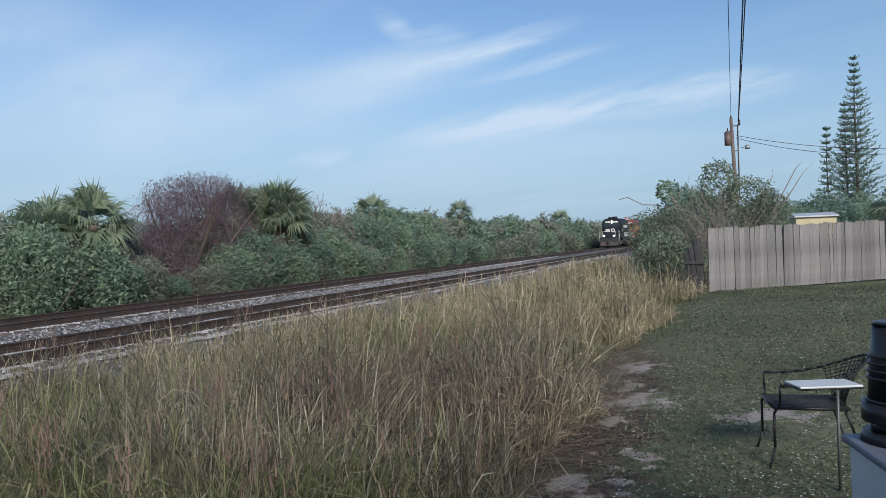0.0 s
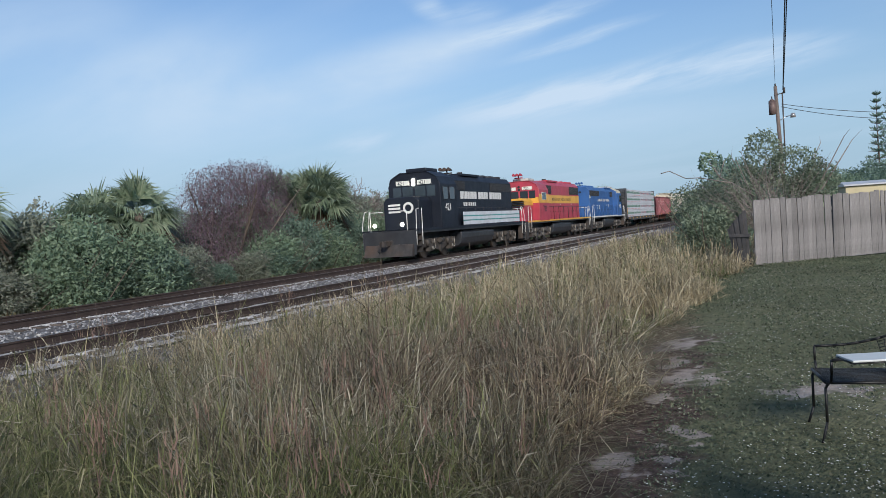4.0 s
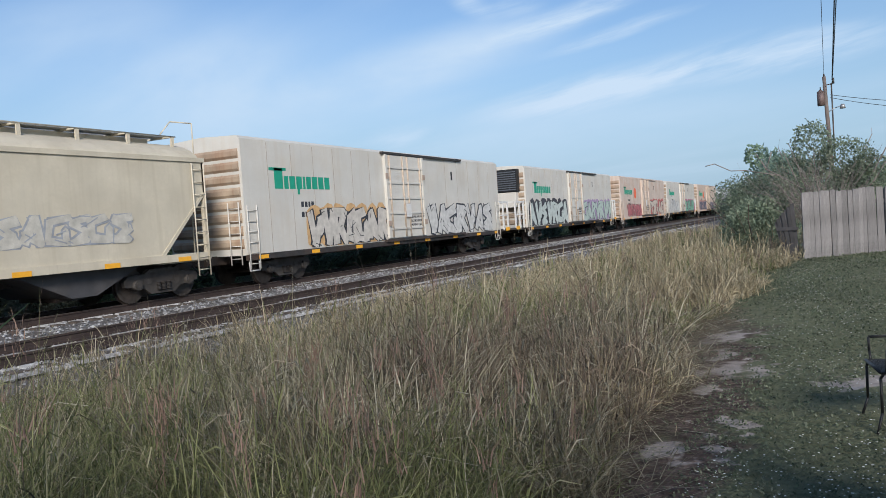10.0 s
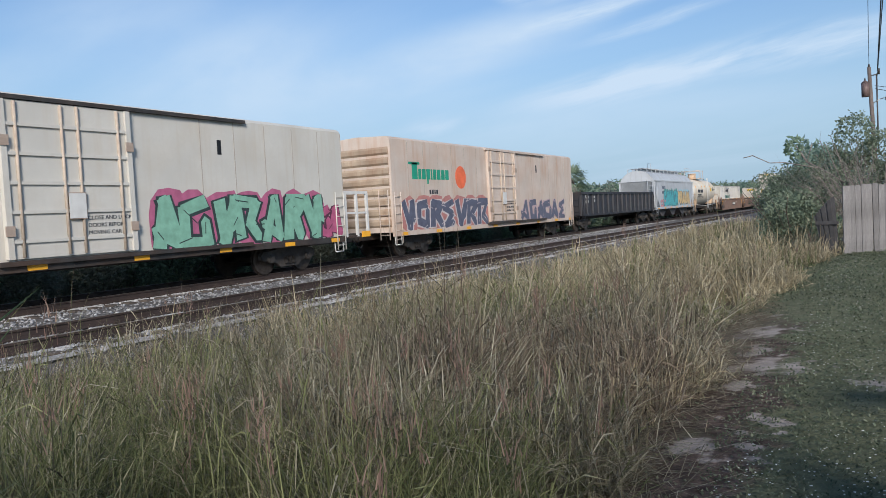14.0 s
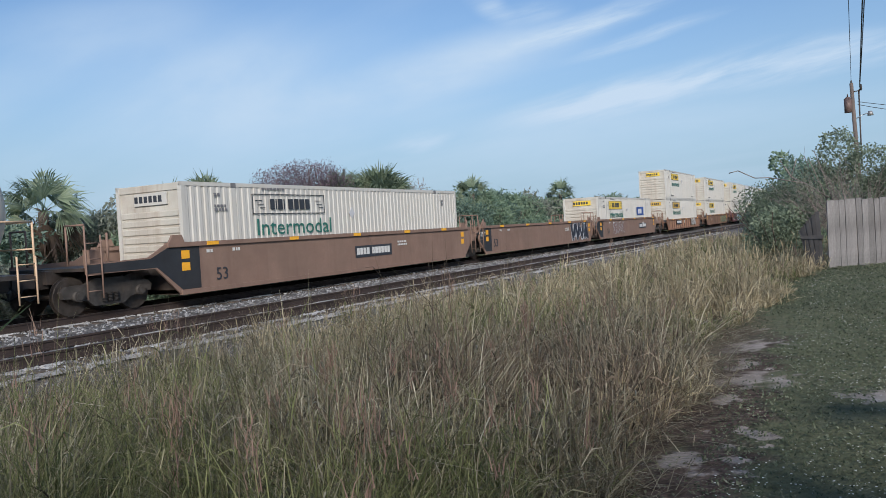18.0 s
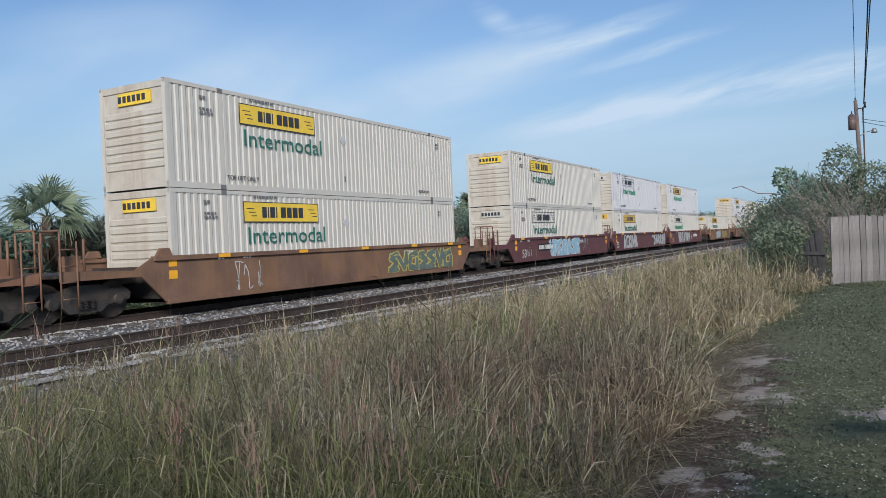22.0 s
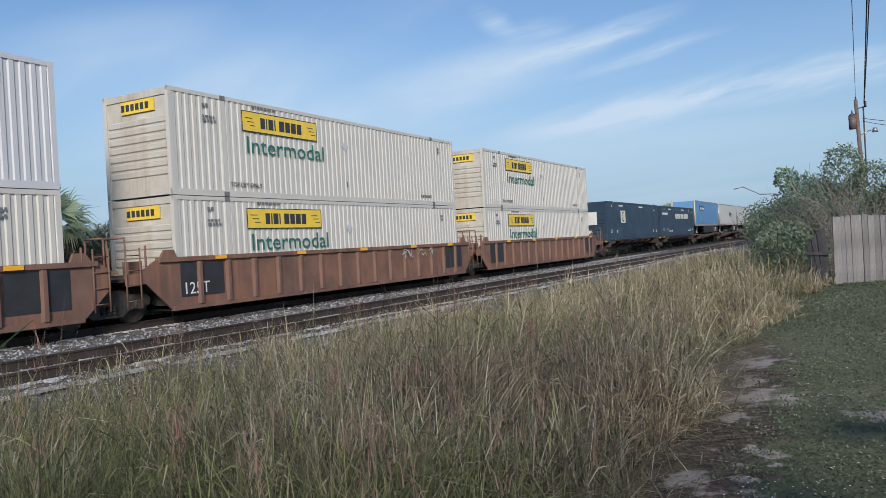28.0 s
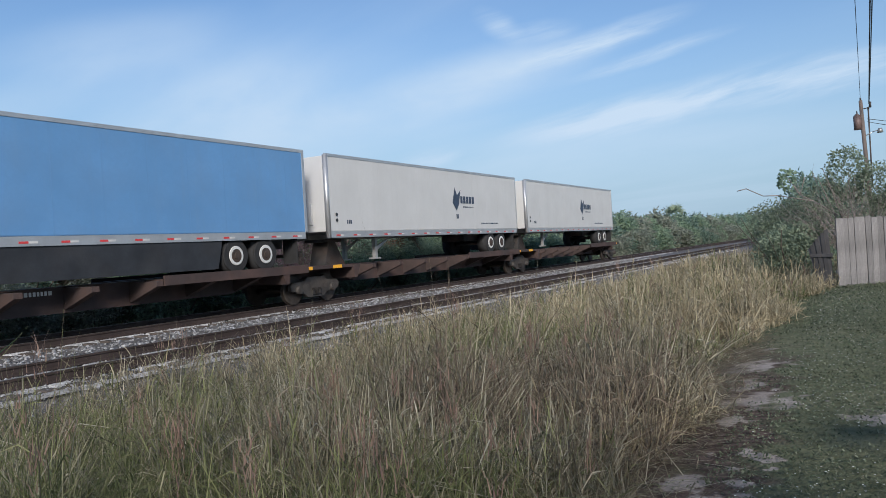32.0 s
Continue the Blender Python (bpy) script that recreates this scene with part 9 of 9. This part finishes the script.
spine(648.4, 667.1, "rusty spine-car platform carrying a dark container", first=True)
spine(667.1, 684.3, "rusty spine-car platform carrying a dark container")
spine(684.3, 701.5, "rusty spine-car platform carrying a blue trailer", trailer=True)
spine(701.5, 718.8, "rusty spine-car platform carrying a white trailer", trailer=True)
spine(718.8, 736.6, "rusty last spine-car platform carrying a white trailer", last=True, trailer=True)
for c0, kind in ((650.1, 0), (667.6, 1)):
    t = container_base("navy_container", "dark navy corrugated container on a spine car", BOX_NAVY, c0 + 8.075, 1.202)
    y = -1.316
    lettering("53", 0.36, M_WHITE, t, -7.4 if kind else -7.25, y, 0.55)
    lettering("53", 0.32, M_WHITE, t, 7.0, y, 0.5)
    if kind == 0:
        part("logo_panel", MB().box(-4.4, -3.1, y, y + 0.01, 1.3, 2.25), M_WHITE, t, "white square logo panel")
        b = MB()
        for q in range(14):
            a0, a1 = radians(70 + 16 * q), radians(70 + 16 * (q + 1))
            b.add([(-3.7 + r * 0.42 * math.cos(a), y - 0.006, 1.78 + r * 0.40 * math.sin(a)) for r, a in ((1, a0), (1, a1), (0.7, a1), (0.7, a0))], [(0, 1, 2, 3)])
        part("logo_ring", b, BOX_NAVY, t)
        part("logo_fruit", MB().cyl((-3.62, y - 0.001, 1.80), (-3.62, y - 0.007, 1.80), 0.22, n=18), LOGO_Y, t)
        part("end_logo", MB().box(-8.12, -8.10, -0.55, 0.45, 1.2, 2.15), M_WHITE, t)
        part("end_placard", MB().box(-8.12, -8.10, -0.15, 0.4, 0.55, 0.8), M_WHITE, t)
    else:
        b = MB()
        bars(b, -1.75, y, 1.72, (0.36, 0.12, 0.34, 0.22, 0.12, 0.34, 0.32, -0.18, 0.36, 0.34, 0.30, 0.26, -0.18, 0.42, 0.34, 0.34, 0.30, 0.26), 0.48, 0.07)
        part("lettering", b, M_WHITE, t, "white lettering shapes")
        part("logo_mark", MB().prism([(5.05, 2.38), (5.25, 2.58), (5.05, 2.78), (4.85, 2.58)], y, y + 0.005, "y"), M_WHITE, t)
        b = MB()
        bars(b, -7.6, y, 2.05, (0.18, 0.2, 0.2, 0.24, 0.18, 0.2, 0.08, 0.2, 0.2, 0.26), 0.22, 0.04)
        part("lettering", b, M_WHITE, t)
        lettering("TOP LIFT ONLY", 0.24, M_WHITE, t, -4.9, y, 0.40)
        lettering("TOP LIFT ONLY", 0.20, M_WHITE, t, 4.4, y, 0.40)
        b = MB()
        for q in range(6):
            b.box(-8.125, -8.10, -0.8 + 0.25 * q, -0.62 + 0.25 * q, 1.3, 1.5)
            b.box(-8.125, -8.10, -0.8 + 0.25 * q, -0.62 + 0.25 * q, 2.1, 2.3)
        part("end_logo", b, M_WHITE, t)
    plates(t, [(-6.9, 2.5, 0.3, 0.14, 1), (-4.9, 2.55, 1.2, 0.13, 1), (1.2, 2.55, 1.3, 0.12, 1), (6.5, 2.35, 0.3, 0.14, 1), (-5.6, 0.55, 0.3, 0.2, 1), (5.9, 0.5, 0.3, 0.2, 1)], -1.313)


def trailer(c0, paint, label, logo):
    c = c0 + 8.075
    t = rolling("semi_trailer", label, "trailer", c, group="trailers on spine cars")
    h, z0, z1 = 8.075, 2.14, 5.05
    alu = mat("trailer_alu", (0.50, 0.51, 0.52), 0.4, 0.6, var=0.12, scale=2)
    body = MB().box(-h + 0.06, h - 0.02, -1.29, 1.29, z0 + 0.22, z1 - 0.06)
    bevel(part("box_body", body, paint, t), 0.03)
    for k in range(12):
        x = -h + 0.6 + k * 1.33
        part("panel_seam", lambda: MB().box(-0.012, 0.012, -1.2925, -1.289, z0 + 0.22, z1 - 0.12), paint, t, loc=(x, 0, 0), key=("tseam", paint.name))
    for sy in (-1, 1):
        part("top_rail", MB().box(-h, h, sy * 1.24, sy * 1.305, z1 - 0.10, z1), alu, t)
        part("side_rail", MB().box(-h, h, sy * 1.24, sy * 1.31, z0, z0 + 0.22), alu, t)
        part("corner_post", MB().cyl((-h + 0.06, sy * 1.24, z0), (-h + 0.06, sy * 1.24, z1 - 0.04), 0.09, n=12), alu if "blue" not in paint.name else mat("post_cream", (0.60, 0.50, 0.30), 0.5, 0.2), t)
        part("rear_post", MB().box(h - 0.1, h + 0.01, sy * 1.2, sy * 1.31, z0, z1), alu, t)
    for k in range(16):
        part("reflective_tape", lambda: MB().box(0, 0.22, -1.316, -1.31, z0 + 0.06, z0 + 0.11, 0).box(0.22, 0.44, -1.316, -1.31, z0 + 0.06, z0 + 0.11, 1), [mat("tape_red", (0.55, 0.05, 0.05), 0.4), M_WHITE], t, loc=(-h + 0.4 + k, 0, 0), key="tape")
    part("subframe", MB().box(3.2, 7.6, -0.6, 0.6, z0 - 0.30, z0), M_STEEL, t)
    for sy in (-1, 1):
        part("landing_gear", MB().box(-4.6, -4.45, sy * 0.8, sy * 0.65, 1.35, z0).box(-4.75, -4.3, sy * 0.85, sy * 0.6, 1.30, 1.36).prism([(-4.5, 1.6), (-3.4, z0), (-3.55, z0), (-4.5, 1.75)], sy * 0.75 - 0.03, sy * 0.75 + 0.03, "y"), mat("gear_pale", (0.35, 0.35, 0.345), 0.5, 0.3), t)
    if logo == "blue":
        part("side_skirt", MB().prism([(-3.0, z0), (4.3, z0), (4.1, 1.35), (-2.6, 1.35)], -1.27, -1.25, "y"), M_BLACK, t, "black side skirt")
    part("nose_panel", MB().box(-h - 0.02, -h + 0.05, -0.6, 0.7, z0 + 0.5, z0 + 1.2), paint, t)
    for sy in (-1, 1):
        part("mudflap", MB().box(h - 0.5, h - 0.48, sy * 1.25, sy * 0.65, 1.35, z0), M_RUBBER, t)
    part("rear_guard", MB().box(h - 0.08, h, -1.1, 1.1, 1.55, 1.66).box(h - 0.08, h, -0.6, -0.5, 1.6, z0).box(h - 0.08, h, 0.5, 0.6, 1.6, z0), M_STEEL, t)
    for x in (4.85, 6.1):
        part("axle", lambda: MB().cyl((0, -1.0, 0), (0, 1.0, 0), 0.07, n=8), M_STEEL, t, loc=(x, 0, 1.70), key="taxle")
        for sy in (-1, 1):
            w = part("tyre", lambda: MB().cyl((0, -0.26, 0), (0, -0.22, 0), 0.47, 0.51, 26).cyl((0, -0.22, 0), (0, 0.24, 0), 0.51, 0.51, 26), M_RUBBER, t, loc=(x, sy * 0.98, 1.70), key="tyre", rot=(0, 0, 0 if sy < 0 else math.pi))
            part("rim", lambda: MB().cyl((0, -0.275, 0), (0, -0.262, 0), 0.27, 0.29, 20), M_WHITE, w, "white steel rim", key="rim")
            part("hub", lambda: MB().cyl((0, -0.285, 0), (0, -0.277, 0), 0.19, 0.20, 18).cyl((0, -0.31, 0), (0, -0.285, 0), 0.09, 0.11, 12), M_STEEL, w, "dark wheel hub", key="hub")
    y = -1.304
    if logo == "blue":
        b = MB()
        b.box(-5.0, -2.3, y, y + 0.006, 3.95, 4.42, 0)
        b.prism([(-5.35, 4.18), (-5.0, 3.80), (-4.85, 3.80), (-4.85, 4.56), (-5.0, 4.56)], y, y + 0.006, "y", 0)
        b.box(-4.8, -2.3, y, y + 0.006, 4.44, 4.58, 1)
        bars(b, -4.9, y, 4.06, (0.14, 0.14, 0.14, 0.14, 0.14, 0.14, -0.08, 0.14, 0.14, 0.12, 0.14, 0.14, 0.14, 0.05, 0.14, 0.14, 0.14), 0.22, 0.02, 2)
        part("logo_panel", b, [mat("logo_navy", (0.03, 0.06, 0.14), 0.5), mat("logo_sky", (0.04, 0.28, 0.55), 0.5), M_WHITE], t, "dark arrow-shaped logo panel")
        part("stencil_bar", MB().box(-4.1, -3.95, y, y + 0.006, 2.75, 3.25), M_WHITE, t)
        plates(t, [(-4.5, 2.55, 1.6, 0.05, 1)], y + 0.006, M_LETTER)
    else:
        b = MB()
        b.prism([(1.0, 3.55), (1.25, 4.25), (1.45, 3.9), (1.8, 4.15), (1.6, 3.5), (1.35, 3.2)], y, y + 0.006, "y")
        bars(b, 1.75, y, 3.55, (0.2, 0.22, 0.22, 0.22, 0.22), 0.32, 0.07)
        part("logo", b, mat("logo_ink", (0.04, 0.06, 0.10), 0.5), t, "dark bird-shaped logo")
        plates(t, [(2.0, 3.35, 1.1, 0.06, 1), (-7.0, 2.62, 0.3, 0.14, 1), (3.8, 2.6, 1.9, 0.06, 1), (1.3, 2.85, 0.25, 0.2, 1)], y + 0.006, MATS["logo_ink"])
        part("lamp_spot", MB().cyl((-7.6, y, 2.75), (-7.6, y - 0.02, 2.75), 0.06, n=10).cyl((-7.6, y, 2.95), (-7.6, y - 0.02, 2.95), 0.06, n=10), M_BLACK, t)


TR_BLUE = mat("trailer_blue", (0.12, 0.27, 0.50), 0.45, var=0.10, scale=0.8, streak=0.15, dirt=(0.16, 0.25, 0.38), dirt_amt=0.2)
TR_WHITE = mat("trailer_white", (0.55, 0.55, 0.54), 0.45, var=0.06, scale=0.8, streak=0.15, dirt=(0.45, 0.44, 0.42), dirt_amt=0.15)
trailer(684.8, TR_BLUE, "light blue semi-trailer standing on a spine car", "blue")
trailer(702.1, TR_WHITE, "white semi-trailer with a dark logo on a spine car", "white")
trailer(719.6, TR_WHITE, "white semi-trailer with a dark logo on a spine car", "white")


# ---- what moves ----
def travelled(t):
    return 20.81633 * t + 0.0936596 * t ** 2 - 0.00475588 * t ** 3 + 0.0000716890 * t ** 4


def motions():
    times = [2.0 * k for k in range(17)]
    for ob, s, z in ROLLING:
        walk(ob, [(t, pose(s - travelled(t), Y_FAR, ZR + z)) for t in times])


motions()
